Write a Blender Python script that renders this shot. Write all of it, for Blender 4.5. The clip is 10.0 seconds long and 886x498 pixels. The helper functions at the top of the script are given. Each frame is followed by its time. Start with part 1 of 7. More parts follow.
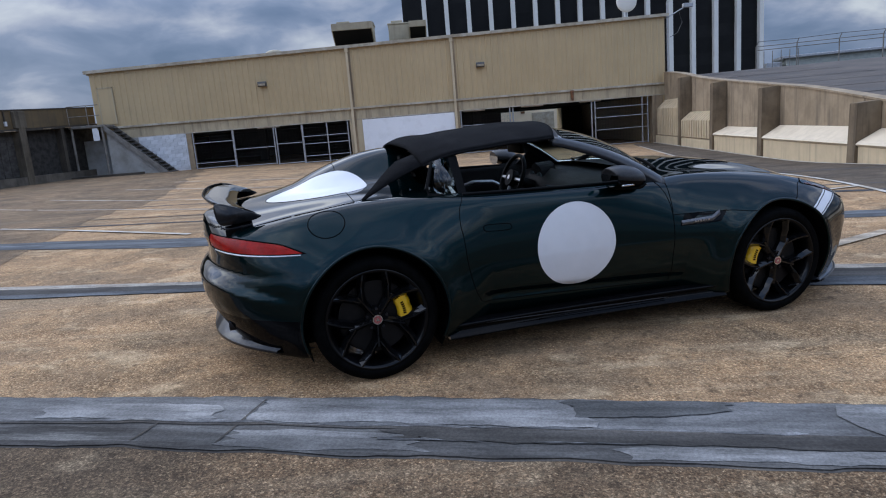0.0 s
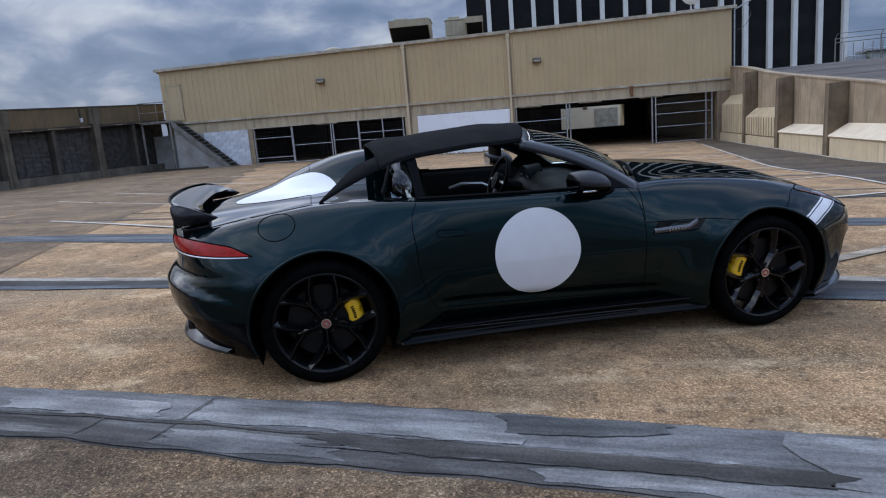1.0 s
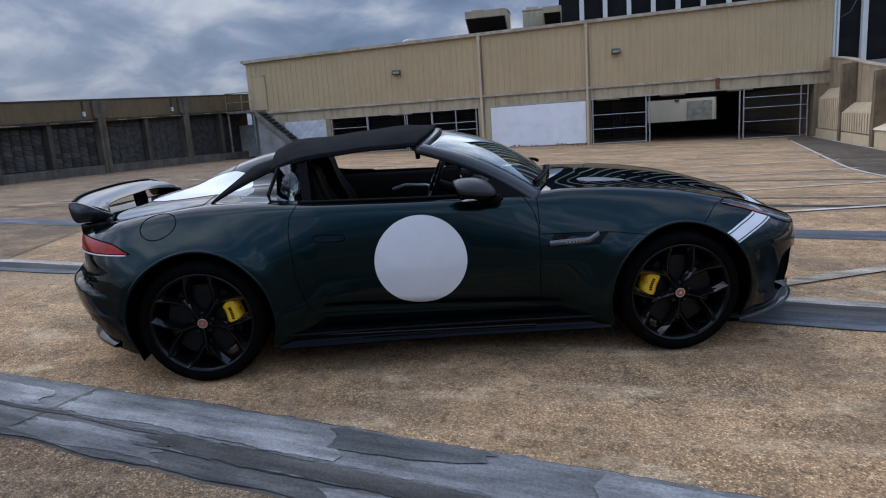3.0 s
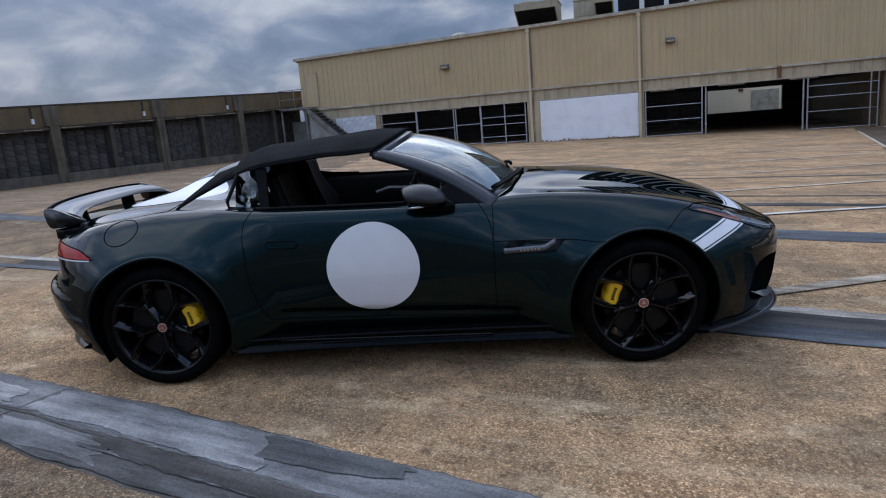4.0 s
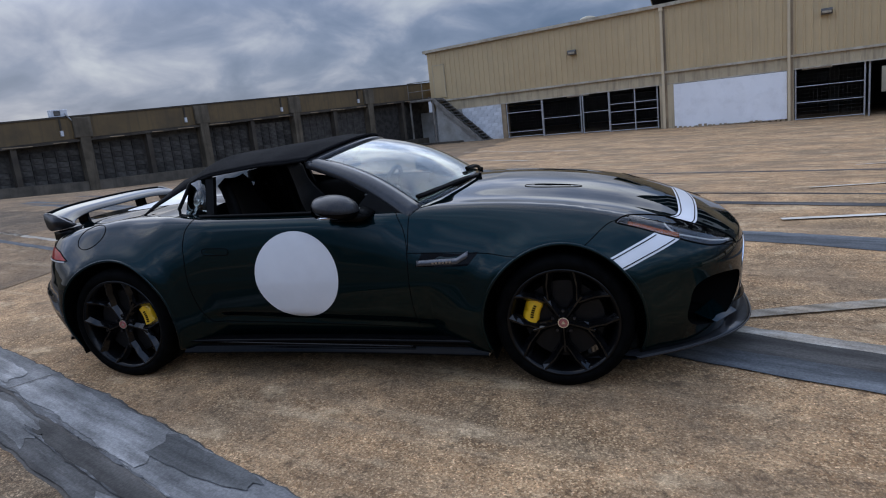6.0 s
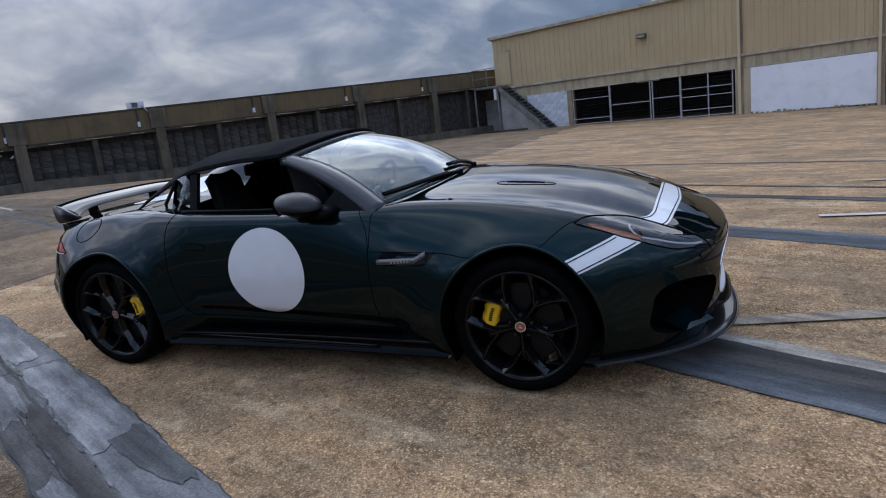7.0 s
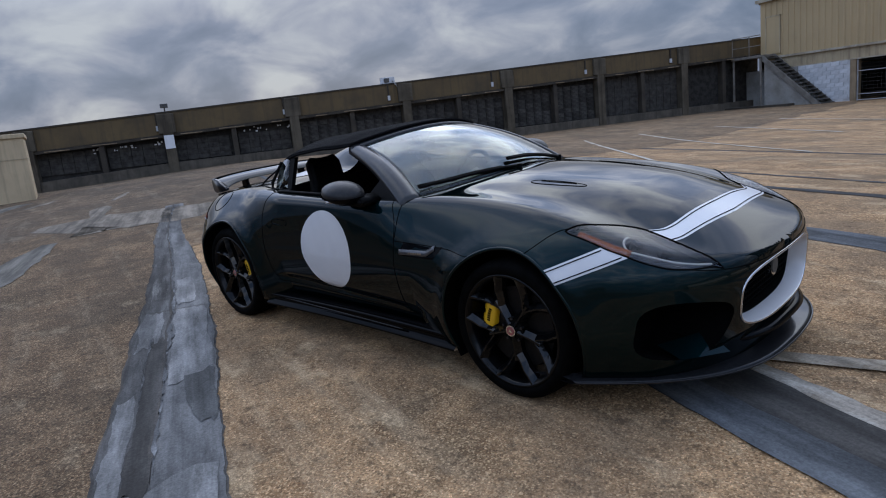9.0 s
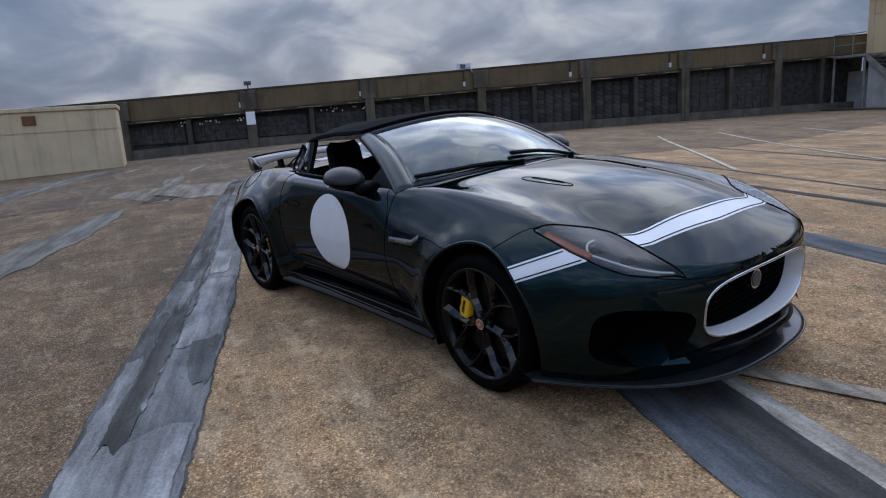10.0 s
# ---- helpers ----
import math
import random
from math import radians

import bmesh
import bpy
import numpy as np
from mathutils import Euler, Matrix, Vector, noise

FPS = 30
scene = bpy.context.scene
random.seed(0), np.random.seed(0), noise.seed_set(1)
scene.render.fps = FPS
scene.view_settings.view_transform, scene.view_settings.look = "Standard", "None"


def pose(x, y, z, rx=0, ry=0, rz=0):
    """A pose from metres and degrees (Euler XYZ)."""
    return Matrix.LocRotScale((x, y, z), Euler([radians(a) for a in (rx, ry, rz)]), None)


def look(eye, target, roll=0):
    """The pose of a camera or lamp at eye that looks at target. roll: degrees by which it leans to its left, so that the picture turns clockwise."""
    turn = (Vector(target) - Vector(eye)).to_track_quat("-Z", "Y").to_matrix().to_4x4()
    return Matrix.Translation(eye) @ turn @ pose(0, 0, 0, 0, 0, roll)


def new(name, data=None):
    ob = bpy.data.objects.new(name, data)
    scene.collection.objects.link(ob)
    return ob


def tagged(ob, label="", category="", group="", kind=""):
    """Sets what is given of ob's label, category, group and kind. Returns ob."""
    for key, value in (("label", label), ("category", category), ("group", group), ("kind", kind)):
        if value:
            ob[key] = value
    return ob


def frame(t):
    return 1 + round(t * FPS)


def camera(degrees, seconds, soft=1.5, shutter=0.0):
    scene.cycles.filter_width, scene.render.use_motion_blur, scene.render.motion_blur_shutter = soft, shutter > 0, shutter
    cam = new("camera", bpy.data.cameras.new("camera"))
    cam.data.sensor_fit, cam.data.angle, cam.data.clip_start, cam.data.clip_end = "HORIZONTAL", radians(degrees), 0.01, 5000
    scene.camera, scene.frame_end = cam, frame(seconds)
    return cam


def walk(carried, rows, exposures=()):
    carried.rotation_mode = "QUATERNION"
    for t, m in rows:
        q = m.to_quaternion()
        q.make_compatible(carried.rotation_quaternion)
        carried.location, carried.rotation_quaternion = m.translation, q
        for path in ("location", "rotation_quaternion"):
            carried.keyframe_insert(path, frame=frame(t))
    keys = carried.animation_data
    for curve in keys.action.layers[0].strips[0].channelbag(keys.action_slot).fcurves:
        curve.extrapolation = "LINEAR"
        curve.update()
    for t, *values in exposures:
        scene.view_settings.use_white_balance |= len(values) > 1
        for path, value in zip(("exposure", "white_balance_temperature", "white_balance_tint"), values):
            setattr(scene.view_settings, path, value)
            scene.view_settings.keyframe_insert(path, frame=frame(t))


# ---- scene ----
cam = camera(68.9, 10.0, soft=1.1)
PATH = [
    (0, (-0.252, 0.605, 1.336), (-0.206, 2.569, 0.963), -4.7),
    (0.5, (0.048, 0.666, 1.325), (-0.008, 2.631, 0.953), -4.7),
    (1, (0.351, 0.678, 1.329), (0.2, 2.637, 0.959), -4.6),
    (1.5, (0.658, 0.703, 1.328), (0.442, 2.656, 0.954), -4.1),
    (2, (0.93, 0.788, 1.313), (0.662, 2.734, 0.938), -3.9),
    (2.5, (1.199, 0.847, 1.319), (0.853, 2.78, 0.939), -4.0),
    (2.7, (1.31, 0.882, 1.315), (0.929, 2.808, 0.937), -3.93),
    (3.8, (1.887, 1.09, 1.334), (1.331, 2.972, 0.949), -4.53),
    (4, (2.006, 1.139, 1.338), (1.404, 3.007, 0.954), -4.7),
    (4.5, (2.308, 1.239, 1.353), (1.607, 3.074, 0.977), -4.9),
    (5, (2.549, 1.386, 1.334), (1.77, 3.188, 0.955), -5.2),
    (5.5, (2.799, 1.542, 1.333), (1.922, 3.298, 0.949), -5.8),
    (5.7, (2.917, 1.605, 1.338), (1.981, 3.33, 0.956), -6.0),
    (6.8, (3.421, 1.987, 1.325), (2.269, 3.575, 0.935), -6.35),
    (7, (3.512, 2.073, 1.322), (2.318, 3.628, 0.928), -6.6),
    (7.5, (3.777, 2.269, 1.327), (2.487, 3.743, 0.925), -6.6),
    (8, (3.971, 2.488, 1.303), (2.564, 3.85, 0.897), -7.1),
    (8.5, (4.152, 2.702, 1.323), (2.594, 3.892, 0.929), -6.8),
    (9, (4.349, 2.908, 1.319), (2.652, 3.89, 0.926), -6.1),
    (9.5, (4.479, 3.09, 1.302), (2.717, 3.946, 0.901), -5.2),
    (10, (4.623, 3.298, 1.313), (2.824, 4.068, 0.899), -3.6),
]
walk(cam, [(t, look(eye, target, roll)) for t, eye, target, roll in PATH], [(0, 0.08), (2.5, 0.02), (4.5, -0.08), (7, -0.17), (8.5, -0.34), (10, -0.23)])

# ---- daylight under broken cloud ----
SUN_EL, SUN_AZ = 40.0, 160.0
world = bpy.data.worlds.new("world")
scene.world = world
world.use_nodes = True
wn, wl = world.node_tree.nodes, world.node_tree.links
wn.clear()


def wnode(kind, **kw):
    n = wn.new(kind)
    for k, v in kw.items():
        n.inputs[k].default_value = v
    return n


w_out = wn.new("ShaderNodeOutputWorld")
w_bg = wnode("ShaderNodeBackground", Strength=1.0)
w_sky = wn.new("ShaderNodeTexSky")
w_sky.sky_type, w_sky.sun_disc = "NISHITA", False
w_sky.sun_elevation, w_sky.sun_rotation = radians(SUN_EL), radians(90 - SUN_AZ)
w_sky.dust_density, w_sky.air_density = 2.0, 1.0
w_dim = wn.new("ShaderNodeVectorMath")
w_dim.operation = "SCALE"
w_dim.inputs["Scale"].default_value = 0.085
wl.new(w_sky.outputs[0], w_dim.inputs[0])
# the cloud layer is a flat sheet high overhead: direction divided by its height
w_co = wn.new("ShaderNodeTexCoord")
w_sep = wn.new("ShaderNodeSeparateXYZ")
wl.new(w_co.outputs["Generated"], w_sep.inputs[0])
w_max = wn.new("ShaderNodeMath")
w_max.operation = "MAXIMUM"
w_max.inputs[1].default_value = 0.0
wl.new(w_sep.outputs["Z"], w_max.inputs[0])
w_add = wn.new("ShaderNodeMath")
w_add.operation = "ADD"
w_add.inputs[1].default_value = 0.46
wl.new(w_max.outputs[0], w_add.inputs[0])
w_div = wn.new("ShaderNodeVectorMath")
w_div.operation = "DIVIDE"
w_cmb = wn.new("ShaderNodeCombineXYZ")
for k in ("X", "Y", "Z"):
    wl.new(w_add.outputs[0], w_cmb.inputs[k])
wl.new(w_co.outputs["Generated"], w_div.inputs[0])
wl.new(w_cmb.outputs[0], w_div.inputs[1])
w_n1 = wnode("ShaderNodeTexNoise", Scale=4.3, Detail=9.0, Roughness=0.50, Distortion=0.35)
w_n2 = wnode("ShaderNodeTexNoise", Scale=0.8, Detail=4.0, Roughness=0.5)
w_turn = wn.new("ShaderNodeMapping")
w_turn.inputs["Rotation"].default_value = (0, 0, radians(-18))
wl.new(w_div.outputs[0], w_turn.inputs[0])
for n in (w_n1, w_n2):
    wl.new(w_turn.outputs[0], n.inputs["Vector"])
w_mix = wn.new("ShaderNodeMath")
w_mix.operation = "MULTIPLY_ADD"
w_mix.inputs[1].default_value = 0.70
wl.new(w_n1.outputs[0], w_mix.inputs[0])
w_half = wn.new("ShaderNodeMath")
w_half.operation = "MULTIPLY"
w_half.inputs[1].default_value = 0.34
wl.new(w_n2.outputs[0], w_half.inputs[0])
wl.new(w_half.outputs[0], w_mix.inputs[2])
w_ramp = wn.new("ShaderNodeValToRGB")
cr = w_ramp.color_ramp
cr.elements[0].position, cr.elements[0].color = 0.38, (0.178, 0.30, 0.555, 1)
cr.elements[1].position, cr.elements[1].color = 0.68, (1.15, 1.26, 1.42, 1)
for pos, col in ((0.46, (0.268, 0.395, 0.675, 1)), (0.52, (0.392, 0.52, 0.82, 1)), (0.58, (0.665, 0.77, 1.04, 1))):
    e = cr.elements.new(pos)
    e.color = col
w_sum = wn.new("ShaderNodeMixRGB")
w_sum.inputs[0].default_value = 0.84
wl.new(w_dim.outputs[0], w_sum.inputs[1])
# cloud is brighter overhead than near the horizon, and brightest round the veiled sun


def smooth_range(src, f0, f1, t0, t1):
    n = wn.new("ShaderNodeMapRange")
    n.interpolation_type = "SMOOTHSTEP"
    for k, v in (("From Min", f0), ("From Max", f1), ("To Min", t0), ("To Max", t1)):
        n.inputs[k].default_value = v
    wl.new(src, n.inputs["Value"])
    return n.outputs[0]


w_dot = wn.new("ShaderNodeVectorMath")
w_dot.operation = "DOT_PRODUCT"
w_dot.inputs[1].default_value = (math.cos(radians(SUN_EL)) * math.cos(radians(SUN_AZ)), math.cos(radians(SUN_EL)) * math.sin(radians(SUN_AZ)), math.sin(radians(SUN_EL)))
wl.new(w_co.outputs["Generated"], w_dot.inputs[0])
w_thin = wn.new("ShaderNodeMath")
w_thin.operation = "ADD"
wl.new(w_mix.outputs[0], w_thin.inputs[0])
wl.new(smooth_range(w_dot.outputs["Value"], 0.62, 0.97, -0.012, 0.055), w_thin.inputs[1])
wl.new(w_thin.outputs[0], w_ramp.inputs[0])
w_glow = smooth_range(w_dot.outputs["Value"], 0.55, 1.0, 1.70, 2.70)
w_high = smooth_range(w_max.outputs[0], 0.17, 0.42, 0.0, 1.0)
w_lift = wn.new("ShaderNodeMath")
w_lift.operation = "MULTIPLY_ADD"
wl.new(w_high, w_lift.inputs[0])
wl.new(w_glow, w_lift.inputs[1])
w_lift.inputs[2].default_value = 0.50
w_cloud = wn.new("ShaderNodeVectorMath")
w_cloud.operation = "SCALE"
wl.new(w_ramp.outputs[0], w_cloud.inputs[0])
wl.new(w_lift.outputs[0], w_cloud.inputs["Scale"])
wl.new(w_cloud.outputs[0], w_sum.inputs[2])
wl.new(w_sum.outputs[0], w_bg.inputs["Color"])
wl.new(w_bg.outputs[0], w_out.inputs[0])

sun = new("sun", bpy.data.lights.new("sun", "SUN"))
sun.data.energy, sun.data.angle, sun.data.color = 0.60, radians(120), (1.0, 0.92, 0.82)
sun.matrix_world = look((0, 0, 30), (-30 * math.cos(radians(SUN_AZ)) / math.tan(radians(SUN_EL)), -30 * math.sin(radians(SUN_AZ)) / math.tan(radians(SUN_EL)), 0))

# ---- materials ----


def surf(name, c1, c2=None, scale=3.0, rough=0.6, rough2=None, bump=0.0, bump_scale=60.0, metal=0.0, coat=0.0, speck=None, speck_scale=90.0, speck_amt=0.35,
         stain=None, stain_scale=0.6, stain_amt=0.5, streak=None, streak_amt=0.5, spec=0.5, vary=0.0):
    """A procedural surface: two tones mixed by noise, grains, blotches, vertical streaks, relief."""
    m = bpy.data.materials.new(name)
    m.use_nodes = True
    nt = m.node_tree
    N, L = nt.nodes, nt.links
    b = N["Principled BSDF"]
    b.inputs["Roughness"].default_value = rough
    b.inputs["Metallic"].default_value = metal
    b.inputs["Specular IOR Level"].default_value = spec
    b.inputs["Coat Weight"].default_value = coat
    b.inputs["Coat Roughness"].default_value = 0.02
    co = N.new("ShaderNodeTexCoord").outputs["Object"]

    def noise_tex(sc, det=5.0, ro=0.6, vec=co):
        n = N.new("ShaderNodeTexNoise")
        n.inputs["Scale"].default_value, n.inputs["Detail"].default_value, n.inputs["Roughness"].default_value = sc, det, ro
        L.new(vec, n.inputs["Vector"])
        return n.outputs[0]

    def ramp(fac, p0, p1, a=(0, 0, 0, 1), c=(1, 1, 1, 1)):
        r = N.new("ShaderNodeValToRGB")
        r.color_ramp.elements[0].position, r.color_ramp.elements[1].position = p0, p1
        r.color_ramp.elements[0].color, r.color_ramp.elements[1].color = a, c
        L.new(fac, r.inputs[0])
        return r.outputs[0]

    def mix(fac, a, c, kind="MIX"):
        x = N.new("ShaderNodeMixRGB")
        x.blend_type = kind
        for sock, v in ((x.inputs[0], fac), (x.inputs[1], a), (x.inputs[2], c)):
            if isinstance(v, (int, float)):
                sock.default_value = v
            elif isinstance(v, tuple):
                sock.default_value = (*v[:3], 1)
            else:
                L.new(v, sock)
        return x.outputs[0]

    col = tuple(c1)
    if c2:
        col = mix(ramp(noise_tex(scale, 6.0), 0.38, 0.64), tuple(c1), tuple(c2))
    if stain:
        s = ramp(noise_tex(stain_scale, 7.0, 0.65), 0.48, 0.66)
        sm = N.new("ShaderNodeMath")
        sm.operation = "MULTIPLY"
        sm.inputs[1].default_value = stain_amt
        L.new(s, sm.inputs[0])
        col = mix(sm.outputs[0], col, tuple(stain))
    if streak:
        mp = N.new("ShaderNodeMapping")
        mp.inputs["Scale"].default_value = (5.0, 5.0, 0.35)
        L.new(co, mp.inputs[0])
        s = ramp(noise_tex(1.0, 5.0, 0.6, mp.outputs[0]), 0.5, 0.72)
        sm = N.new("ShaderNodeMath")
        sm.operation = "MULTIPLY"
        sm.inputs[1].default_value = streak_amt
        L.new(s, sm.inputs[0])
        col = mix(sm.outputs[0], col, tuple(streak))
    if speck:
        v = N.new("ShaderNodeTexVoronoi")
        v.inputs["Scale"].default_value = speck_scale
        L.new(co, v.inputs["Vector"])
        bw = N.new("ShaderNodeSeparateColor")
        L.new(v.outputs["Color"], bw.inputs[0])
        col = mix(mix(speck_amt, (0, 0, 0), ramp(bw.outputs[0], 0.55, 0.95)), col, tuple(speck))
        col = mix(mix(speck_amt, (0, 0, 0), ramp(bw.outputs[1], 0.6, 0.95)), col, tuple(v * 0.22 for v in c1))
    if vary:
        oi = N.new("ShaderNodeObjectInfo")
        hv = N.new("ShaderNodeHueSaturation")
        mr = N.new("ShaderNodeMapRange")
        mr.inputs["To Min"].default_value, mr.inputs["To Max"].default_value = 1 - vary, 1 + vary
        L.new(oi.outputs["Random"], mr.inputs["Value"])
        L.new(mr.outputs[0], hv.inputs["Value"])
        if isinstance(col, tuple):
            hv.inputs["Color"].default_value = (*col, 1)
        else:
            L.new(col, hv.inputs["Color"])
        col = hv.outputs[0]
    if isinstance(col, tuple):
        b.inputs["Base Color"].default_value = (*col, 1)
    else:
        L.new(col, b.inputs["Base Color"])
    if rough2 is not None:
        mr = N.new("ShaderNodeMapRange")
        mr.inputs["To Min"].default_value, mr.inputs["To Max"].default_value = rough, rough2
        L.new(noise_tex(scale * 1.7, 6.0), mr.inputs["Value"])
        L.new(mr.outputs[0], b.inputs["Roughness"])
    if bump:
        bp = N.new("ShaderNodeBump")
        bp.inputs["Strength"].default_value, bp.inputs["Distance"].default_value = bump, 0.01
        L.new(noise_tex(bump_scale, 4.0), bp.inputs["Height"])
        L.new(bp.outputs[0], b.inputs["Normal"])
    return m


def glass(name, tint=(0.9, 0.95, 0.95), rough=0.0, alpha=1.0):
    m = surf(name, tint, rough=rough)
    b = m.node_tree.nodes["Principled BSDF"]
    b.inputs["Transmission Weight"].default_value, b.inputs["IOR"].default_value = alpha, 1.48
    return m


def thin_glass(name, tint=(0.93, 0.95, 0.95)):
    """A clear moulded cover too thin to bend what lies behind it."""
    m = bpy.data.materials.new(name)
    m.use_nodes = True
    N, L = m.node_tree.nodes, m.node_tree.links
    N.remove(N["Principled BSDF"])
    clear, shine, fr, mx = (N.new("ShaderNode" + k) for k in ("BsdfTransparent", "BsdfGlossy", "Fresnel", "MixShader"))
    clear.inputs["Color"].default_value = (*tint, 1)
    shine.inputs["Roughness"].default_value = 0.02
    fr.inputs["IOR"].default_value = 1.45
    L.new(fr.outputs[0], mx.inputs[0])
    L.new(clear.outputs[0], mx.inputs[1])
    L.new(shine.outputs[0], mx.inputs[2])
    L.new(mx.outputs[0], N["Material Output"].inputs[0])
    return m


def deck_mat(name, k, grey, pebble=0.6):
    """Exposed-aggregate concrete: pebbles, sand, blotches, long pale scuffs and dark stains."""
    def tone(r, g, b):
        m = (r + g + b) / 3
        return tuple(k * w * (v + (m - v) * grey) for v, w in ((r, 1.10), (g, 0.97), (b, 0.78)))
    m = surf(name, tone(0.235, 0.142, 0.074), tone(0.405, 0.262, 0.145), scale=3.2, rough=0.95, bump=0.6, bump_scale=110, speck=tone(0.62, 0.47, 0.30), speck_scale=120, speck_amt=0.55, spec=0.2,
             stain=tone(0.105, 0.075, 0.046), stain_scale=0.75, stain_amt=0.8)
    N, L = m.node_tree.nodes, m.node_tree.links
    b = N["Principled BSDF"]
    base = b.inputs["Base Color"].links[0].from_socket
    co = N.new("ShaderNodeTexCoord").outputs["Object"]
    for sc, rot, st, tn, p0, p1, amt in ((0.55, 30, (1, 1.5, 1), tone(0.135, 0.104, 0.075), 0.47, 0.60, 0.62), (2.6, 10, (0.7, 1.3, 1), tone(0.50, 0.40, 0.275), 0.56, 0.66, 0.5), (6.0, 0, (1, 1, 1), tone(0.15, 0.112, 0.078), 0.56, 0.66, 0.45), (1.0, 8, (0.22, 3.4, 1), tone(0.52, 0.42, 0.30), 0.55, 0.72, 0.40), (0.5, 8, (0.3, 2.0, 1), tone(0.15, 0.10, 0.062), 0.55, 0.70, 0.45), (1.7, -35, (3.4, 0.45, 1), tone(0.45, 0.33, 0.20), 0.58, 0.72, 0.32), (14.0, 0, (1, 1, 1), tone(0.09, 0.062, 0.04), 0.55, 0.66, 0.7)):
        mp = N.new("ShaderNodeMapping")
        mp.inputs["Rotation"].default_value, mp.inputs["Scale"].default_value = (0, 0, radians(rot)), st
        L.new(co, mp.inputs[0])
        n = N.new("ShaderNodeTexNoise")
        n.inputs["Scale"].default_value, n.inputs["Detail"].default_value, n.inputs["Roughness"].default_value = sc, 8.0, 0.66
        L.new(mp.outputs[0], n.inputs["Vector"])
        r = N.new("ShaderNodeMapRange")
        r.inputs["From Min"].default_value, r.inputs["From Max"].default_value, r.inputs["To Max"].default_value = p0, p1, amt
        L.new(n.outputs[0], r.inputs["Value"])
        x = N.new("ShaderNodeMixRGB")
        L.new(r.outputs[0], x.inputs[0])
        L.new(base, x.inputs[1])
        x.inputs[2].default_value = (*tn, 1)
        base = x.outputs[0]
    # pebbles: every stone has a tone of its own, a few pale, a few dark
    for sc, spread in ((95.0, pebble), (190.0, pebble)):
        v = N.new("ShaderNodeTexVoronoi")
        v.inputs["Scale"].default_value = sc
        L.new(co, v.inputs["Vector"])
        sp = N.new("ShaderNodeSeparateColor")
        L.new(v.outputs["Color"], sp.inputs[0])
        r = N.new("ShaderNodeValToRGB")
        cr = r.color_ramp
        cr.elements[0].position, cr.elements[1].position = 0.0, 1.0
        for e, f in ((cr.elements[0], 1 - 0.75 * spread), (cr.elements.new(0.3), 1 - 0.25 * spread), (cr.elements.new(0.75), 1 + 0.10 * spread), (cr.elements[-1], 1 + 1.6 * spread)):
            e.color = (f, f, f, 1)
        L.new(sp.outputs[0], r.inputs[0])
        x = N.new("ShaderNodeMixRGB")
        x.blend_type = "MULTIPLY"
        x.inputs[0].default_value = 1.0
        L.new(base, x.inputs[1])
        L.new(r.outputs[0], x.inputs[2])
        base = x.outputs[0]
    L.new(base, b.inputs["Base Color"])
    return m


M_DECK = deck_mat("exposed_aggregate_concrete", 1.10, 0.14, 0.26)
M_DECKGREY = deck_mat("worn_dark_grey_concrete", 0.40, 0.60, 0.2)
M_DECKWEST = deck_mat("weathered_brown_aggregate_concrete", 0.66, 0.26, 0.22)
M_DECKSOOT = deck_mat("sooty_dark_concrete", 0.46, 0.42, 0.25)
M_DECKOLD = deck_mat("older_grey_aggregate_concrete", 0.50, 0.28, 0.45)


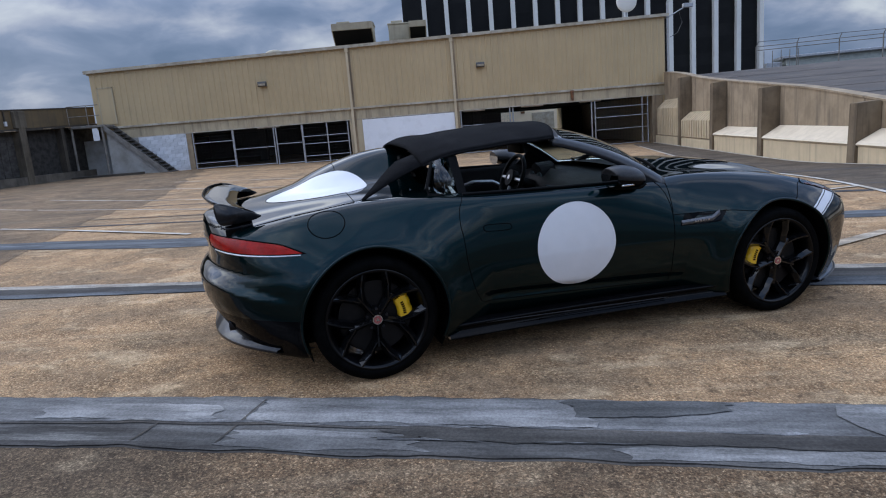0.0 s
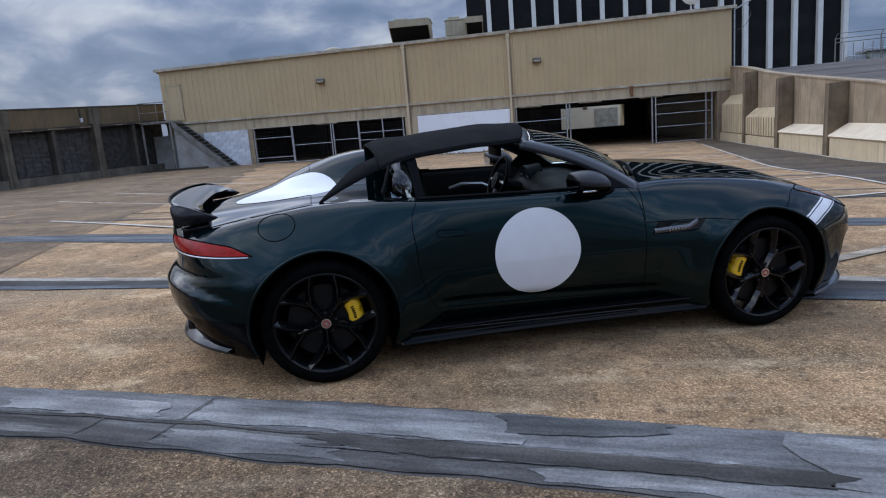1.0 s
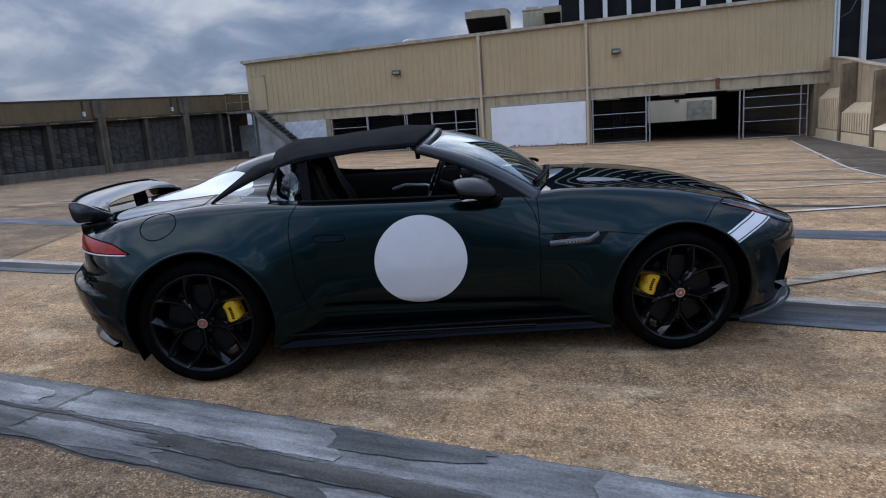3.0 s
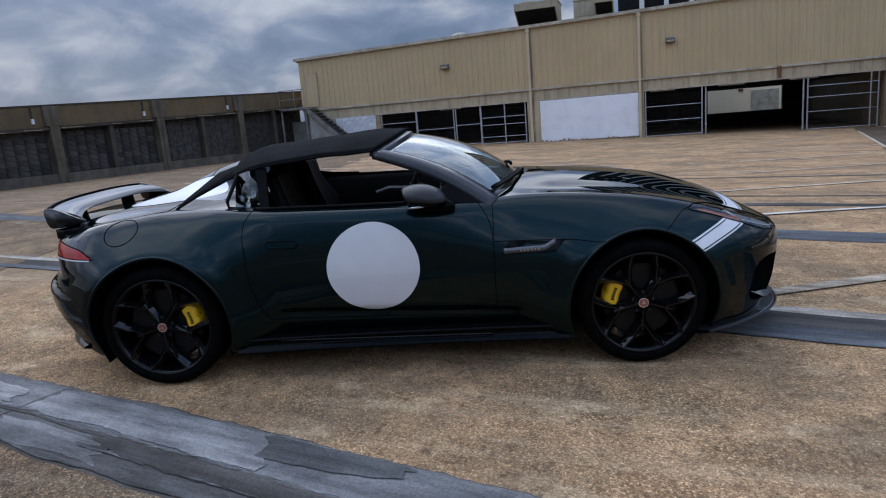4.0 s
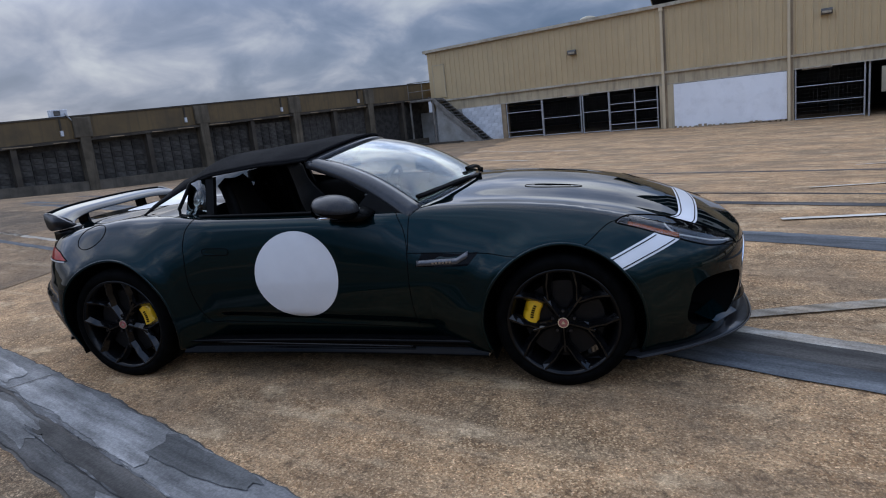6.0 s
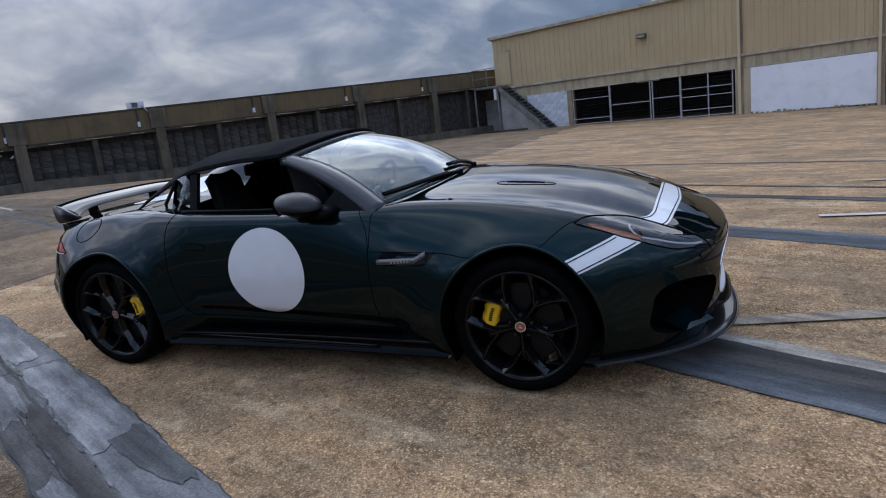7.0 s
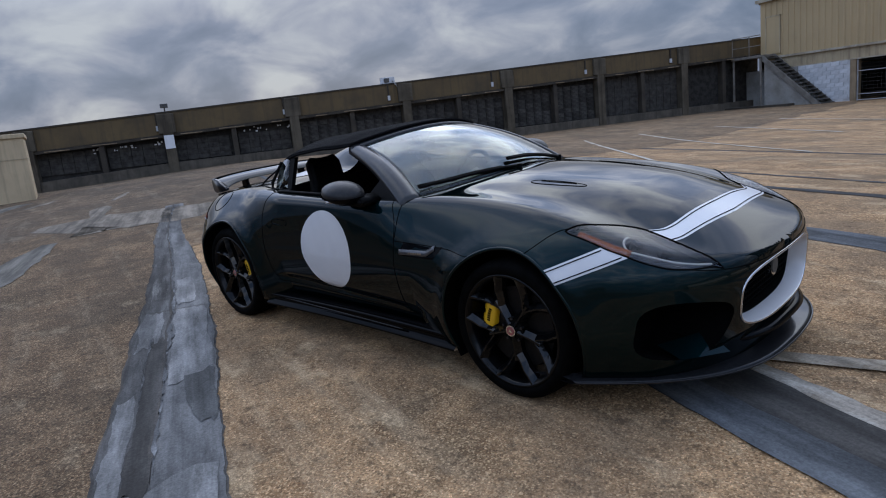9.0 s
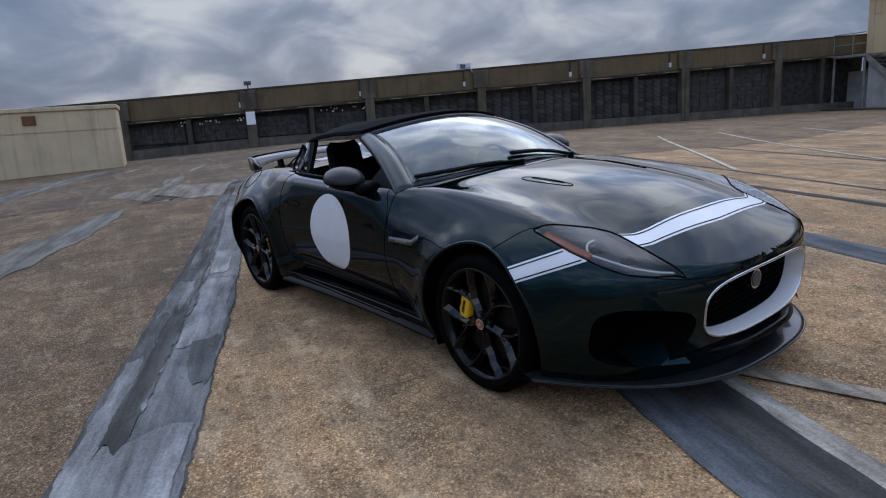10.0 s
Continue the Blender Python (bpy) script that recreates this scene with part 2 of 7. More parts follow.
def layered(name, tones, stretch, scale, rough, edges=(0.44, 0.5, 0.56), bump=0.25):
    """A worn coating: hard-edged patches of several tones, drawn out along the strip."""
    m = surf(name, tones[0], rough=rough + 0.15, bump=bump, bump_scale=30, spec=0.12)
    N, L = m.node_tree.nodes, m.node_tree.links
    b = N["Principled BSDF"]
    co = N.new("ShaderNodeTexCoord").outputs["Object"]
    mp = N.new("ShaderNodeMapping")
    mp.vector_type = "TEXTURE"
    mp.inputs["Rotation"].default_value = (0, 0, radians(-9.8))
    mp.inputs["Scale"].default_value = tuple(1 / v for v in stretch)
    L.new(co, mp.inputs[0])
    col = None
    for k, (tone, edge) in enumerate(zip(tones[1:], edges)):
        n = N.new("ShaderNodeTexNoise")
        n.noise_dimensions = "4D"
        n.inputs["W"].default_value = 3.1 * k
        n.inputs["Scale"].default_value, n.inputs["Detail"].default_value, n.inputs["Roughness"].default_value = scale * (1 + 0.6 * k), 9.0, 0.68
        L.new(mp.outputs[0], n.inputs["Vector"])
        r = N.new("ShaderNodeValToRGB")
        r.color_ramp.elements[0].position, r.color_ramp.elements[1].position = edge, edge + 0.10
        L.new(n.outputs[0], r.inputs[0])
        x = N.new("ShaderNodeMixRGB")
        L.new(r.outputs[0], x.inputs[0])
        if col is None:
            x.inputs[1].default_value = (*tones[0], 1)
        else:
            L.new(col, x.inputs[1])
        x.inputs[2].default_value = (*tone, 1)
        col = x.outputs[0]
    # tyre-drawn streaks, blots and grit
    for sc, st, lo, hi, p0, p1 in ((1.4, (0.16, 4.5, 1), 0.66, 1.22, 0.40, 0.62), (3.0, (0.5, 1.6, 1), 0.72, 1.12, 0.42, 0.56), (70.0, (1, 1, 1), 0.80, 1.16, 0.38, 0.62)):
        mp = N.new("ShaderNodeMapping")
        mp.vector_type = "TEXTURE"
        mp.inputs["Rotation"].default_value = (0, 0, radians(-9.8))
        mp.inputs["Scale"].default_value = tuple(1 / v for v in st)
        L.new(co, mp.inputs[0])
        n = N.new("ShaderNodeTexNoise")
        n.inputs["Scale"].default_value, n.inputs["Detail"].default_value, n.inputs["Roughness"].default_value = sc, 9.0, 0.66
        L.new(mp.outputs[0], n.inputs["Vector"])
        r = N.new("ShaderNodeMapRange")
        for k, v in (("From Min", p0), ("From Max", p1), ("To Min", lo), ("To Max", hi)):
            r.inputs[k].default_value = v
        L.new(n.outputs[0], r.inputs["Value"])
        x = N.new("ShaderNodeVectorMath")
        x.operation = "SCALE"
        L.new(col, x.inputs[0])
        L.new(r.outputs[0], x.inputs["Scale"])
        col = x.outputs[0]
    L.new(col, b.inputs["Base Color"])
    return m


M_SEAL = layered("worn_blue_grey_sealant", ((0.165, 0.160, 0.152), (0.119, 0.114, 0.108), (0.209, 0.202, 0.189), (0.094, 0.087, 0.079), (0.275, 0.262, 0.238)), (0.45, 1.6, 1), 2.0, 0.74, (0.50, 0.53, 0.60, 0.63), 0.5)
M_SEALPALE = layered("pale_blue_grey_sealant_skim", ((0.212, 0.205, 0.194), (0.253, 0.243, 0.228), (0.148, 0.142, 0.133), (0.333, 0.317, 0.288), (0.118, 0.111, 0.101)), (0.32, 2.4, 1), 2.4, 0.74, (0.47, 0.53, 0.58, 0.60), 0.5)
M_SEALDARK = layered("dark_joint_sealant", ((0.108, 0.102, 0.094), (0.068, 0.062, 0.056), (0.154, 0.150, 0.140), (0.253, 0.241, 0.219), (0.053, 0.048, 0.042)), (0.22, 3.0, 1), 2.1, 0.66, (0.48, 0.52, 0.58, 0.60), 0.5)
M_SEALEDGE = layered("dark_tarry_joint_edge", ((0.085, 0.077, 0.068), (0.120, 0.104, 0.086), (0.060, 0.055, 0.050)), (0.8, 1.4, 1), 4.0, 0.8, (0.5, 0.55))
M_SEALTAR = layered("smooth_dark_grey_sealant", ((0.079, 0.073, 0.065), (0.064, 0.057, 0.050), (0.097, 0.090, 0.082)), (0.4, 1.4, 1), 1.2, 0.7, (0.48, 0.55))
M_SEALBLUE = layered("blue_grey_joint_coating", ((0.101, 0.105, 0.108), (0.117, 0.121, 0.123), (0.086, 0.087, 0.088)), (0.4, 1.6, 1), 1.2, 0.75, (0.46, 0.56))
M_SEALWORN = layered("worn_through_grey_sealant", ((0.101, 0.099, 0.093), (0.079, 0.076, 0.071), (0.138, 0.135, 0.128), (0.066, 0.060, 0.052)), (0.3, 2.2, 1), 2.6, 0.74, (0.517, 0.551, 0.539), 0.5)
M_SEALFAR = layered("faded_grey_sealant", ((0.152, 0.137, 0.114), (0.209, 0.199, 0.179), (0.112, 0.093, 0.072), (0.253, 0.239, 0.214)), (0.4, 1.8, 1), 1.7, 0.8, (0.582, 0.622, 0.620))
M_SEALLINE = layered("dark_crack_sealant", ((0.095, 0.090, 0.086), (0.065, 0.060, 0.056), (0.19, 0.165, 0.135)), (0.2, 3.0, 1), 1.5, 0.8, (0.49, 0.58))
M_SCUFF = layered("scuffed_pale_sealant", ((0.11, 0.108, 0.105), (0.30, 0.295, 0.285), (0.085, 0.08, 0.075)), (0.5, 2.0, 1), 3.4, 0.75, (0.50, 0.53))
M_CHALK = layered("chalky_concrete_edge", ((0.361, 0.313, 0.252), (0.424, 0.381, 0.315), (0.273, 0.228, 0.171)), (0.8, 1.6, 1), 5.0, 0.85, (0.48, 0.56))
M_SMEAR = layered("broken_whitish_crack_filler", ((0.211, 0.176, 0.136), (0.535, 0.518, 0.486), (0.324, 0.300, 0.267), (0.178, 0.146, 0.113)), (0.9, 1.3, 1), 2.6, 0.8, (0.778, 0.859, 0.907))
M_FAINT = layered("faded_paint_trace", ((0.329, 0.266, 0.193), (0.385, 0.329, 0.252), (0.280, 0.210, 0.140)), (1.0, 1.0, 1), 5.0, 0.85, (0.48, 0.54))
M_LINE = surf("worn_white_road_paint", (0.52, 0.475, 0.40), (0.31, 0.25, 0.175), scale=3.0, rough=0.8, bump=0.2)
M_SIDING = surf("tan_painted_steel_siding", (0.485, 0.358, 0.192), (0.445, 0.326, 0.172), scale=0.5, rough=0.55, streak=(0.36, 0.28, 0.165), streak_amt=0.35)
M_TRIM = surf("pale_tan_painted_trim", (0.56, 0.45, 0.29), (0.50, 0.395, 0.25), scale=1.0, rough=0.55, streak=(0.36, 0.28, 0.17), streak_amt=0.4)
M_BAND = surf("weathered_tan_band", (0.470, 0.380, 0.240), (0.400, 0.320, 0.200), scale=1.3, rough=0.7, streak=(0.16, 0.125, 0.085), streak_amt=0.7, bump=0.1)
M_FLASH = surf("stained_metal_flashing", (0.46, 0.41, 0.32), (0.36, 0.30, 0.21), scale=2.0, rough=0.6, stain=(0.18, 0.14, 0.09), stain_scale=2.5, stain_amt=0.6)
M_WHITE = surf("white_painted_board", (0.80, 0.80, 0.80), (0.74, 0.74, 0.74), scale=0.6, rough=0.6, stain=(0.45, 0.44, 0.42), stain_scale=1.5, stain_amt=0.25)
M_WHITEBLOCK = surf("white_painted_block", (0.62, 0.63, 0.64), (0.42, 0.43, 0.44), scale=2.0, rough=0.8, bump=0.2, bump_scale=40, vary=0.12)
M_CONC = surf("weathered_concrete", (0.335, 0.250, 0.155), (0.225, 0.165, 0.100), scale=1.4, rough=0.9, bump=0.3, bump_scale=40, streak=(0.085, 0.068, 0.048), streak_amt=0.75)
M_PLASTER = surf("grey_stained_plaster", (0.33, 0.32, 0.295), (0.25, 0.238, 0.21), scale=1.2, rough=0.9, bump=0.2, bump_scale=40, stain=(0.15, 0.135, 0.11), stain_scale=1.6, stain_amt=0.5)
M_CONCDARK = surf("soot_stained_concrete", (0.0651, 0.0533, 0.0384), (0.0372, 0.0298, 0.0217), scale=1.1, rough=0.92, bump=0.35, bump_scale=35, streak=(0.0248, 0.0205, 0.0161), streak_amt=0.7)
M_CREAMCAP = surf("clean_cream_cap", (0.66, 0.545, 0.385), (0.61, 0.50, 0.35), scale=1.6, rough=0.7, stain=(0.40, 0.31, 0.20), stain_scale=2.0, stain_amt=0.35)
M_BUTTRESS = surf("streaked_brown_concrete", (0.205, 0.152, 0.096), (0.125, 0.092, 0.058), scale=1.4, rough=0.92, bump=0.3, bump_scale=40, streak=(0.058, 0.043, 0.029), streak_amt=0.7, spec=0.2)
M_KERB = surf("rough_stained_kerb", (0.118, 0.100, 0.076), (0.066, 0.056, 0.042), scale=2.2, rough=0.92, bump=0.4, bump_scale=30, streak=(0.035, 0.029, 0.023), streak_amt=0.7)
M_CREAM = surf("cream_painted_concrete", (0.60, 0.465, 0.285), (0.52, 0.40, 0.245), scale=1.6, rough=0.75, streak=(0.24, 0.19, 0.125), streak_amt=0.5, bump=0.1)
M_BEAM = surf("olive_tan_painted_concrete", (0.140, 0.094, 0.040), (0.108, 0.073, 0.033), scale=0.8, rough=0.8, streak=(0.0600, 0.0456, 0.0272), streak_amt=0.7, bump=0.15, stain=(0.060, 0.045, 0.026), stain_scale=0.9, stain_amt=0.6)
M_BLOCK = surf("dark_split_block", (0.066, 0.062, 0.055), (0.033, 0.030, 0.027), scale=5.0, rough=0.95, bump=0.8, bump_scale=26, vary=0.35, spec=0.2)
M_PILASTER = surf("sooty_pilaster", (0.1258, 0.1054, 0.0762), (0.0748, 0.0612, 0.0435), scale=1.6, rough=0.92, bump=0.3, bump_scale=40, streak=(0.0340, 0.0272, 0.0204), streak_amt=0.8, spec=0.2)
M_STEEL = surf("galvanised_steel", (0.42, 0.43, 0.44), (0.30, 0.30, 0.30), scale=6.0, rough=0.5, metal=0.6, bump=0.05)
M_DARKMET = surf("dark_painted_steel", (0.06, 0.058, 0.055), (0.10, 0.092, 0.08), scale=5.0, rough=0.6)
M_STAIR = surf("grey_painted_steel", (0.20, 0.185, 0.16), (0.12, 0.105, 0.085), scale=3.0, rough=0.7)
# the dimness inside the garage bays is put into this near-black colour
M_VOID = surf("shade_dark_garage_concrete", (0.05, 0.05, 0.05), (0.03, 0.03, 0.03), scale=0.8, rough=0.9)
M_HVAC = surf("beige_hvac_sheet_metal", (0.37, 0.32, 0.22), (0.30, 0.26, 0.18), scale=2.0, rough=0.6, streak=(0.2, 0.16, 0.1), streak_amt=0.5)
M_TOWER = surf("black_curtain_glass", (0.008, 0.0075, 0.007), (0.020, 0.019, 0.018), scale=0.12, rough=0.22, spec=0.14)
M_FIN = surf("white_precast_fin", (0.66, 0.63, 0.575), (0.57, 0.545, 0.50), scale=0.3, rough=0.7)
M_ASPH = surf("dark_ramp_deck", (0.070, 0.055, 0.043), (0.105, 0.083, 0.063), scale=0.5, rough=0.9, stain=(0.055, 0.05, 0.045), stain_scale=0.4, stain_amt=0.6, bump=0.2)
M_RUST = surf("rust", (0.20, 0.085, 0.035), (0.11, 0.05, 0.025), scale=8.0, rough=0.95)
M_FARWALL = surf("pale_far_wall", (0.84, 0.70, 0.50), (0.76, 0.64, 0.46), scale=0.5, rough=0.8)
M_LAND = surf("distant_city_ground", (0.16, 0.17, 0.14), (0.10, 0.12, 0.09), scale=0.02, rough=0.95)

# ---- building helpers ----


def part(name, bm, mat, parent=None, label="", smooth=False, m=None):
    """Links a bmesh as one mesh object, as a part of parent where one is given."""
    me = bpy.data.meshes.new(name)
    bmesh.ops.recalc_face_normals(bm, faces=bm.faces)
    bm.to_mesh(me)
    bm.free()
    me.materials.append(mat)
    if smooth:
        me.shade_smooth()
    ob = new(name, me)
    if m is not None:
        ob.matrix_basis = m
    if parent is not None:
        ob.parent = parent
    if label:
        tagged(ob, label)
    return ob


def thing(name, m=None, label="", category="", group="", kind=""):
    ob = new(name)
    ob.empty_display_size = 0.2
    if m is not None:
        ob.matrix_basis = m
    return tagged(ob, label, category, group, kind)


def box(bm, x0, x1, y0, y1, z0, z1, bevel=0.0, m=None):
    r = bmesh.ops.create_cube(bm, size=1.0, matrix=Matrix.Translation(((x0 + x1) / 2, (y0 + y1) / 2, (z0 + z1) / 2)) @ Matrix.Diagonal((x1 - x0, y1 - y0, z1 - z0, 1)))
    vs = r["verts"]
    if bevel:
        es = list({e for v in vs for e in v.link_edges})
        g = bmesh.ops.bevel(bm, geom=es, offset=bevel, segments=2, affect="EDGES", profile=0.6)
        vs = list({v for f in g["faces"] for v in f.verts} | {v for v in vs if v.is_valid})
    if m is not None:
        bmesh.ops.transform(bm, matrix=m, verts=vs)
    return bm


def boxed(*a, **k):
    return box(bmesh.new(), *a, **k)


def rod(bm, a, b, r, seg=8, r2=None):
    a, b = Vector(a), Vector(b)
    d = b - a
    m = Matrix.Translation((a + b) / 2) @ d.to_track_quat("Z", "Y").to_matrix().to_4x4()
    bmesh.ops.create_cone(bm, cap_ends=True, segments=seg, radius1=r, radius2=r if r2 is None else r2, depth=d.length, matrix=m)
    return bm


def tube(bm, pts, r, seg=6, closed=False):
    """A round tube along a line of points."""
    pts = [Vector(p) for p in pts]
    n = len(pts)
    rings, up = [], Vector((0, 0, 1))
    for i, p in enumerate(pts):
        a = pts[i - 1] if (i or closed) else pts[i]
        b = pts[(i + 1) % n] if (i < n - 1 or closed) else pts[i]
        d = (b - a).normalized()
        s = d.cross(up)
        if s.length < 1e-3:
            s = d.cross(Vector((1, 0, 0)))
        s.normalize()
        u = s.cross(d)
        rings.append([bm.verts.new(p + (s * math.cos(q) + u * math.sin(q)) * r) for q in (2 * math.pi * k / seg for k in range(seg))])
    for i in range(n if closed else n - 1):
        r0, r1 = rings[i], rings[(i + 1) % n]
        for k in range(seg):
            bm.faces.new((r0[k], r0[(k + 1) % seg], r1[(k + 1) % seg], r1[k]))
    if not closed:
        bm.faces.new(rings[0][::-1])
        bm.faces.new(rings[-1])
    return bm


def sheet(bm, rows, thick=0.0):
    """A grid surface through rows of points; thick pushes a second skin along the normals."""
    vs = [[bm.verts.new(p) for p in row] for row in rows]
    fs = []
    for a, b in zip(vs, vs[1:]):
        for i in range(len(a) - 1):
            fs.append(bm.faces.new((a[i], a[i + 1], b[i + 1], b[i])))
    if thick:
        bmesh.ops.recalc_face_normals(bm, faces=fs)
        bmesh.ops.solidify(bm, geom=fs, thickness=thick)
    return bm


def prism(bm, outline, axis, a, b):
    """A flat outline of (u, v) drawn out along an axis from a to b."""
    def at(u, v, w):
        return {"x": (w, u, v), "y": (u, w, v), "z": (u, v, w)}[axis]
    lo = [bm.verts.new(at(u, v, a)) for u, v in outline]
    hi = [bm.verts.new(at(u, v, b)) for u, v in outline]
    n = len(lo)
    bm.faces.new(lo)
    bm.faces.new(hi[::-1])
    for i in range(n):
        bm.faces.new((lo[i], hi[i], hi[(i + 1) % n], lo[(i + 1) % n]))
    return bm


def spline(keys):
    """A smooth curve through (position, value) keys: monotone cubic, flat beyond the ends."""
    xs = np.array([k[0] for k in keys], float)
    ys = np.array([k[1] for k in keys], float)
    d = np.diff(ys) / np.diff(xs)
    mm = np.zeros(len(xs))
    mm[1:-1] = np.where(d[:-1] * d[1:] > 0, 2 * d[:-1] * d[1:] / np.where(d[:-1] + d[1:] == 0, 1, d[:-1] + d[1:]), 0)
    mm[0], mm[-1] = d[0], d[-1]

    q = np.linspace(xs[0], xs[-1], 1500)
    i = np.clip(np.searchsorted(xs, q) - 1, 0, len(xs) - 2)
    h = xs[i + 1] - xs[i]
    u = (q - xs[i]) / h
    tab = ys[i] * (2 * u**3 - 3 * u**2 + 1) + mm[i] * h * (u**3 - 2 * u**2 + u) + ys[i + 1] * (-2 * u**3 + 3 * u**2) + mm[i + 1] * h * (u**3 - u**2)
    return lambda v: np.interp(v, q, tab)


def gz(x, y):
    """The height of the parking deck, which falls gently to drain."""
    if y < 8:
        h = 0.0347 * (max(y, -8.0) - 4.03)
    elif y > 19:
        h = -0.15
    else:
        u, a = (y - 8) / 11, 0.0347 * (8 - 4.03)
        h = a * (2 * u**3 - 3 * u**2 + 1) + 0.0347 * 11 * (u**3 - 2 * u**2 + u) - 0.15 * (3 * u**2 - 2 * u**3)
    # the deck rises to the west and rolls over towards the parapet gutter
    u = min(max(-13 - x, 0.0), 8.0)
    rise = -0.0238 * max(min(x, 20.0), -13.0) + 0.0238 * u - 0.003 * u * u - 0.0242 * max(min(-21 - x, 11.0), 0.0)
    return rise + h

# ---- the parking deck ----
FY = 35.3
rng = random.Random(7)


def deck():
    bm = bmesh.new()
    xs = [-46 + i * 1.0 for i in range(60)]
    ys = [-16 + j * 1.0 for j in range(70)]
    sheet(bm, [[(x, y, gz(x, y)) for x in xs] for y in ys])
    ob = part("ground", bm, M_DECK, smooth=True)
    return tagged(ob, "brown exposed-aggregate concrete parking deck with stains", "deck", kind="structure")


deck()
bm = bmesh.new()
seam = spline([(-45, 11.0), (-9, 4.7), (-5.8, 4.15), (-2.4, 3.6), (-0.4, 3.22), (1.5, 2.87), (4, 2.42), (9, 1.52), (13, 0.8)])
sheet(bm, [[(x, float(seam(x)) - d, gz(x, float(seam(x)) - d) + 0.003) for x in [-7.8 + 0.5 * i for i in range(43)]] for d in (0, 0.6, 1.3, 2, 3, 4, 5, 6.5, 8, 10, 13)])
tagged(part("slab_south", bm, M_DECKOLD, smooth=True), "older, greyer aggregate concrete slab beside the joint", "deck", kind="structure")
bm = bmesh.new()
sheet(bm, [[(x, y, -14.0) for x in (-3000, 0, 3000)] for y in (-3000, 0, 3000)])
tagged(part("backdrop_land", bm, M_LAND), "hazy city ground far below the deck", "ground", kind="structure")


def ribbon(name, up, low, mat, label, category, step=0.06, wob=0.022, lift=0.004, kind="structure"):
    """A strip laid on the deck between two edge lines, with an uneven edge."""
    fu, fl = spline(up), spline(low)
    x0, x1 = max(up[0][0], low[0][0]), min(up[-1][0], low[-1][0])
    n = max(2, int((x1 - x0) / step))
    rows = [[], [], [], []]
    for i in range(n + 1):
        x = x0 + (x1 - x0) * i / n
        a, b = float(fu(x)), float(fl(x))
        a += wob * noise.noise((x * 2.1, 3.7, a)) + 0.6 * wob * noise.noise((x * 11, 1.2, a)) + 0.4 * wob * noise.noise((x * 31, 4.2, a))
        b += wob * noise.noise((x * 2.3, 8.1, b)) + 0.5 * wob * noise.noise((x * 8, 5.2, b))
        for k, r in enumerate(rows):
            y = a + (b - a) * k / 3
            r.append((x, y, gz(x, y) + lift))
    bm = bmesh.new()
    sheet(bm, rows)
    return tagged(part(name, bm, mat, smooth=True), label, category, kind=kind)


NEAR_UP = [(-9, 4.95), (-5.7, 4.36), (-2.66, 4.03), (0.08, 3.59), (1.75, 3.27), (4, 2.86), (9, 1.95)]
NEAR_MID = [(-9, 4.79), (-5.8, 4.20), (-2.4, 3.72), (-1.2, 3.52), (-0.24, 3.335), (0.6, 3.185), (1.45, 3.015), (4, 2.55), (9, 1.66)]
NEAR_LOW = [(-9, 4.62), (-5.9, 4.04), (-2.33, 3.49), (-0.47, 3.13), (1.4, 2.78), (4, 2.30), (9, 1.4)]


def stretch_of(line, x0, x1, d=0.0, n=9):
    """A stretch of an edge line from x0 to x1, moved aside by d."""
    f = spline(line)
    return [(x0 + (x1 - x0) * k / (n - 1), float(f(x0 + (x1 - x0) * k / (n - 1))) + d) for k in range(n)]


def skim(fu, du, fl, dl, x0, x1, mat=M_SEALPALE, label="paler ragged skim of sealant on the joint strip", lift=0.0125):
    """A thin skim of sealant with ragged sides and torn ends, laid on the joint strip."""
    n = int((x1 - x0) / 0.02)
    rows = [[] for _ in range(6)]
    for i in range(n + 1):
        x = x0 + (x1 - x0) * i / n
        a, b = float(fu(x)) + du, float(fl(x)) + dl
        rag = [0.030 * noise.noise((x * 2.7, c, 0)) + 0.012 * noise.noise((x * 9, c, 1)) + 0.006 * noise.noise((x * 27, c, 2)) for c in (1.3, 6.1)]
        a, b = a + rag[0], b + rag[1]
        for k, r in enumerate(rows):
            q = k / 5
            # the two ends tear in long tongues
            pull = 0.16 * (noise.noise((x0 * 3, q * 5, 7)) + 0.5 * noise.noise((x1, q * 13, 3)))
            u = min(1.0, max(0.0, (i / n - 0.5) * 2))
            v = min(1.0, max(0.0, (0.5 - i / n) * 2))
            xx = x + pull * (u**3 - v**3)
            y = a + (b - a) * q + (float(fu(xx)) - float(fu(x)))
            r.append((xx, y, gz(xx, y) + lift))
    return tagged(part("sealant_patch", sheet(bmesh.new(), rows), mat, smooth=True), label, "joint strip", "sealant skims", "structure")


ribbon("joint_edge_near", stretch_of(NEAR_UP, -9, 9, 0.012, 30), stretch_of(NEAR_LOW, -9, 9, -0.012, 30), M_SEALEDGE, "dark tarry margin of the sealed deck joint", "joint strip", step=0.04, wob=0.026)
ribbon("joint_strip_near", stretch_of(NEAR_UP, -9, 9, 0.0, 30), stretch_of(NEAR_MID, -9, 9, -0.01, 30), M_SEAL, "worn blue-grey sealant strip over a deck joint", "joint strip", lift=0.008, wob=0.02)
ribbon("joint_groove_near", stretch_of(NEAR_MID, -9, 9, 0.0, 30), stretch_of(NEAR_LOW, -9, 9, 0.004, 30), M_SEALDARK, "dark worn half of the sealed deck joint", "joint strip", lift=0.010, wob=0.03)
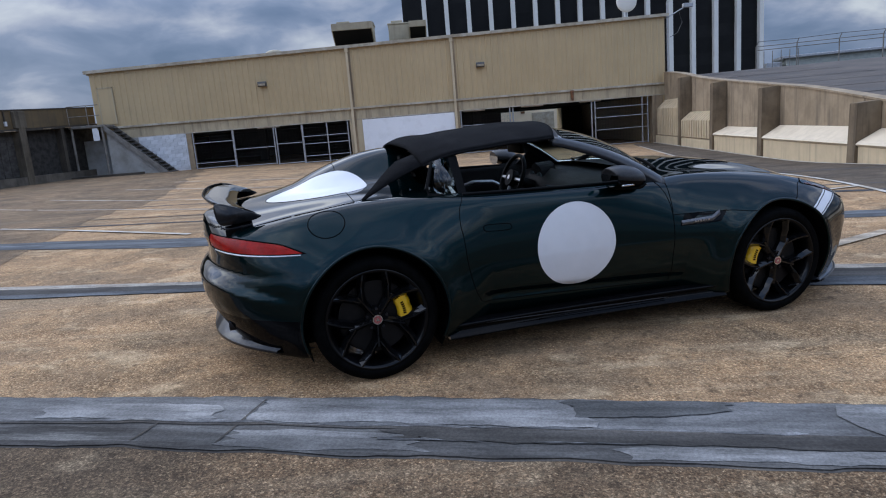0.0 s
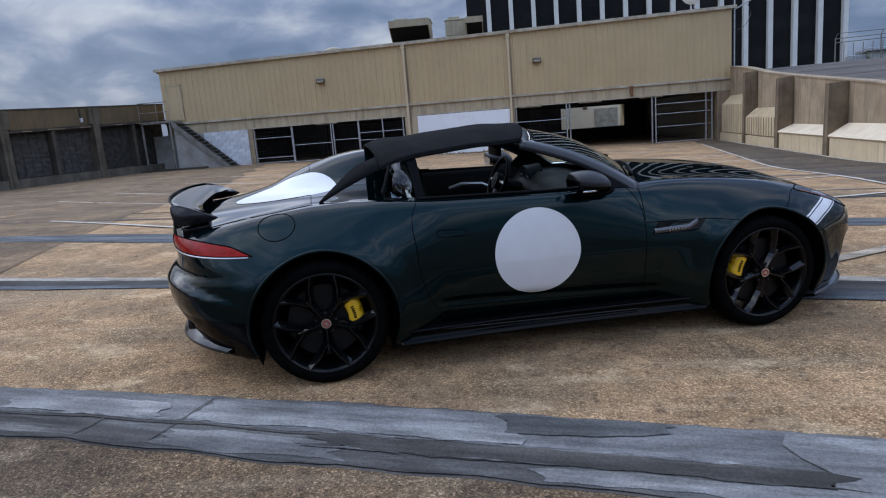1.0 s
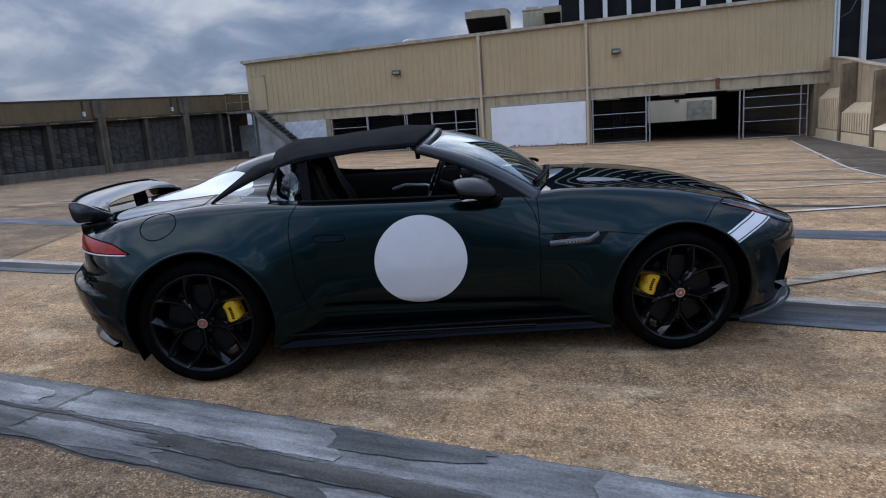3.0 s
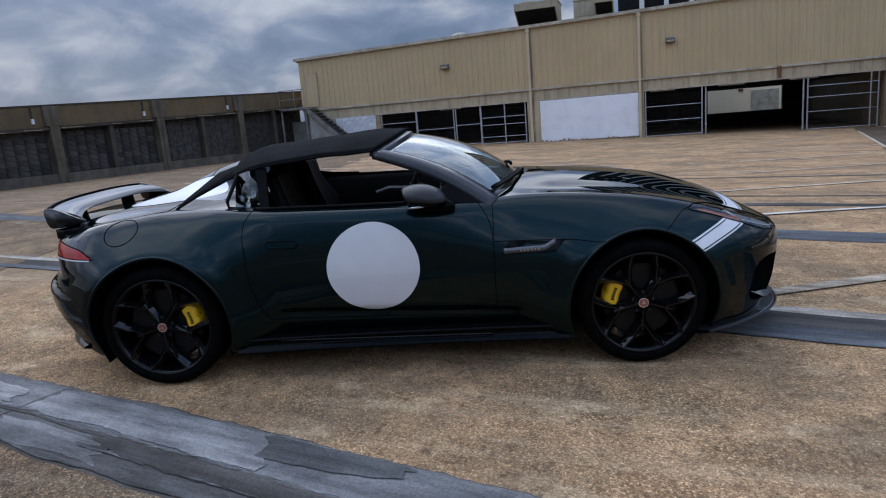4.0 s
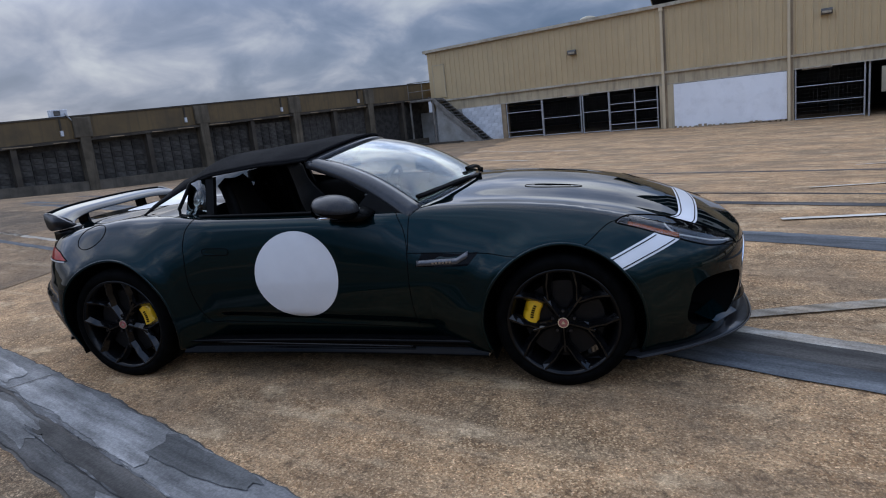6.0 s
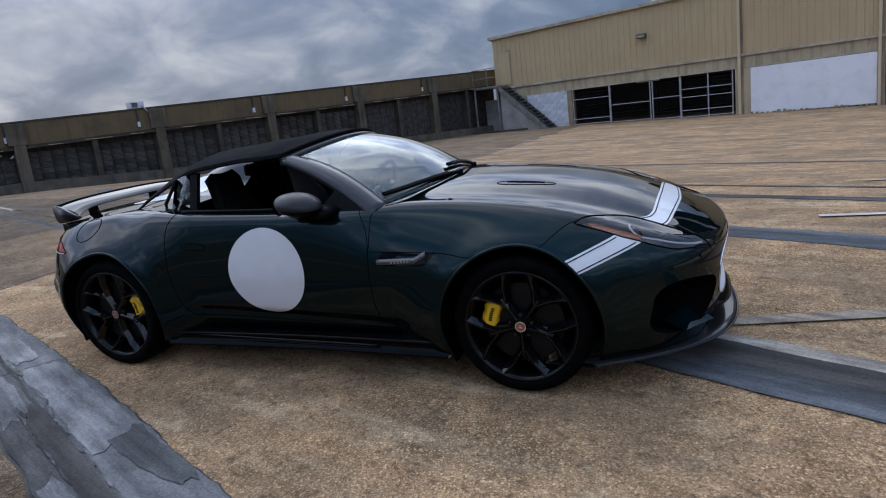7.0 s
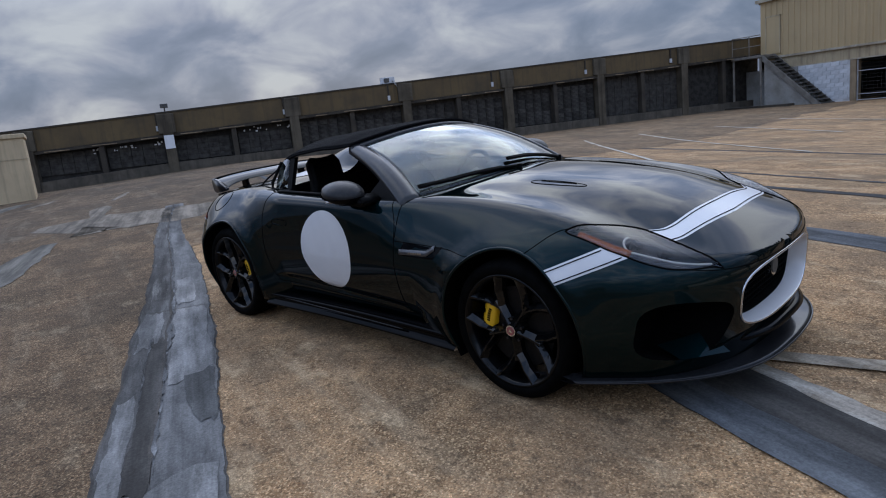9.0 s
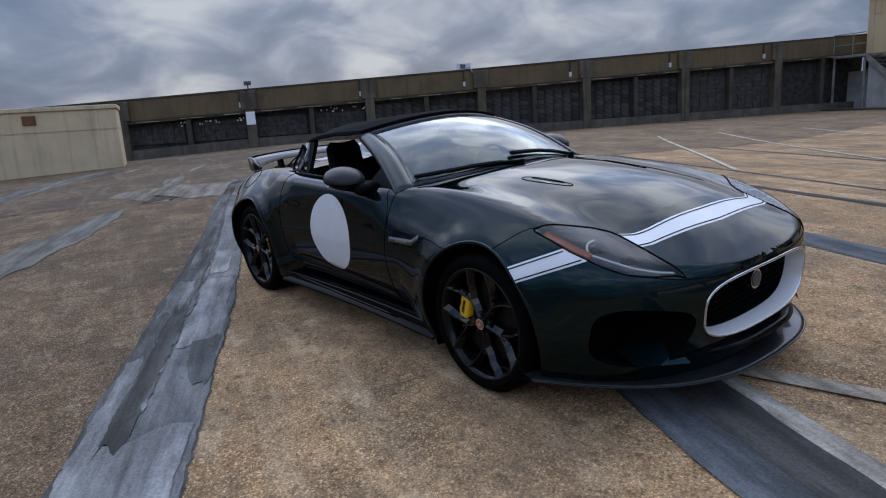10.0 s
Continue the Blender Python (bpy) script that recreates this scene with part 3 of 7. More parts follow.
for x0, x1, up, du, low, dl in ((-1.14, 0.37, NEAR_UP, -0.03, NEAR_MID, 0.03), (-2.3, -1.36, NEAR_UP, -0.10, NEAR_MID, 0.03), (-1.22, -0.40, NEAR_MID, -0.06, NEAR_LOW, 0.03)):
    skim(spline(up), du, spline(low), dl, x0, x1)
MID, LOW, UP = spline(NEAR_MID), spline(NEAR_LOW), spline(NEAR_UP)
skim(MID, -0.13, LOW, 0.02, 0.52, 1.62)
skim(UP, -0.03, LOW, 0.03, 1.50, 2.75, lift=0.0132)
skim(MID, -0.01, MID, -0.120, -0.46, 1.56, M_SEALTAR, "dark tyre-worn lane along the sealed joint", 0.0145)
skim(UP, -0.015, spline([(0.3, 3.36), (0.6, 3.31), (0.9, 3.285), (1.1, 3.30)]), 0.0, 0.36, 1.06, M_SEALWORN, "dark patch worn through the joint sealant", 0.0142)
ribbon("joint_ridge_near", stretch_of(NEAR_MID, -0.55, 0.62, -0.113, 12), stretch_of(NEAR_MID, -0.55, 0.62, -0.125, 12), M_SCUFF, "pale scuffed ridge beside the worn lane", "joint strip", lift=0.017, wob=0.018, step=0.03)
ribbon("joint_line_near", stretch_of(NEAR_MID, -9, 1.5, 0.0, 40), stretch_of(NEAR_MID, -9, 1.5, -0.022, 40), M_SEALEDGE, "dark open line along the sealed joint", "joint strip", lift=0.015, wob=0.015, step=0.04)
ribbon("joint_scuff_near", stretch_of(NEAR_MID, -9, 1.45, 0.014, 40), stretch_of(NEAR_MID, -9, 1.45, 0.0, 40), M_SCUFF, "pale scuffed ridge along the sealed joint", "joint strip", lift=0.017, wob=0.03, step=0.04)
ribbon("joint_strip_middle", [(-14, 7.9), (-4.2, 6.50), (-2.3, 6.29), (2.7, 5.55), (3.4, 5.41), (8, 4.65)],
       [(-14, 7.55), (-3.98, 6.16), (-2.16, 5.99), (2.58, 5.07), (3.5, 4.90), (8, 4.1)], M_SEALTAR, "dark grey sealant strip running under the car", "joint strip")
ribbon("joint_coat_middle", [(-14, 7.66), (-3.98, 6.27), (-2.2, 6.10), (2.58, 5.29), (3.04, 5.215), (3.48, 5.142), (8, 4.40)],
       [(-14, 7.55), (-3.98, 6.16), (-2.16, 5.99), (2.58, 5.07), (2.88, 5.01), (3.53, 4.895), (8, 4.1)], M_SEALBLUE, "blue-grey coating along one side of the joint", "joint strip", lift=0.008, wob=0.012)
ribbon("joint_edge_middle", [(-14, 8.0), (-4.2, 6.60), (2.7, 5.64), (3.05, 5.575), (3.42, 5.515), (8, 4.76)], [(-14, 7.9), (-4.2, 6.50), (2.73, 5.535), (3.085, 5.455), (3.43, 5.394), (8, 4.64)], M_CHALK, "chalky pale edge of the sealed joint", "joint strip", wob=0.02, lift=0.006)
for (xa, ya), (xb, yb) in (((-1.145, 3.765), (-1.285, 3.345)), ((-1.62, 3.60), (-1.70, 3.425))):
    cross = []
    for side in (-0.006, 0.006):
        cross.append([(xa + (xb - xa) * q + side + 0.012 * noise.noise((xa, q * 4, 0)), ya + (yb - ya) * q, gz(xa, ya + (yb - ya) * q) + 0.0165) for q in (0, 0.25, 0.5, 0.75, 1)])
    tagged(part("joint_seam", sheet(bmesh.new(), cross), M_SEALEDGE), "dark cross seam in the joint sealant", "joint strip", group="joint cross seams", kind="structure")
ribbon("joint_strip_far", [(-14, 10.6), (-5.86, 9.15), (-2.91, 8.55), (0.98, 8.25), (2.72, 8.05), (3.75, 7.85), (9, 7.1)],
       [(-14, 10.1), (-5.43, 8.55), (-2.75, 7.98), (1.27, 7.87), (2.73, 7.67), (3.69, 7.45), (9, 6.7)], M_SEALBLUE, "blue-grey sealant strip across the deck", "joint strip")
ribbon("joint_strip_beyond", [(-14, 11.8), (-0.4, 9.94), (0.8, 9.86), (9, 8.7)], [(-14, 11.6), (-0.4, 9.80), (0.8, 9.70), (9, 8.50)], M_SEALLINE, "narrow dark crack sealant across the deck", "joint strip")
ribbon("joint_strip_between", [(-14, 12.9), (-1.43, 10.98), (0.5, 10.72), (9, 9.5)], [(-14, 12.8), (-1.43, 10.90), (0.5, 10.64), (9, 9.42)], M_SEALLINE, "narrow dark crack sealant across the deck", "joint strip")
ribbon("joint_strip_last", [(-14, 16.2), (-3.1, 14.68), (9, 13.1)], [(-14, 15.95), (-3.1, 14.48), (9, 12.90)], M_SEALLINE, "narrow dark crack sealant across the deck", "joint strip")


def stroke(a, b, w=0.085, mat=None, label="worn white parking bay line", name="parking_line"):
    a, b = Vector((*a, 0)), Vector((*b, 0))
    d = (b - a)
    s = Vector((-d.y, d.x, 0)).normalized() * w / 2
    n = max(2, int(d.length / 0.4))
    rows = [[], []]
    for i in range(n + 1):
        p = a + d * (i / n)
        for r, q in zip(rows, (p + s * (1 + 0.25 * noise.noise(p * 3)), p - s)):
            r.append((q.x, q.y, gz(q.x, q.y) + 0.012))
    bm = bmesh.new()
    sheet(bm, rows)
    return tagged(part(name, bm, mat or M_LINE), label, "parking line", group="parking bay lines")


for a, b in (((-6.86, 10.8), (-3.27, 8.86)), ((-11.5, 17.8), (-2.45, 11.15)), ((-11.2, 20.0), (-2.3, 14.6)), ((-10.1, 22.5), (-4.5, 19.85)), ((-9.5, 25.2), (-4.0, 23.0)), ((10.4, 32.0), (5.6, 7.9)),
             ((2.75, 8.60), (5.9, 9.55)), ((2.95, 10.87), (6.5, 12.6)), ((3.6, 14.9), (7.7, 17.6)), ((4.3, 19.1), (8.4, 20.6)), ((4.94, 21.5), (8.55, 23.3)), ((5.95, 26.6), (8.6, 28.6))):
    stroke(a, b)
for a, b in (((2.42, 5.70), (4.2, 6.62)),):
    stroke(a, b, 0.12, M_FAINT, "faded whitish paint mark on the deck", "paint_mark")


def smear(name, pts, label, mat=None):
    """A broken smear of filler: points are (x, y, half width) along its middle."""
    rows = [[], [], [], [], []]
    for (xa, ya, wa), (xb, yb, wb) in zip(pts, pts[1:]):
        d = Vector((xb - xa, yb - ya, 0))
        s = Vector((-d.y, d.x, 0)).normalized()
        n = max(2, int(d.length / 0.15))
        for i in range(n):
            q = i / n
            p = Vector((xa, ya, 0)).lerp((xb, yb, 0), q)
            w = wa + (wb - wa) * q
            for r, u in zip(rows, (-1, -0.5, 0, 0.5, 1)):
                v = p + s * (u * w * (1 + 0.28 * noise.noise((p.x * 2.3, p.y * 2.3, u * 3)) + 0.14 * noise.noise((p.x * 9, p.y * 9, u * 3))))
                r.append((v.x, v.y, gz(v.x, v.y) + 0.010))
    bm = bmesh.new()
    sheet(bm, rows)
    tagged(part(name, bm, mat or M_SMEAR, smooth=True), label, "crack filler", kind="structure")


smear("joint_strip_south", [(-0.6, 0.62, 0.38), (-3.4, 1.62, 0.36), (-4.6, 2.07, 0.31), (-5.9, 2.45, 0.21), (-6.9, 2.71, 0.08)], "faded blue-grey sealant strip along a deck joint", M_SEALFAR)
smear("joint_strip_shed", [(-8.5, -0.6, 0.35), (-11.0, 0.33, 0.36), (-13.0, 1.05, 0.36), (-15.6, 2.2, 0.22)], "faded sealant strip running to the shed", M_SEALFAR)
smear("crack_filler_wide", [(-7.9, 2.75, 0.80), (-8.2, 3.3, 1.15), (-8.0, 3.9, 1.0), (-7.5, 4.7, 0.95), (-7.2, 5.3, 0.6)], "patchy white filler smeared over a deck joint")
smear("crack_filler", [(-9.3, 3.45, 0.12), (-10.6, 3.6, 0.20), (-11.2, 3.72, 0.05)], "broken whitish filler along a deck crack")
smear("crack_filler_end", [(-12.1, 3.95, 0.05), (-12.9, 4.2, 0.08), (-13.8, 4.45, 0.04)], "short whitish smear of filler on the deck")
smear("crack_filler_side", [(-13.5, 2.15, 0.05), (-14.2, 2.55, 0.14), (-15.0, 2.92, 0.06)], "patchy white filler beside the shed")
# beyond the cross joint the slab by the shed is dark and sooty
bm = bmesh.new()
sheet(bm, [[(-45 + (37.2 + 0.10 * noise.noise((0.9 * j, 4.0, 0.0))) * k / 24, -14 + 23.0 * j / 40, 0) for k in range(25)] for j in range(41)])
for v in bm.verts:
    v.co.z = gz(v.co.x, v.co.y) + 0.006
tagged(part("slab_southwest", bm, M_DECKSOOT, smooth=True), "dark sooty concrete slab beside the shed", "deck", kind="structure")
# the aisle along the ramp wall is darker and greyer
bm = bmesh.new()
sheet(bm, [[(xx, y, gz(xx, y) + 0.0025) for xx in (5.6 + 0.199 * (y - 7.9) + 0.25 * noise.noise((y * 0.8, 5.0, 0.0)) * q + (13.4 - 5.6 - 0.199 * (y - 7.9)) * (1 - q) for q in (1, 0.9, 0.7, 0.5, 0.25, 0))] for y in [7.6 + 0.7 * k for k in range(40)]])
tagged(part("slab_east", bm, M_DECKGREY, smooth=True), "dark grey worn concrete aisle beside the ramp wall", "deck", kind="structure")
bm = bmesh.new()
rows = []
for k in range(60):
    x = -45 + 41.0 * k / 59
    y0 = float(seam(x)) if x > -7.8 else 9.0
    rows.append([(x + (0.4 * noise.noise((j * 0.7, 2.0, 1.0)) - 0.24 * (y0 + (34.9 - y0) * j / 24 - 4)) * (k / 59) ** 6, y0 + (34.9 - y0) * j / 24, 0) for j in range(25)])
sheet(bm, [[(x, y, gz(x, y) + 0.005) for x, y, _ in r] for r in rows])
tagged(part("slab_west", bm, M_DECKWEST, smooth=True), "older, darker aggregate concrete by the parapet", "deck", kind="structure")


# ---- the tan metal building ----
def siding(x0, x1, z0, zt, pitch=0.30, depth=0.035, y=FY):
    """Ribbed steel cladding: a trapezoid profile drawn up the wall to a sloping top."""
    bm = bmesh.new()
    prof = []
    x = x0
    while x < x1 - 1e-6:
        for u, d in ((0.0, 0), (0.20, 0), (0.225, depth), (0.275, depth)):
            if x + u < x1:
                prof.append((x + u, d))
        x += pitch
    prof.append((x1, 0))
    sheet(bm, [[(u, y - d, z0) for u, d in prof], [(u, y - d, zt(u)) for u, d in prof]])
    return bm


def roof_z(x):
    return 5.77 + 0.020 * x


building = thing("warehouse_building", label="long tan ribbed-metal building with open garage bays below", category="building")
for x0, x1 in ((-16.75, -3.62), (-3.52, 1.78), (1.88, 13.0)):
    part("siding", siding(x0, x1, 2.66, roof_z), M_SIDING, building)
    part("band", siding(x0, x1, 2.06, lambda u: 2.58, 0.24, 0.02, FY + 0.03), M_BAND, building, "streaked lower cladding band")
    part("flashing", boxed(x0, x1, FY - 0.075, FY + 0.02, 2.57, 2.67, 0.006), M_FLASH, building)
    part("sill_flashing", boxed(x0, x1, FY - 0.02, FY + 0.09, 2.02, 2.07), M_FLASH, building)
for x in (-3.57, 1.83):
    bm = bmesh.new()
    box(bm, x - 0.06, x + 0.06, FY - 0.13, FY - 0.03, -0.25, roof_z(x) - 0.08, 0.01)
    box(bm, x - 0.09, x + 0.09, FY - 0.15, FY - 0.03, roof_z(x) - 0.25, roof_z(x) - 0.06, 0.01)
    part("downpipe", bm, M_TRIM, building, "pale square downpipe")
    # darker strip added along the pipe to draw its shadow
    part("joint_shadow", boxed(x + 0.065, x + 0.16, FY - 0.045, FY - 0.0, -0.25, roof_z(x) - 0.08), M_CONC, building)
bm = bmesh.new()
prism(bm, [(-16.95, roof_z(-16.95) - 0.06), (13.2, roof_z(13.2) - 0.06), (13.2, roof_z(13.2) + 0.09), (-16.95, roof_z(-16.95) + 0.09)], "y", FY - 0.16, FY + 0.06)
part("eaves_trim", bm, M_FLASH, building, "pale metal eaves trim")
bm = bmesh.new()
prism(bm, [(-16.9, roof_z(-16.9) - 0.12), (13.1, roof_z(13.1) - 0.12), (13.1, roof_z(13.1)), (-16.9, roof_z(-16.9))], "y", FY + 0.07, 62)
part("roof", bm, M_HVAC, building)
part("wall_end", boxed(-16.75, -16.6, FY + 0.03, 62, 2.0, 5.40), M_SIDING, building)
part("wall_end", boxed(12.85, 13.0, FY + 0.04, 62, -0.7, 5.98), M_SIDING, building)
part("upper_door", boxed(-16.40, -15.72, FY - 0.06, FY - 0.02, 2.80, 4.60, 0.008), M_SIDING, building, "tan flush steel door")
bm = bmesh.new()
for a, b, c, d in ((-16.46, -16.40, 2.80, 4.66), (-15.72, -15.66, 2.80, 4.66), (-16.46, -15.66, 4.60, 4.66)):
    box(bm, a, b, FY - 0.075, FY - 0.02, c, d)
part("door_frame", bm, M_BAND, building)
# ground storey: piers, infill, lintel and the dark bays behind
for x0, x1, mat in ((-12.32, -12.05, M_CONC), (-3.78, -3.12, M_BAND), (1.76, 2.02, M_BAND), (12.30, 12.85, M_CONC)):
    part("pier", boxed(x0, x1, FY + 0.0, FY + 0.45, -0.7, 2.03, 0.012), mat, building)
part("infill_panel", boxed(-3.11, 1.75, FY - 0.03, FY + 0.10, -0.10, 2.0, 0.006), M_WHITE, building, "plain white-painted infill board")
for i in range(22):
    x = -3.1 + i * 0.22 + rng.uniform(-0.05, 0.05)
    w, hgt = rng.uniform(0.08, 0.2), rng.uniform(0.04, 0.12)
    zz = gz(x, FY)
    part("broken_render", boxed(x, x + w, FY - 0.07, FY - 0.035, zz - 0.05, zz + hgt, 0.01), M_CONC, building, "crumbling render along the panel foot")
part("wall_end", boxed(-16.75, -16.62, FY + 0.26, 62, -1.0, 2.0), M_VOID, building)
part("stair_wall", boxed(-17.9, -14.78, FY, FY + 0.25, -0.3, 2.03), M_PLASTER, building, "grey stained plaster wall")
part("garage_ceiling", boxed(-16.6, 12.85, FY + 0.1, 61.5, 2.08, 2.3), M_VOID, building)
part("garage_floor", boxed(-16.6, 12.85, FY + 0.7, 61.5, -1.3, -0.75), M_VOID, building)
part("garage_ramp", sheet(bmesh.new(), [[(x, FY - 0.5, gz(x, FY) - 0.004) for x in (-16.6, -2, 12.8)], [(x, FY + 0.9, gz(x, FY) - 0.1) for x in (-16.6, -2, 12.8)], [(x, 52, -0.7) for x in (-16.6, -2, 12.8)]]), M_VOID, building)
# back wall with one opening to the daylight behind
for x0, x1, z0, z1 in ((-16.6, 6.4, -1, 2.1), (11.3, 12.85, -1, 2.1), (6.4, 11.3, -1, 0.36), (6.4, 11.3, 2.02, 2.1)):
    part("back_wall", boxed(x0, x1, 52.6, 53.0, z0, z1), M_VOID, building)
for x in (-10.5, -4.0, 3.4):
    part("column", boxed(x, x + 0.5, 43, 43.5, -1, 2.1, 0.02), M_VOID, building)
for x in (2.3, 5.5, 8.7, -8.9):
    part("tube_light", boxed(x, x + 1.2, FY + 1.2, FY + 1.32, 1.98, 2.05, 0.01), M_WHITE, building, "unlit fluorescent batten")
bm = bmesh.new()
rod(bm, (8.0, FY - 0.05, 2.62), (8.02, FY - 0.06, 2.1), 0.10, 6, 0.06)
part("rust_stain", bm, M_RUST, building, "rust stain below a scupper")
far_wall = thing("far_building", label="pale rendered building seen through the garage", category="building")
part("wall", boxed(2, 14, 66, 67, -3, 4), M_FARWALL, far_wall)
part("door", boxed(11.2, 13.4, 65.9, 65.99, -0.8, 1.9), M_FLASH, far_wall)
for z in (1.9, 2.4):
    part("notice", boxed(10.1, 10.5, 65.92, 65.99, z, z + 0.22), M_RUST, far_wall)

white_wall = thing("block_wall", label="white-painted concrete block wall beside the stair", category="wall", kind="structure")
bk = boxed(0, 0.385, 0, 0.12, 0, 0.185, 0.006)
block_mesh = part("block", bk, M_WHITEBLOCK, white_wall, m=pose(-14.76, FY - 0.02, -0.12)).data
for r in range(11):
    for c in range(7):
        x = -14.76 + c * 0.395 - (0.197 if r % 2 else 0)
        if (r, c) == (0, 0) or x < -14.95 or x + 0.385 > -12.30 or -0.12 + r * 0.196 > 1.88:
            continue
        ob = new("block", block_mesh)
        ob.parent, ob.matrix_basis = white_wall, pose(x, FY - 0.02 + rng.uniform(-0.004, 0.004), -0.12 + r * 0.196)
part("mortar", boxed(-14.77, -12.33, FY + 0.0, FY + 0.2, -0.3, 2.02), M_WHITEBLOCK, white_wall)


def gate(x0, x1, rails, posts, label):
    g = thing("gate", pose(x0, FY + 0.05, 0), label, "gate", group="garage bay gates")
    zb = gz((x0 + x1) / 2, FY) + 0.06
    for x in posts:
        part("post", rod(bmesh.new(), (x - x0, 0, zb - 0.06), (x - x0, 0, 2.02), 0.035), M_STEEL, g)
    for z in rails:
        part("rail", rod(bmesh.new(), (0, 0, max(z, zb)), (x1 - x0, 0, max(z, zb)), 0.020), M_STEEL, g)
    bm = bmesh.new()
    n = int((x1 - x0) / 0.16)
    for i in range(n):
        rod(bm, (i * 0.16 + 0.05, 0.01, zb), (i * 0.16 + 0.05, 0.01, 1.98), 0.0025, 4)
    for i in range(13):
        rod(bm, (0, 0.01, zb + i * 0.16), (x1 - x0, 0.01, zb + i * 0.16), 0.0025, 4)
    part("wire_mesh", bm, M_DARKMET, g)
    return g


gate(-12.0, -9.95, (0.1, 0.43, 1.48), (-12.0, -9.95), "galvanised pipe gate with wire mesh in a garage bay")
gate(-9.9, -7.8, (0.08, 1.0), (-9.9, -7.8), "galvanised pipe gate with wire mesh in a garage bay")
gate(-7.68, -6.32, (0.05, 1.1), (-7.68, -6.32), "narrow galvanised pipe gate with wire mesh")
gate(-6.28, -3.85, (0.0, 0.35, 0.98, 1.37), (-6.28, -5.0, -3.9), "galvanised pipe gate with extra post in a garage bay")
gate(2.08, 4.68, (-0.2, 0.55, 1.25), (2.08, 4.68), "galvanised pipe gate with wire mesh beside an open bay")
gate(9.22, 12.05, (-0.4, 0.45, 1.1, 1.6), (9.22, 11.75, 12.05), "galvanised rolling gate with wire mesh")
for x in (4.85, 9.05):
    part("post", rod(bmesh.new(), (x, FY + 0.1, -0.45), (x, FY + 0.1, 2.02), 0.04), M_STEEL, building)


def wall_lamp(x, z):
    t = thing("wall_lamp", pose(x, FY - 0.06, z), "small bronze wall-pack light on the cladding", "lamp", group="wall-pack lights")
    bm = bmesh.new()
    prism(bm, [(0, -0.11), (0, 0.13), (-0.20, 0.13), (-0.24, 0.04), (-0.17, -0.11)], "x", -0.21, 0.21)
    part("housing", bm, M_DARKMET, t)
    part("lens", boxed(-0.17, 0.17, -0.235, -0.20, -0.07, 0.05, 0.01), M_FLASH, t)
    return t


wall_lamp(-8.02, 4.18)
wall_lamp(3.26, 4.28)


M_GAP_VENT = surf("intake_shade_black", (0.010, 0.009, 0.008), rough=0.9, spec=0.1)


def hvac(x, w, h, m):
    t = thing("rooftop_air_unit", m, "beige rooftop air-conditioning unit with intake hood", "air unit", group="rooftop units")
    part("cabinet", boxed(0, w, 0, 1.6, 0, h, 0.03), M_HVAC, t)
    part("lid", boxed(-0.04, w + 0.04, -0.04, 1.64, h, h + 0.07, 0.02), M_HVAC, t)
    h0, h1 = (0.0, w) if w > 2 else (w * 0.58, w + 0.1)
    bm = bmesh.new()
    prism(bm, [(0.0, 0.02), (-0.95, h * 0.62), (-0.98, h * 0.96), (0.0, h + 0.02)], "x", h0, h1)
    part("intake_hood", bm, M_HVAC, t)
    # near-black panel: the shade under the open hood, drawn as colour
    bm = bmesh.new()
    prism(bm, [(-0.02, 0.0), (-0.93, h * 0.58), (-0.90, h * 0.66), (-0.02, 0.06)], "x", h0 + 0.05, h1 - 0.05)
    part("intake_grille", bm, M_GAP_VENT, t, "near-black panel for the shaded intake opening")
    part("curb", boxed(0.08, w - 0.08, 0.08, 1.5, -0.35, 0.0), M_STEEL, t)
    if w < 2:
        for k in range(2):
            part("access_panel", boxed(0.06 + k * 0.52, 0.54 + k * 0.52, -0.02, 0.0, 0.1, h - 0.1, 0.004), M_HVAC, t)
    part("fan_cowl", boxed(0.15, w * 0.4, 0.3, 1.3, h + 0.07, h + 0.24, 0.03), M_HVAC, t)
    return t


hvac(0, 2.1, 1.0, pose(-4.25, 36.6, 5.98))
hvac(0, 1.9, 0.85, pose(-1.35, 36.6, 5.98))


def roof_vent(x, r, h):
    t = thing("roof_vent", pose(x, 36.6, roof_z(x) - 0.02), "low domed metal roof vent", "vent", group="roof vents")
    part("collar", rod(bmesh.new(), (0, 0, 0), (0, 0, h * 0.5), r * 0.8, 20), M_HVAC, t)
    bm = bmesh.new()
    bmesh.ops.create_uvsphere(bm, u_segments=20, v_segments=10, radius=r, matrix=Matrix.Translation((0, 0, h * 0.5)) @ Matrix.Diagonal((1, 1, 0.5 * h / r, 1)))
    part("dome", bm, M_HVAC, t, smooth=True)


roof_vent(-7.5, 0.48, 0.42)
roof_vent(-6.4, 0.28, 0.14)
roof_vent(7.6, 0.5, 0.2)
roof_vent(1.7, 0.16, 0.25)


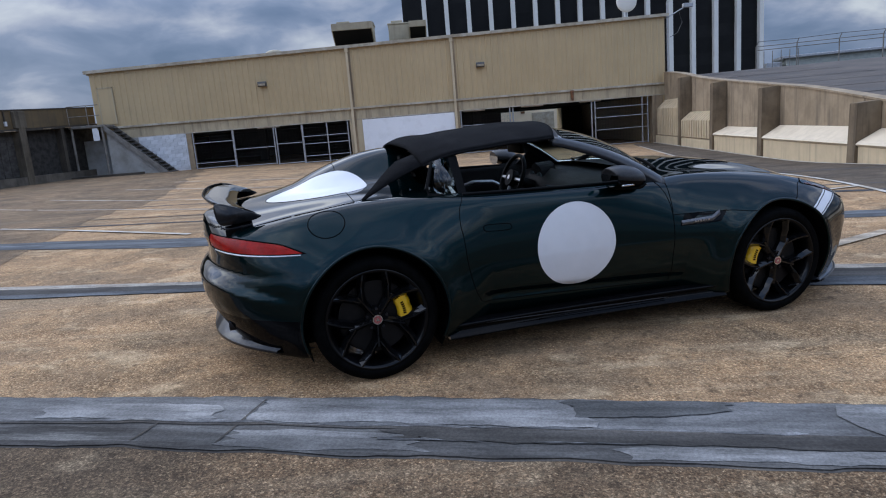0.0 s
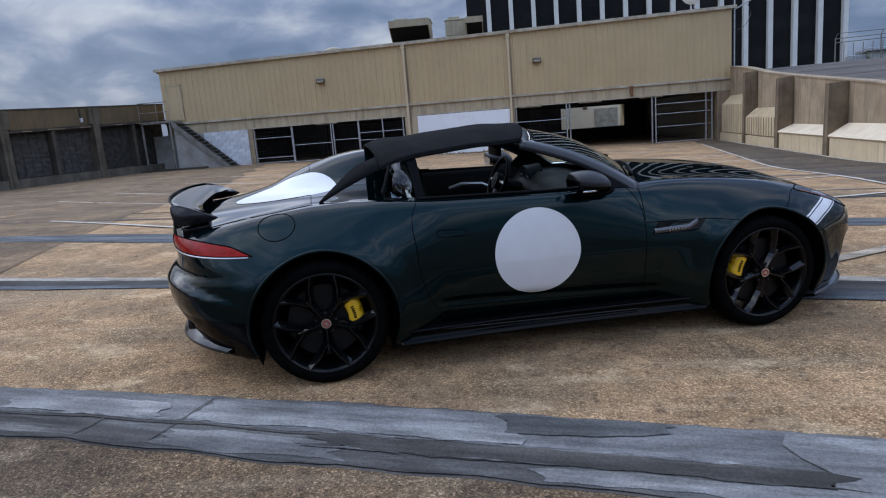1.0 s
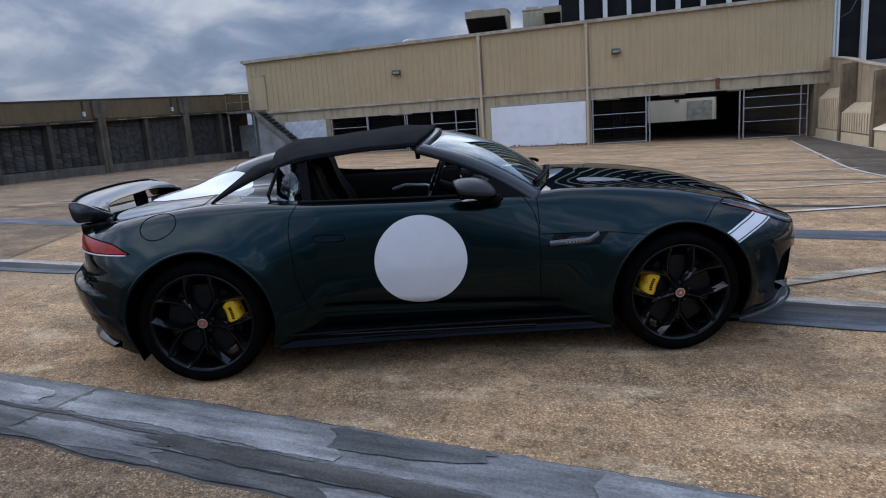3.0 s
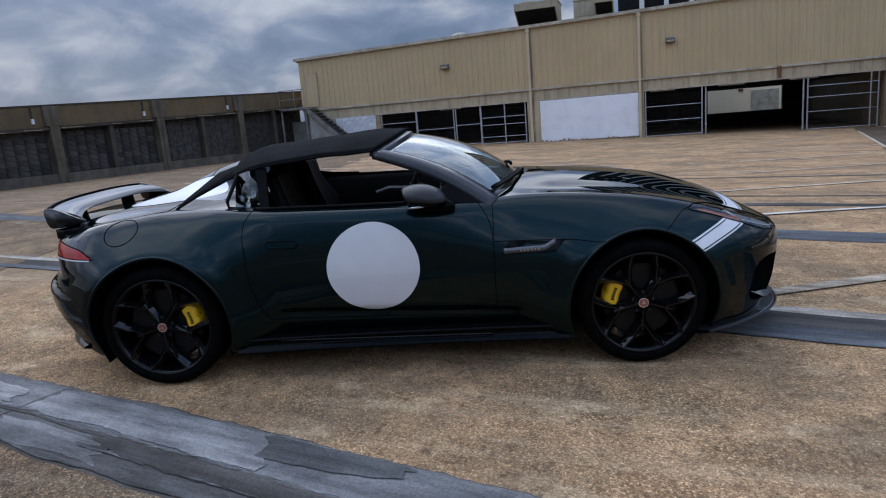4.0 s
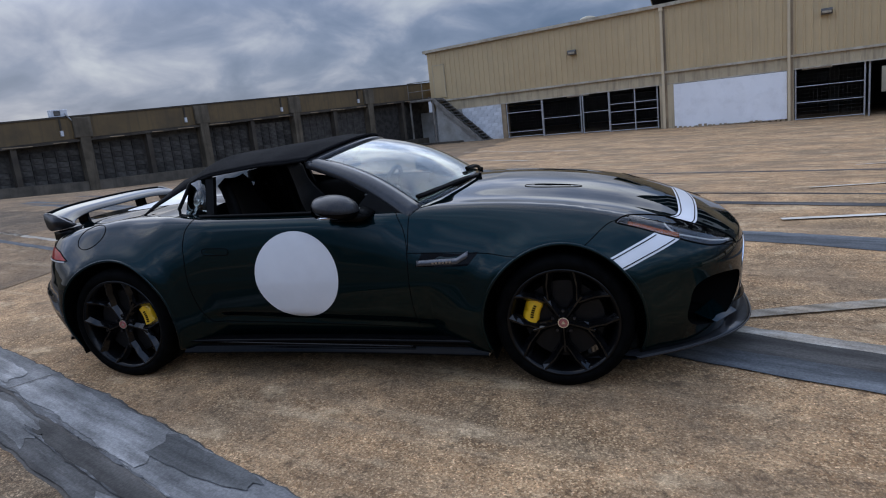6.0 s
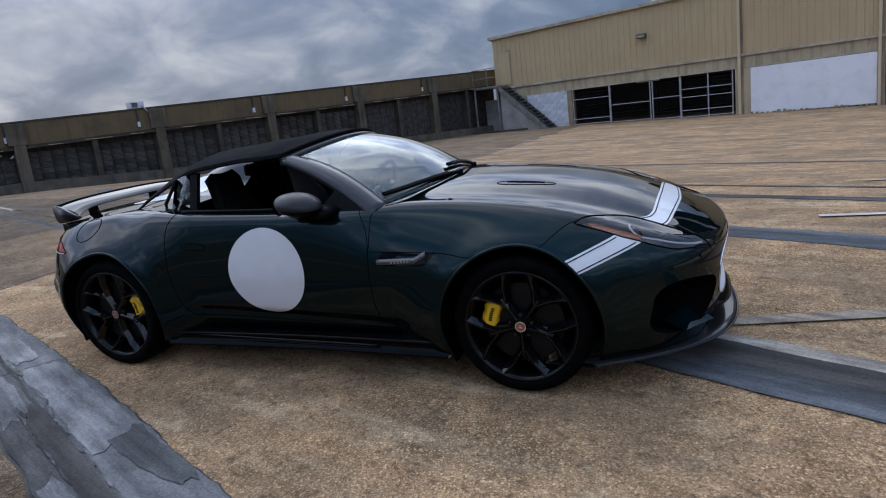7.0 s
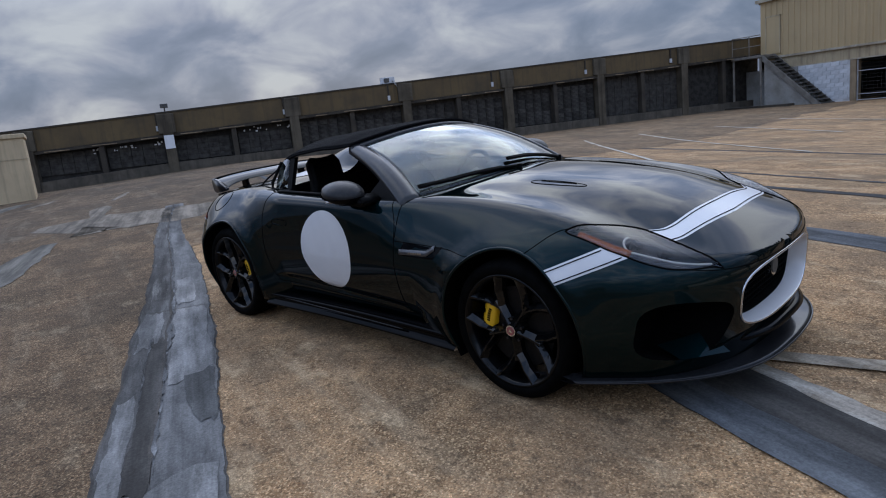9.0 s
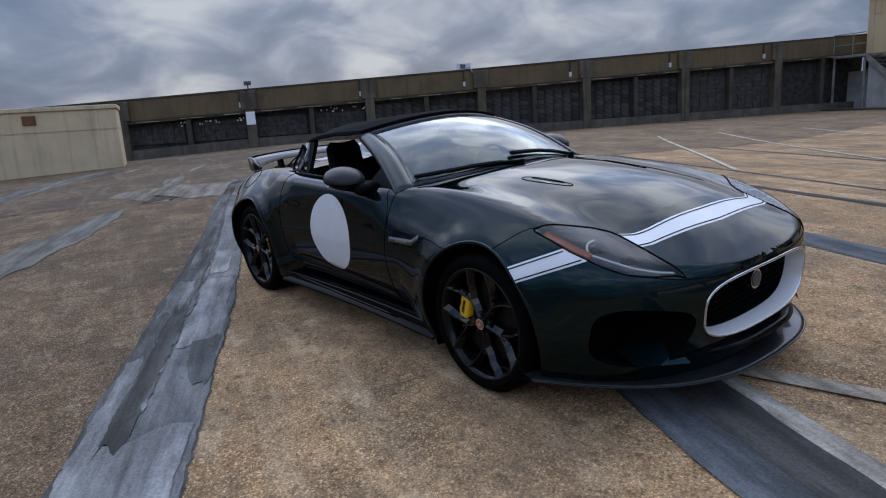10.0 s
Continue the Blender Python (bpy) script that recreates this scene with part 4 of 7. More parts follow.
def corner_mast():
    t = thing("aerial_mast", pose(13.1, FY - 0.1, 2.7), "thin roof-edge mast with camera arm and cables", "mast")
    part("pole", rod(bmesh.new(), (0, 0, 0), (0, 0, 4.0), 0.035), M_STEEL, t)
    part("arm", rod(bmesh.new(), (0, 0, 3.2), (1.0, -0.2, 3.7), 0.03), M_STEEL, t)
    part("camera_box", boxed(0.75, 1.25, -0.32, -0.1, 3.6, 3.8, 0.02), M_STEEL, t)
    part("cable", tube(bmesh.new(), [(0.6, -0.1, 3.4), (0.75, -0.1, 2.9), (0.5, -0.1, 2.4), (0.1, -0.1, 2.2)], 0.015), M_DARKMET, t)
    d = thing("satellite_dish", pose(11.3, 36.2, roof_z(11.3)), "small white rooftop dish on a stub pole", "dish")
    part("pole", rod(bmesh.new(), (0, 0, 0), (0, 0, 0.7), 0.05), M_STEEL, d)
    bm = bmesh.new()
    bmesh.ops.create_uvsphere(bm, u_segments=20, v_segments=10, radius=0.55, matrix=Matrix.Translation((0, -0.1, 1.0)) @ Matrix.Diagonal((1, 0.25, 1, 1)))
    part("reflector", bm, M_FIN, d, smooth=True)


corner_mast()


# ---- steel stair to the upper door ----
def stair():
    t = thing("steel_stair", pose(0, FY - 1.25, 0), "grey steel outdoor stair with landing and pipe rails", "stair")
    part("landing", boxed(-17.6, -15.9, 0, 1.2, 2.66, 2.78, 0.01), M_STAIR, t)
    n, x0, z0, x1, z1 = 15, -15.9, 2.78, -12.95, 0.12
    for y in (0.02, 1.12):
        bm = bmesh.new()
        prism(bm, [(x0, z0 - 0.30), (x0, z0), (x1, z1 + 0.02), (x1 - 0.25, z1 - 0.05)], "y", y, y + 0.05)
        part("stringer", bm, M_STAIR, t)
    tread = None
    for i in range(n):
        u = (i + 0.5) / n
        x, z = x0 + (x1 - x0) * u, z0 + (z1 - z0) * (i + 1) / (n + 0.5)
        if tread is None:
            tread = part("tread", boxed(-0.13, 0.13, 0.07, 1.12, -0.04, 0, 0.006), M_DARKMET, t, m=pose(x, 0, z))
        else:
            o = new("tread", tread.data)
            o.parent, o.matrix_basis = t, pose(x, 0, z)
    for x, y in ((-17.55, 0.05), (-17.55, 1.15), (-16.6, 0.05)):
        part("rail_post", rod(bmesh.new(), (x, y, 2.78), (x, y, 3.75), 0.025), M_STAIR, t)
    for z in (3.25, 3.75):
        part("landing_rail", tube(bmesh.new(), [(-16.0, 0.05, z), (-17.55, 0.05, z), (-17.55, 1.15, z)], 0.022), M_STAIR, t)
    for x, y in ((-17.5, 0.08), (-16.0, 0.08)):
        part("landing_leg", rod(bmesh.new(), (x, y, 0.1), (x, y, 2.66), 0.06), M_STAIR, t)
    bm = bmesh.new()
    prism(bm, [(-15.85, gz(-15.8, FY) - 0.1), (-15.85, 2.45), (-13.55, 0.4), (-13.2, gz(-13, FY) - 0.1)], "y", 0.15, 1.05)
    part("stair_infill", bm, M_PLASTER, t, "grey plastered infill under the flight")
    part("kerb", boxed(-17.6, -14.2, -0.6, 0.0, 0.05, 0.30, 0.02), M_CONCDARK, t)


stair()

# ---- the block parapet along the west edge ----
PHI = radians(-12.0)
PW = Matrix.Translation((-17.25, 35.5, 0)) @ Matrix.Rotation(math.atan2(-math.cos(PHI), math.sin(PHI)), 4, "Z")


def ptop(s):
    return 3.72 - 0.036 * s


def pbase(s):
    p = PW @ Vector((s, 0, 0))
    return gz(p.x, p.y)


def parapet():
    # local x runs along the wall from the building, local y points to the deck's outside (-) or inside (+)
    t = thing("wall_west", PW, "soot-stained concrete parapet with block infill and tan top beam", "wall", kind="structure")
    bays = [-0.5] + [4.57 + 4.9 * k for k in range(11)]
    for a, b in zip(bays, bays[1:]):
        bm = bmesh.new()
        za, zb = ptop(a), ptop(b)
        prism(bm, [(a, za - 0.80), (b, zb - 0.80), (b, zb), (a, za)], "y", -0.45, 0.0)
        part("beam", bm, M_BEAM, t, "olive-tan painted top beam")
        bm = bmesh.new()
        prism(bm, [(a, za), (b, zb), (b, zb + 0.06), (a, za + 0.06)], "y", -0.50, 0.03)
        part("coping", bm, M_CONCDARK, t)
        bm = bmesh.new()
        prism(bm, [(a, za - 0.92), (b, zb - 0.92), (b, zb - 0.81), (a, za - 0.81)], "y", -0.45, 0.10)
        part("ledge", bm, M_CONCDARK, t, "sooty concrete ledge")
        bm = bmesh.new()
        prism(bm, [(a, pbase(a) - 0.3), (b, pbase(b) - 0.3), (b, pbase(b) + 0.38), (a, pbase(a) + 0.38)], "y", -0.4, 0.10)
        part("kerb", bm, M_KERB, t, "rough stained concrete kerb")
        bm = bmesh.new()
        prism(bm, [(a, pbase(a)), (b, pbase(b)), (b, zb - 0.8), (a, za - 0.8)], "y", -0.42, -0.28)
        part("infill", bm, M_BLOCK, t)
        for k in range(3):
            u = a + 0.5 + 1.5 * k + rng.uniform(-0.2, 0.2)
            part("ledge_spall", boxed(u, u + rng.uniform(0.4, 1.0), 0.085, 0.112, ptop(u) - 0.915, ptop(u) - 0.885, 0.006), M_CONC, t, "pale broken ledge edge")
        m = (a + b) / 2
        part("half_pilaster", boxed(m - 0.10, m + 0.10, -0.30, 0.06, pbase(m) - 0.2, ptop(m) - 0.81, 0.015), M_CONCDARK, t)
    for s in bays[1:]:
        part("pilaster", boxed(s - 0.19, s + 0.19, -0.35, 0.16, pbase(s) - 0.2, ptop(s) - 0.70, 0.02), M_PILASTER, t, "weathered concrete pilaster")
        part("corbel", boxed(s - 0.30, s + 0.34, 0.0, 0.17, ptop(s) - 0.79, ptop(s) - 0.03, 0.03), M_PILASTER, t, "stained concrete corbel on the top beam")
        for br, h in ((s + (0.75 if s < 22 else 0.36), 0.36),):
            part("bracket", boxed(br - 0.05, br + 0.05, 0.002, 0.09, ptop(br) - 0.30 - h, ptop(br) - 0.10 - h, 0.008), M_WHITEBLOCK, t, "pale metal bracket")
            part("bracket_strap", boxed(br - 0.03, br + 0.03, 0.002, 0.05, ptop(br) - 0.10 - h, ptop(br) - 0.02, 0.008), M_CONCDARK, t)
    return t


parapet()


def parapet_blocks():
    # split-face blocks in every bay, proud of the mortar, in courses
    bays = [4.57 + 4.9 * k for k in range(7)]
    t = bpy.data.objects["wall_west"]
    me = None
    extra = bmesh.new()
    for bi, a in enumerate(bays[:-1]):
        for half in (0, 1):
            x0 = a + 0.22 + half * 2.45
            x1 = a + 2.33 + half * 2.45
            zb, zt = pbase(a) + 0.40, ptop(a + 2.45) - 0.95
            n = int((x1 - x0) / 0.41)
            w = (x1 - x0) / n
            r = 0
            while zb + (r + 1) * 0.205 < zt:
                for c in range(n):
                    x, z, y = x0 + c * w, zb + r * 0.205, -0.28 + rng.uniform(0, 0.012)
                    if bi in (1, 2, 3):
                        if me is None:
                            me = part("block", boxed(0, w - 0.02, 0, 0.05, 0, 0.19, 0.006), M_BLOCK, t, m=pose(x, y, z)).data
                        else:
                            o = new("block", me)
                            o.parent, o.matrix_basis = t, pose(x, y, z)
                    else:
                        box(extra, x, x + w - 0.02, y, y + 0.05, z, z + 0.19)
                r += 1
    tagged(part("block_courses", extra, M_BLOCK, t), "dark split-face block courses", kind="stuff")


def parapet_fittings():
    for s, kind in ((29.07, "lamp"), (20.0, "box")):
        z = ptop(s) + 0.06
        if kind == "lamp":
            f = thing("flood_lamp", PW @ pose(s, -0.2, z), "small dark flood lamp on the parapet top", "lamp")
            part("post", rod(bmesh.new(), (0, 0, 0), (0, 0, 0.16), 0.025), M_DARKMET, f)
            part("head", boxed(-0.14, 0.14, -0.06, 0.12, 0.14, 0.30, 0.02), M_DARKMET, f)
        else:
            f = thing("junction_box", PW @ pose(s, -0.2, z), "pale metal box with a sloping bracket on the parapet", "box")
            part("body", boxed(-0.35, 0.25, -0.12, 0.12, 0.0, 0.26, 0.015), M_WHITEBLOCK, f)
            part("cover", boxed(-0.10, 0.12, 0.115, 0.15, 0.05, 0.22, 0.01), M_DARKMET, f)
            part("bracket_arm", rod(bmesh.new(), (-0.2, 0.25, 0.1), (-0.75, 0.3, -0.62), 0.025), M_STEEL, f)
    n = thing("notice_board", PW @ pose(29.07, 0.165, ptop(29.07) - 1.38), "small white board on a pilaster", "sign")
    part("board", boxed(-0.18, 0.18, 0.0, 0.02, 0, 0.52, 0.006), M_WHITE, n)
    # white chips stand in for daylight through knocked-out block cores
    w = bpy.data.objects["wall_west"]
    for a in (23.95, 25.2, 28.85, 30.2, 31.3, 33.75):
        for k in range(9):
            x, z = a + 0.55 + rng.uniform(-0.45, 0.45), ptop(a) - 1.02 - rng.uniform(0, 0.20)
            part("broken_core", boxed(x, x + rng.uniform(0.03, 0.09), -0.228, -0.215, z, z + rng.uniform(0.03, 0.07), 0.004), M_WHITE, w, "white chip standing in for daylight through a block core")


parapet_fittings()

def wall_behind():
    # added wall, out of view, that darkens what the car's flank reflects
    t = thing("unseen_wall_south", pose(-28, -15.2, 0), "unseen plain concrete parapet added to darken the car's reflections", "wall", kind="structure")
    for k in range(8):
        a, b = 5.2 * k, 5.2 * (k + 1)
        za, zb = gz(a - 28, -15), gz(b - 28, -15)
        bm = bmesh.new()
        prism(bm, [(a, za - 0.3), (b - 0.04, zb - 0.3), (b - 0.04, 2.9), (a, 2.9)], "y", -0.35, 0.0)
        part("wall_panel", bm, M_CONC, t)
        part("pilaster", boxed(a - 0.2, a + 0.2, 0.004, 0.16, za - 0.3, 2.8, 0.02), M_PILASTER, t)


wall_behind()

# ---- pale metal shed by the parapet ----
shed = thing("equipment_shed", pose(-17.1, 2.38, 0.36), "cream painted metal equipment shed with flat overhanging roof", "shed")
part("body", boxed(-2.2, 0, -9.0, 0, -0.3, 1.66, 0.02), M_CREAM, shed)
part("roof", boxed(-2.26, 0.05, -9.1, 0.05, 1.66, 1.78, 0.02), M_CREAM, shed)
part("seam", boxed(0.0, 0.012, -9.0, 0, 1.08, 1.10), M_BAND, shed)
part("seam", boxed(-2.2, 0, 0.0, 0.012, 1.08, 1.10), M_BAND, shed)
part("vent", boxed(0.0, 0.03, -2.40, -2.06, 1.30, 1.56, 0.006), M_RUST, shed, "rusty louvre vent")


# ---- ramp wall and upper deck on the east side ----
RD = Vector((9.4 - 12.4, 13.7 - 35.3, 0)).normalized()
RW = Matrix.Translation((12.4, 35.3, 0)) @ Matrix.Rotation(math.atan2(RD.y, RD.x), 4, "Z")
rtop = spline([(-2, 3.3), (2.8, 2.90), (6.8, 2.42), (14, 1.78), (16.6, 1.56), (21.6, 0.98), (26, 0.6), (34, 0.4)])


def rbase(s):
    p = RW @ Vector((s, 0, 0))
    return gz(p.x, p.y)


def ramp_wall():
    t = thing("wall_east", RW, "weathered concrete ramp wall with buttresses and cream sloped plinths", "wall", kind="structure")
    stops = [0, 5.2, 10.05, 14.95, 20.5, 25.6, 30.6]
    back = 0.52
    for a, b in zip(stops, stops[1:]):
        bm = bmesh.new()
        n = 6
        up = [(a + (b - a) * i / n, float(rtop(a + (b - a) * i / n))) for i in range(n + 1)]
        prism(bm, [(a, -1.0), (b, -1.0)] + up[::-1], "y", back, back + 0.28)
        part("wall_panel", bm, M_CONC, t)
        bm = bmesh.new()
        prism(bm, [(u, z + 0.002) for u, z in up] + [(u, z + 0.05) for u, z in up[::-1]], "y", back - 0.03, back + 0.31)
        part("coping", bm, M_CONC, t)
    for s in stops[1:]:
        zt = float(rtop(s))
        bm = bmesh.new()
        prism(bm, [(back - 0.004, zt + 0.03), (0.0, zt - 0.01), (-0.04, rbase(s) - 0.1), (back - 0.004, rbase(s) - 0.1)], "x", s - 0.36, s)
        bmesh.ops.bevel(bm, geom=list(bm.edges), offset=0.012, segments=2, affect="EDGES")
        part("buttress", bm, M_BUTTRESS, t, "streaked concrete buttress")
    for k, (a, b) in enumerate(zip(stops[:-1], stops[1:])):
        a, b = a + 0.01, b - 0.37
        z0 = rbase((a + b) / 2)
        if k in (0, 1):
            zb, zf = ((1.74, 1.31), (1.07, 0.71))[k]
            x = a + (0.5 if k == 0 else 0.06)
            while x < b - 0.22:
                bm = bmesh.new()
                prism(bm, [(back - 0.01, zb), (back - 0.08, zb), (0.02, zf), (0.02, 0.0), (back - 0.01, 0.0)], "x", x, x + 0.20)
                part("cover_rib", bm, M_CREAM, t)
                x += 0.36
            bm = bmesh.new()
            prism(bm, [(back - 0.005, zb - 0.10), (0.12, zf - 0.06), (0.12, -0.05), (back - 0.005, -0.05)], "x", a, b)
            part("cover_backing", bm, M_CONC, t, "recessed backing of the cream ribbed cover")
            part("plinth", boxed(a, b, 0.03, back, z0 - 0.2, -0.06, 0.01), M_CREAM, t)
        else:
            zb, zf = ((0.45, 0.21), (0.53, 0.20), (0.50, 0.20), (0.5, 0.2))[k - 2]
            bm = bmesh.new()
            prism(bm, [(back - 0.004, zb), (0.02, zf + 0.03), (-0.03, zf - 0.02), (0.02, zf - 0.07), (back - 0.004, zf - 0.07)], "x", a, b)
            part("plinth_cap", bm, M_CREAMCAP, t, "cream sloping plinth cap")
            part("plinth", boxed(a, b, 0.03, back, z0 - 0.2, zf - 0.075, 0.01), M_CREAM, t)
    for d, w in ((0.05, 0.11),):
        part("painted_edge", sheet(bmesh.new(), [[(0.5 * s, -d, rbase(0.5 * s) + 0.016) for s in range(61)], [(0.5 * s, -d - w, rbase(0.5 * s) + 0.015) for s in range(61)]]), M_LINE, t)


ramp_wall()


def upper_deck():
    rows = []
    for v in (0.70, 3, 8, 16, 26, 40):
        row = []
        for s in (-26, -18, -10, -4, 0, 4, 8, 12, 16, 20, 24, 30):
            p = RW @ Vector((s, v, 0))
            zt = float(rtop(max(s, 0))) - 0.25 if s >= 0 else 2.95 + 0.012 * -s
            row.append((p.x, p.y, zt + (0.0 if v < 1 else 0.008 * v)))
        rows.append(row)
    ob = part("upper_deck", sheet(bmesh.new(), rows), M_ASPH, smooth=True)
    tagged(ob, "dark sloping upper parking ramp with faded bay lines", "ramp", kind="structure")
    for k in range(7):
        s = 2 + 2.9 * k
        pts = []
        for v in (2.0, 4.5, 7.0):
            p = RW @ Vector((s, v, 0))
            pts.append((p, float(rtop(s)) - 0.25 + 0.008 * v + 0.015))
        bm = bmesh.new()
        d = RD * 0.06
        sheet(bm, [[(p.x + d.x, p.y + d.y, z + 0.03) for p, z in pts], [(p.x - d.x, p.y - d.y, z + 0.03) for p, z in pts]])
        tagged(part("parking_line", bm, M_LINE), "faded white bay line on the ramp", "parking line", group="ramp bay lines")


upper_deck()


def roof_fence():
    t = thing("pipe_fence", pose(24.5, 48, 3.0, 0, 0, -22), "galvanised pipe and chain-link fence on the upper deck", "fence")
    for i in range(12):
        part("post", rod(bmesh.new(), (i * 2.6, 0, -0.6), (i * 2.6, 0, 2.1), 0.04), M_STAIR, t)
        part("outrigger", rod(bmesh.new(), (i * 2.6, 0, 2.1), (i * 2.6 + 0.1, -0.25, 2.4), 0.025), M_STAIR, t)
    for z in (2.08, 1.82):
        part("rail", rod(bmesh.new(), (0, 0, z), (28.6, 0, z), 0.025), M_STAIR, t)
    for k in range(5):
        part("gate_bar", rod(bmesh.new(), (0.5 + k * 0.55, -0.05, -0.4), (0.5 + k * 0.55, -0.05, 1.7), 0.025), M_STAIR, t)
    part("cable", tube(bmesh.new(), [(x * 2.6 + 0.1, -0.25, 2.4 - 0.05 * (x % 2)) for x in range(12)], 0.02), M_DARKMET, t)
    u = thing("flat_roof_unit", pose(33.6, 60, 3.2, 0, 0, -18), "long low pale green-grey rooftop structure", "roof unit")
    part("body", boxed(0, 26, 0, 4, -0.5, 1.6, 0.05), surf("pale_green_metal", (0.36, 0.38, 0.34), (0.28, 0.30, 0.27), rough=0.6), u)
    part("top", boxed(-0.4, 26.4, -0.4, 4.4, 1.6, 1.85, 0.05), M_STEEL, u)
    part("end_box", boxed(-1.6, -0.3, 0.4, 2.0, -0.5, 1.4, 0.05), M_STEEL, u)


roof_fence()


# ---- office tower behind ----
def tower():
    t = thing("office_tower", pose(2.0, 92, 0, 0, 0, -4), "dark glass office tower with white vertical fins", "building")
    W, H = 44.53, 46.0
    part("core", boxed(-3.0, W, 0.5, 30, -14, H), M_TOWER, t)
    fin = None
    n = 15
    for i in range(n + 1):
        x = i * W / n
        if fin is None:
            fin = part("fin", boxed(-0.28, 0.28, -0.35, 0.5, -14, H, 0.02), M_FIN, t, m=pose(x, 0, 0))
        else:
            o = new("fin", fin.data)
            o.parent, o.matrix_basis = t, pose(x, 0, 0)
    pane = boxed(-(W / n - 0.56) / 2, (W / n - 0.56) / 2, -0.02, 0.04, 0, 2.0)
    pm = None
    for i in range(n):
        for j in range(8):
            x, z = (i + 0.5) * W / n, 1.0 + j * 3.6
            if pm is None:
                pm = part("pane", pane, M_TOWER, t, m=pose(x, 0.48, z)).data
            else:
                o = new("pane", pm)
                o.parent, o.matrix_basis = t, pose(x, 0.48 + rng.uniform(-0.02, 0.01), z, rng.uniform(-0.4, 0.4), 0, rng.uniform(-0.4, 0.4))
    return t


tower()
parapet_blocks()

# ---- the sports car: body shape ----
# car coordinates: x forward from the rear axle, y to the left, z up from the deck
RAX, FAX, WR, ARCH = 0.0, 2.622, 0.343, 0.398
c_w = spline([(-1.0, 0.955), (0.0, 0.957), (0.25, 0.945), (0.6, 0.912), (1.0, 0.897), (1.5, 0.897), (1.95, 0.912), (2.3, 0.938), (2.6, 0.948), (3.6, 0.948)])
c_lean = spline([(-1.0, 0.24), (0.0, 0.215), (0.35, 0.13), (0.7, 0.06), (1.3, 0.05), (1.7, 0.08), (2.0, 0.16), (2.4, 0.23), (2.7, 0.26), (3.5, 0.26)])
c_top = spline([(-1.0, 0.850), (-0.85, 0.878), (-0.6, 0.905), (-0.3, 0.935), (0.0, 0.955), (0.3, 0.965), (0.6, 0.960), (1.2, 0.950), (1.75, 0.955), (2.0, 0.965), (2.3, 0.958), (2.6, 0.935), (2.86, 0.897), (3.1, 0.832), (3.3, 0.757), (3.45, 0.686), (3.56, 0.625)])
c_edge = spline([(-1.0, 0.755), (-0.85, 0.790), (-0.6, 0.848), (-0.3, 0.912), (0.0, 0.945), (0.3, 0.948), (0.6, 0.938), (1.2, 0.925), (1.8, 0.918), (2.2, 0.905), (2.6, 0.872), (2.9, 0.818), (3.1, 0.762), (3.3, 0.690), (3.56, 0.60)])
c_hump = spline([(-0.75, 0.0), (-0.5, 0.010), (-0.31, 0.034), (-0.15, 0.092), (0.02, 0.146), (0.2, 0.186), (0.385, 0.205), (0.42, 0.205)])
c_nose = spline([(0.0, 3.46), (0.2, 3.50), (0.36, 3.545), (0.52, 3.56), (0.64, 3.545), (0.72, 3.51), (1.2, 3.46)])
c_tail = spline([(0.0, -0.74), (0.2, -0.775), (0.32, -0.84), (0.46, -0.905), (0.55, -0.915), (0.585, -0.895), (0.635, -0.850), (0.70, -0.852), (0.78, -0.872), (0.86, -0.868), (1.2, -0.85)])


def smax(a, b, k):
    h = np.clip(0.5 + 0.5 * (a - b) / k, 0, 1)
    return b + (a - b) * h + k * h * (1 - h)


def sill(x):
    """Height of the door's lower edge."""
    return 0.345 - 0.042 * (x - 0.6)


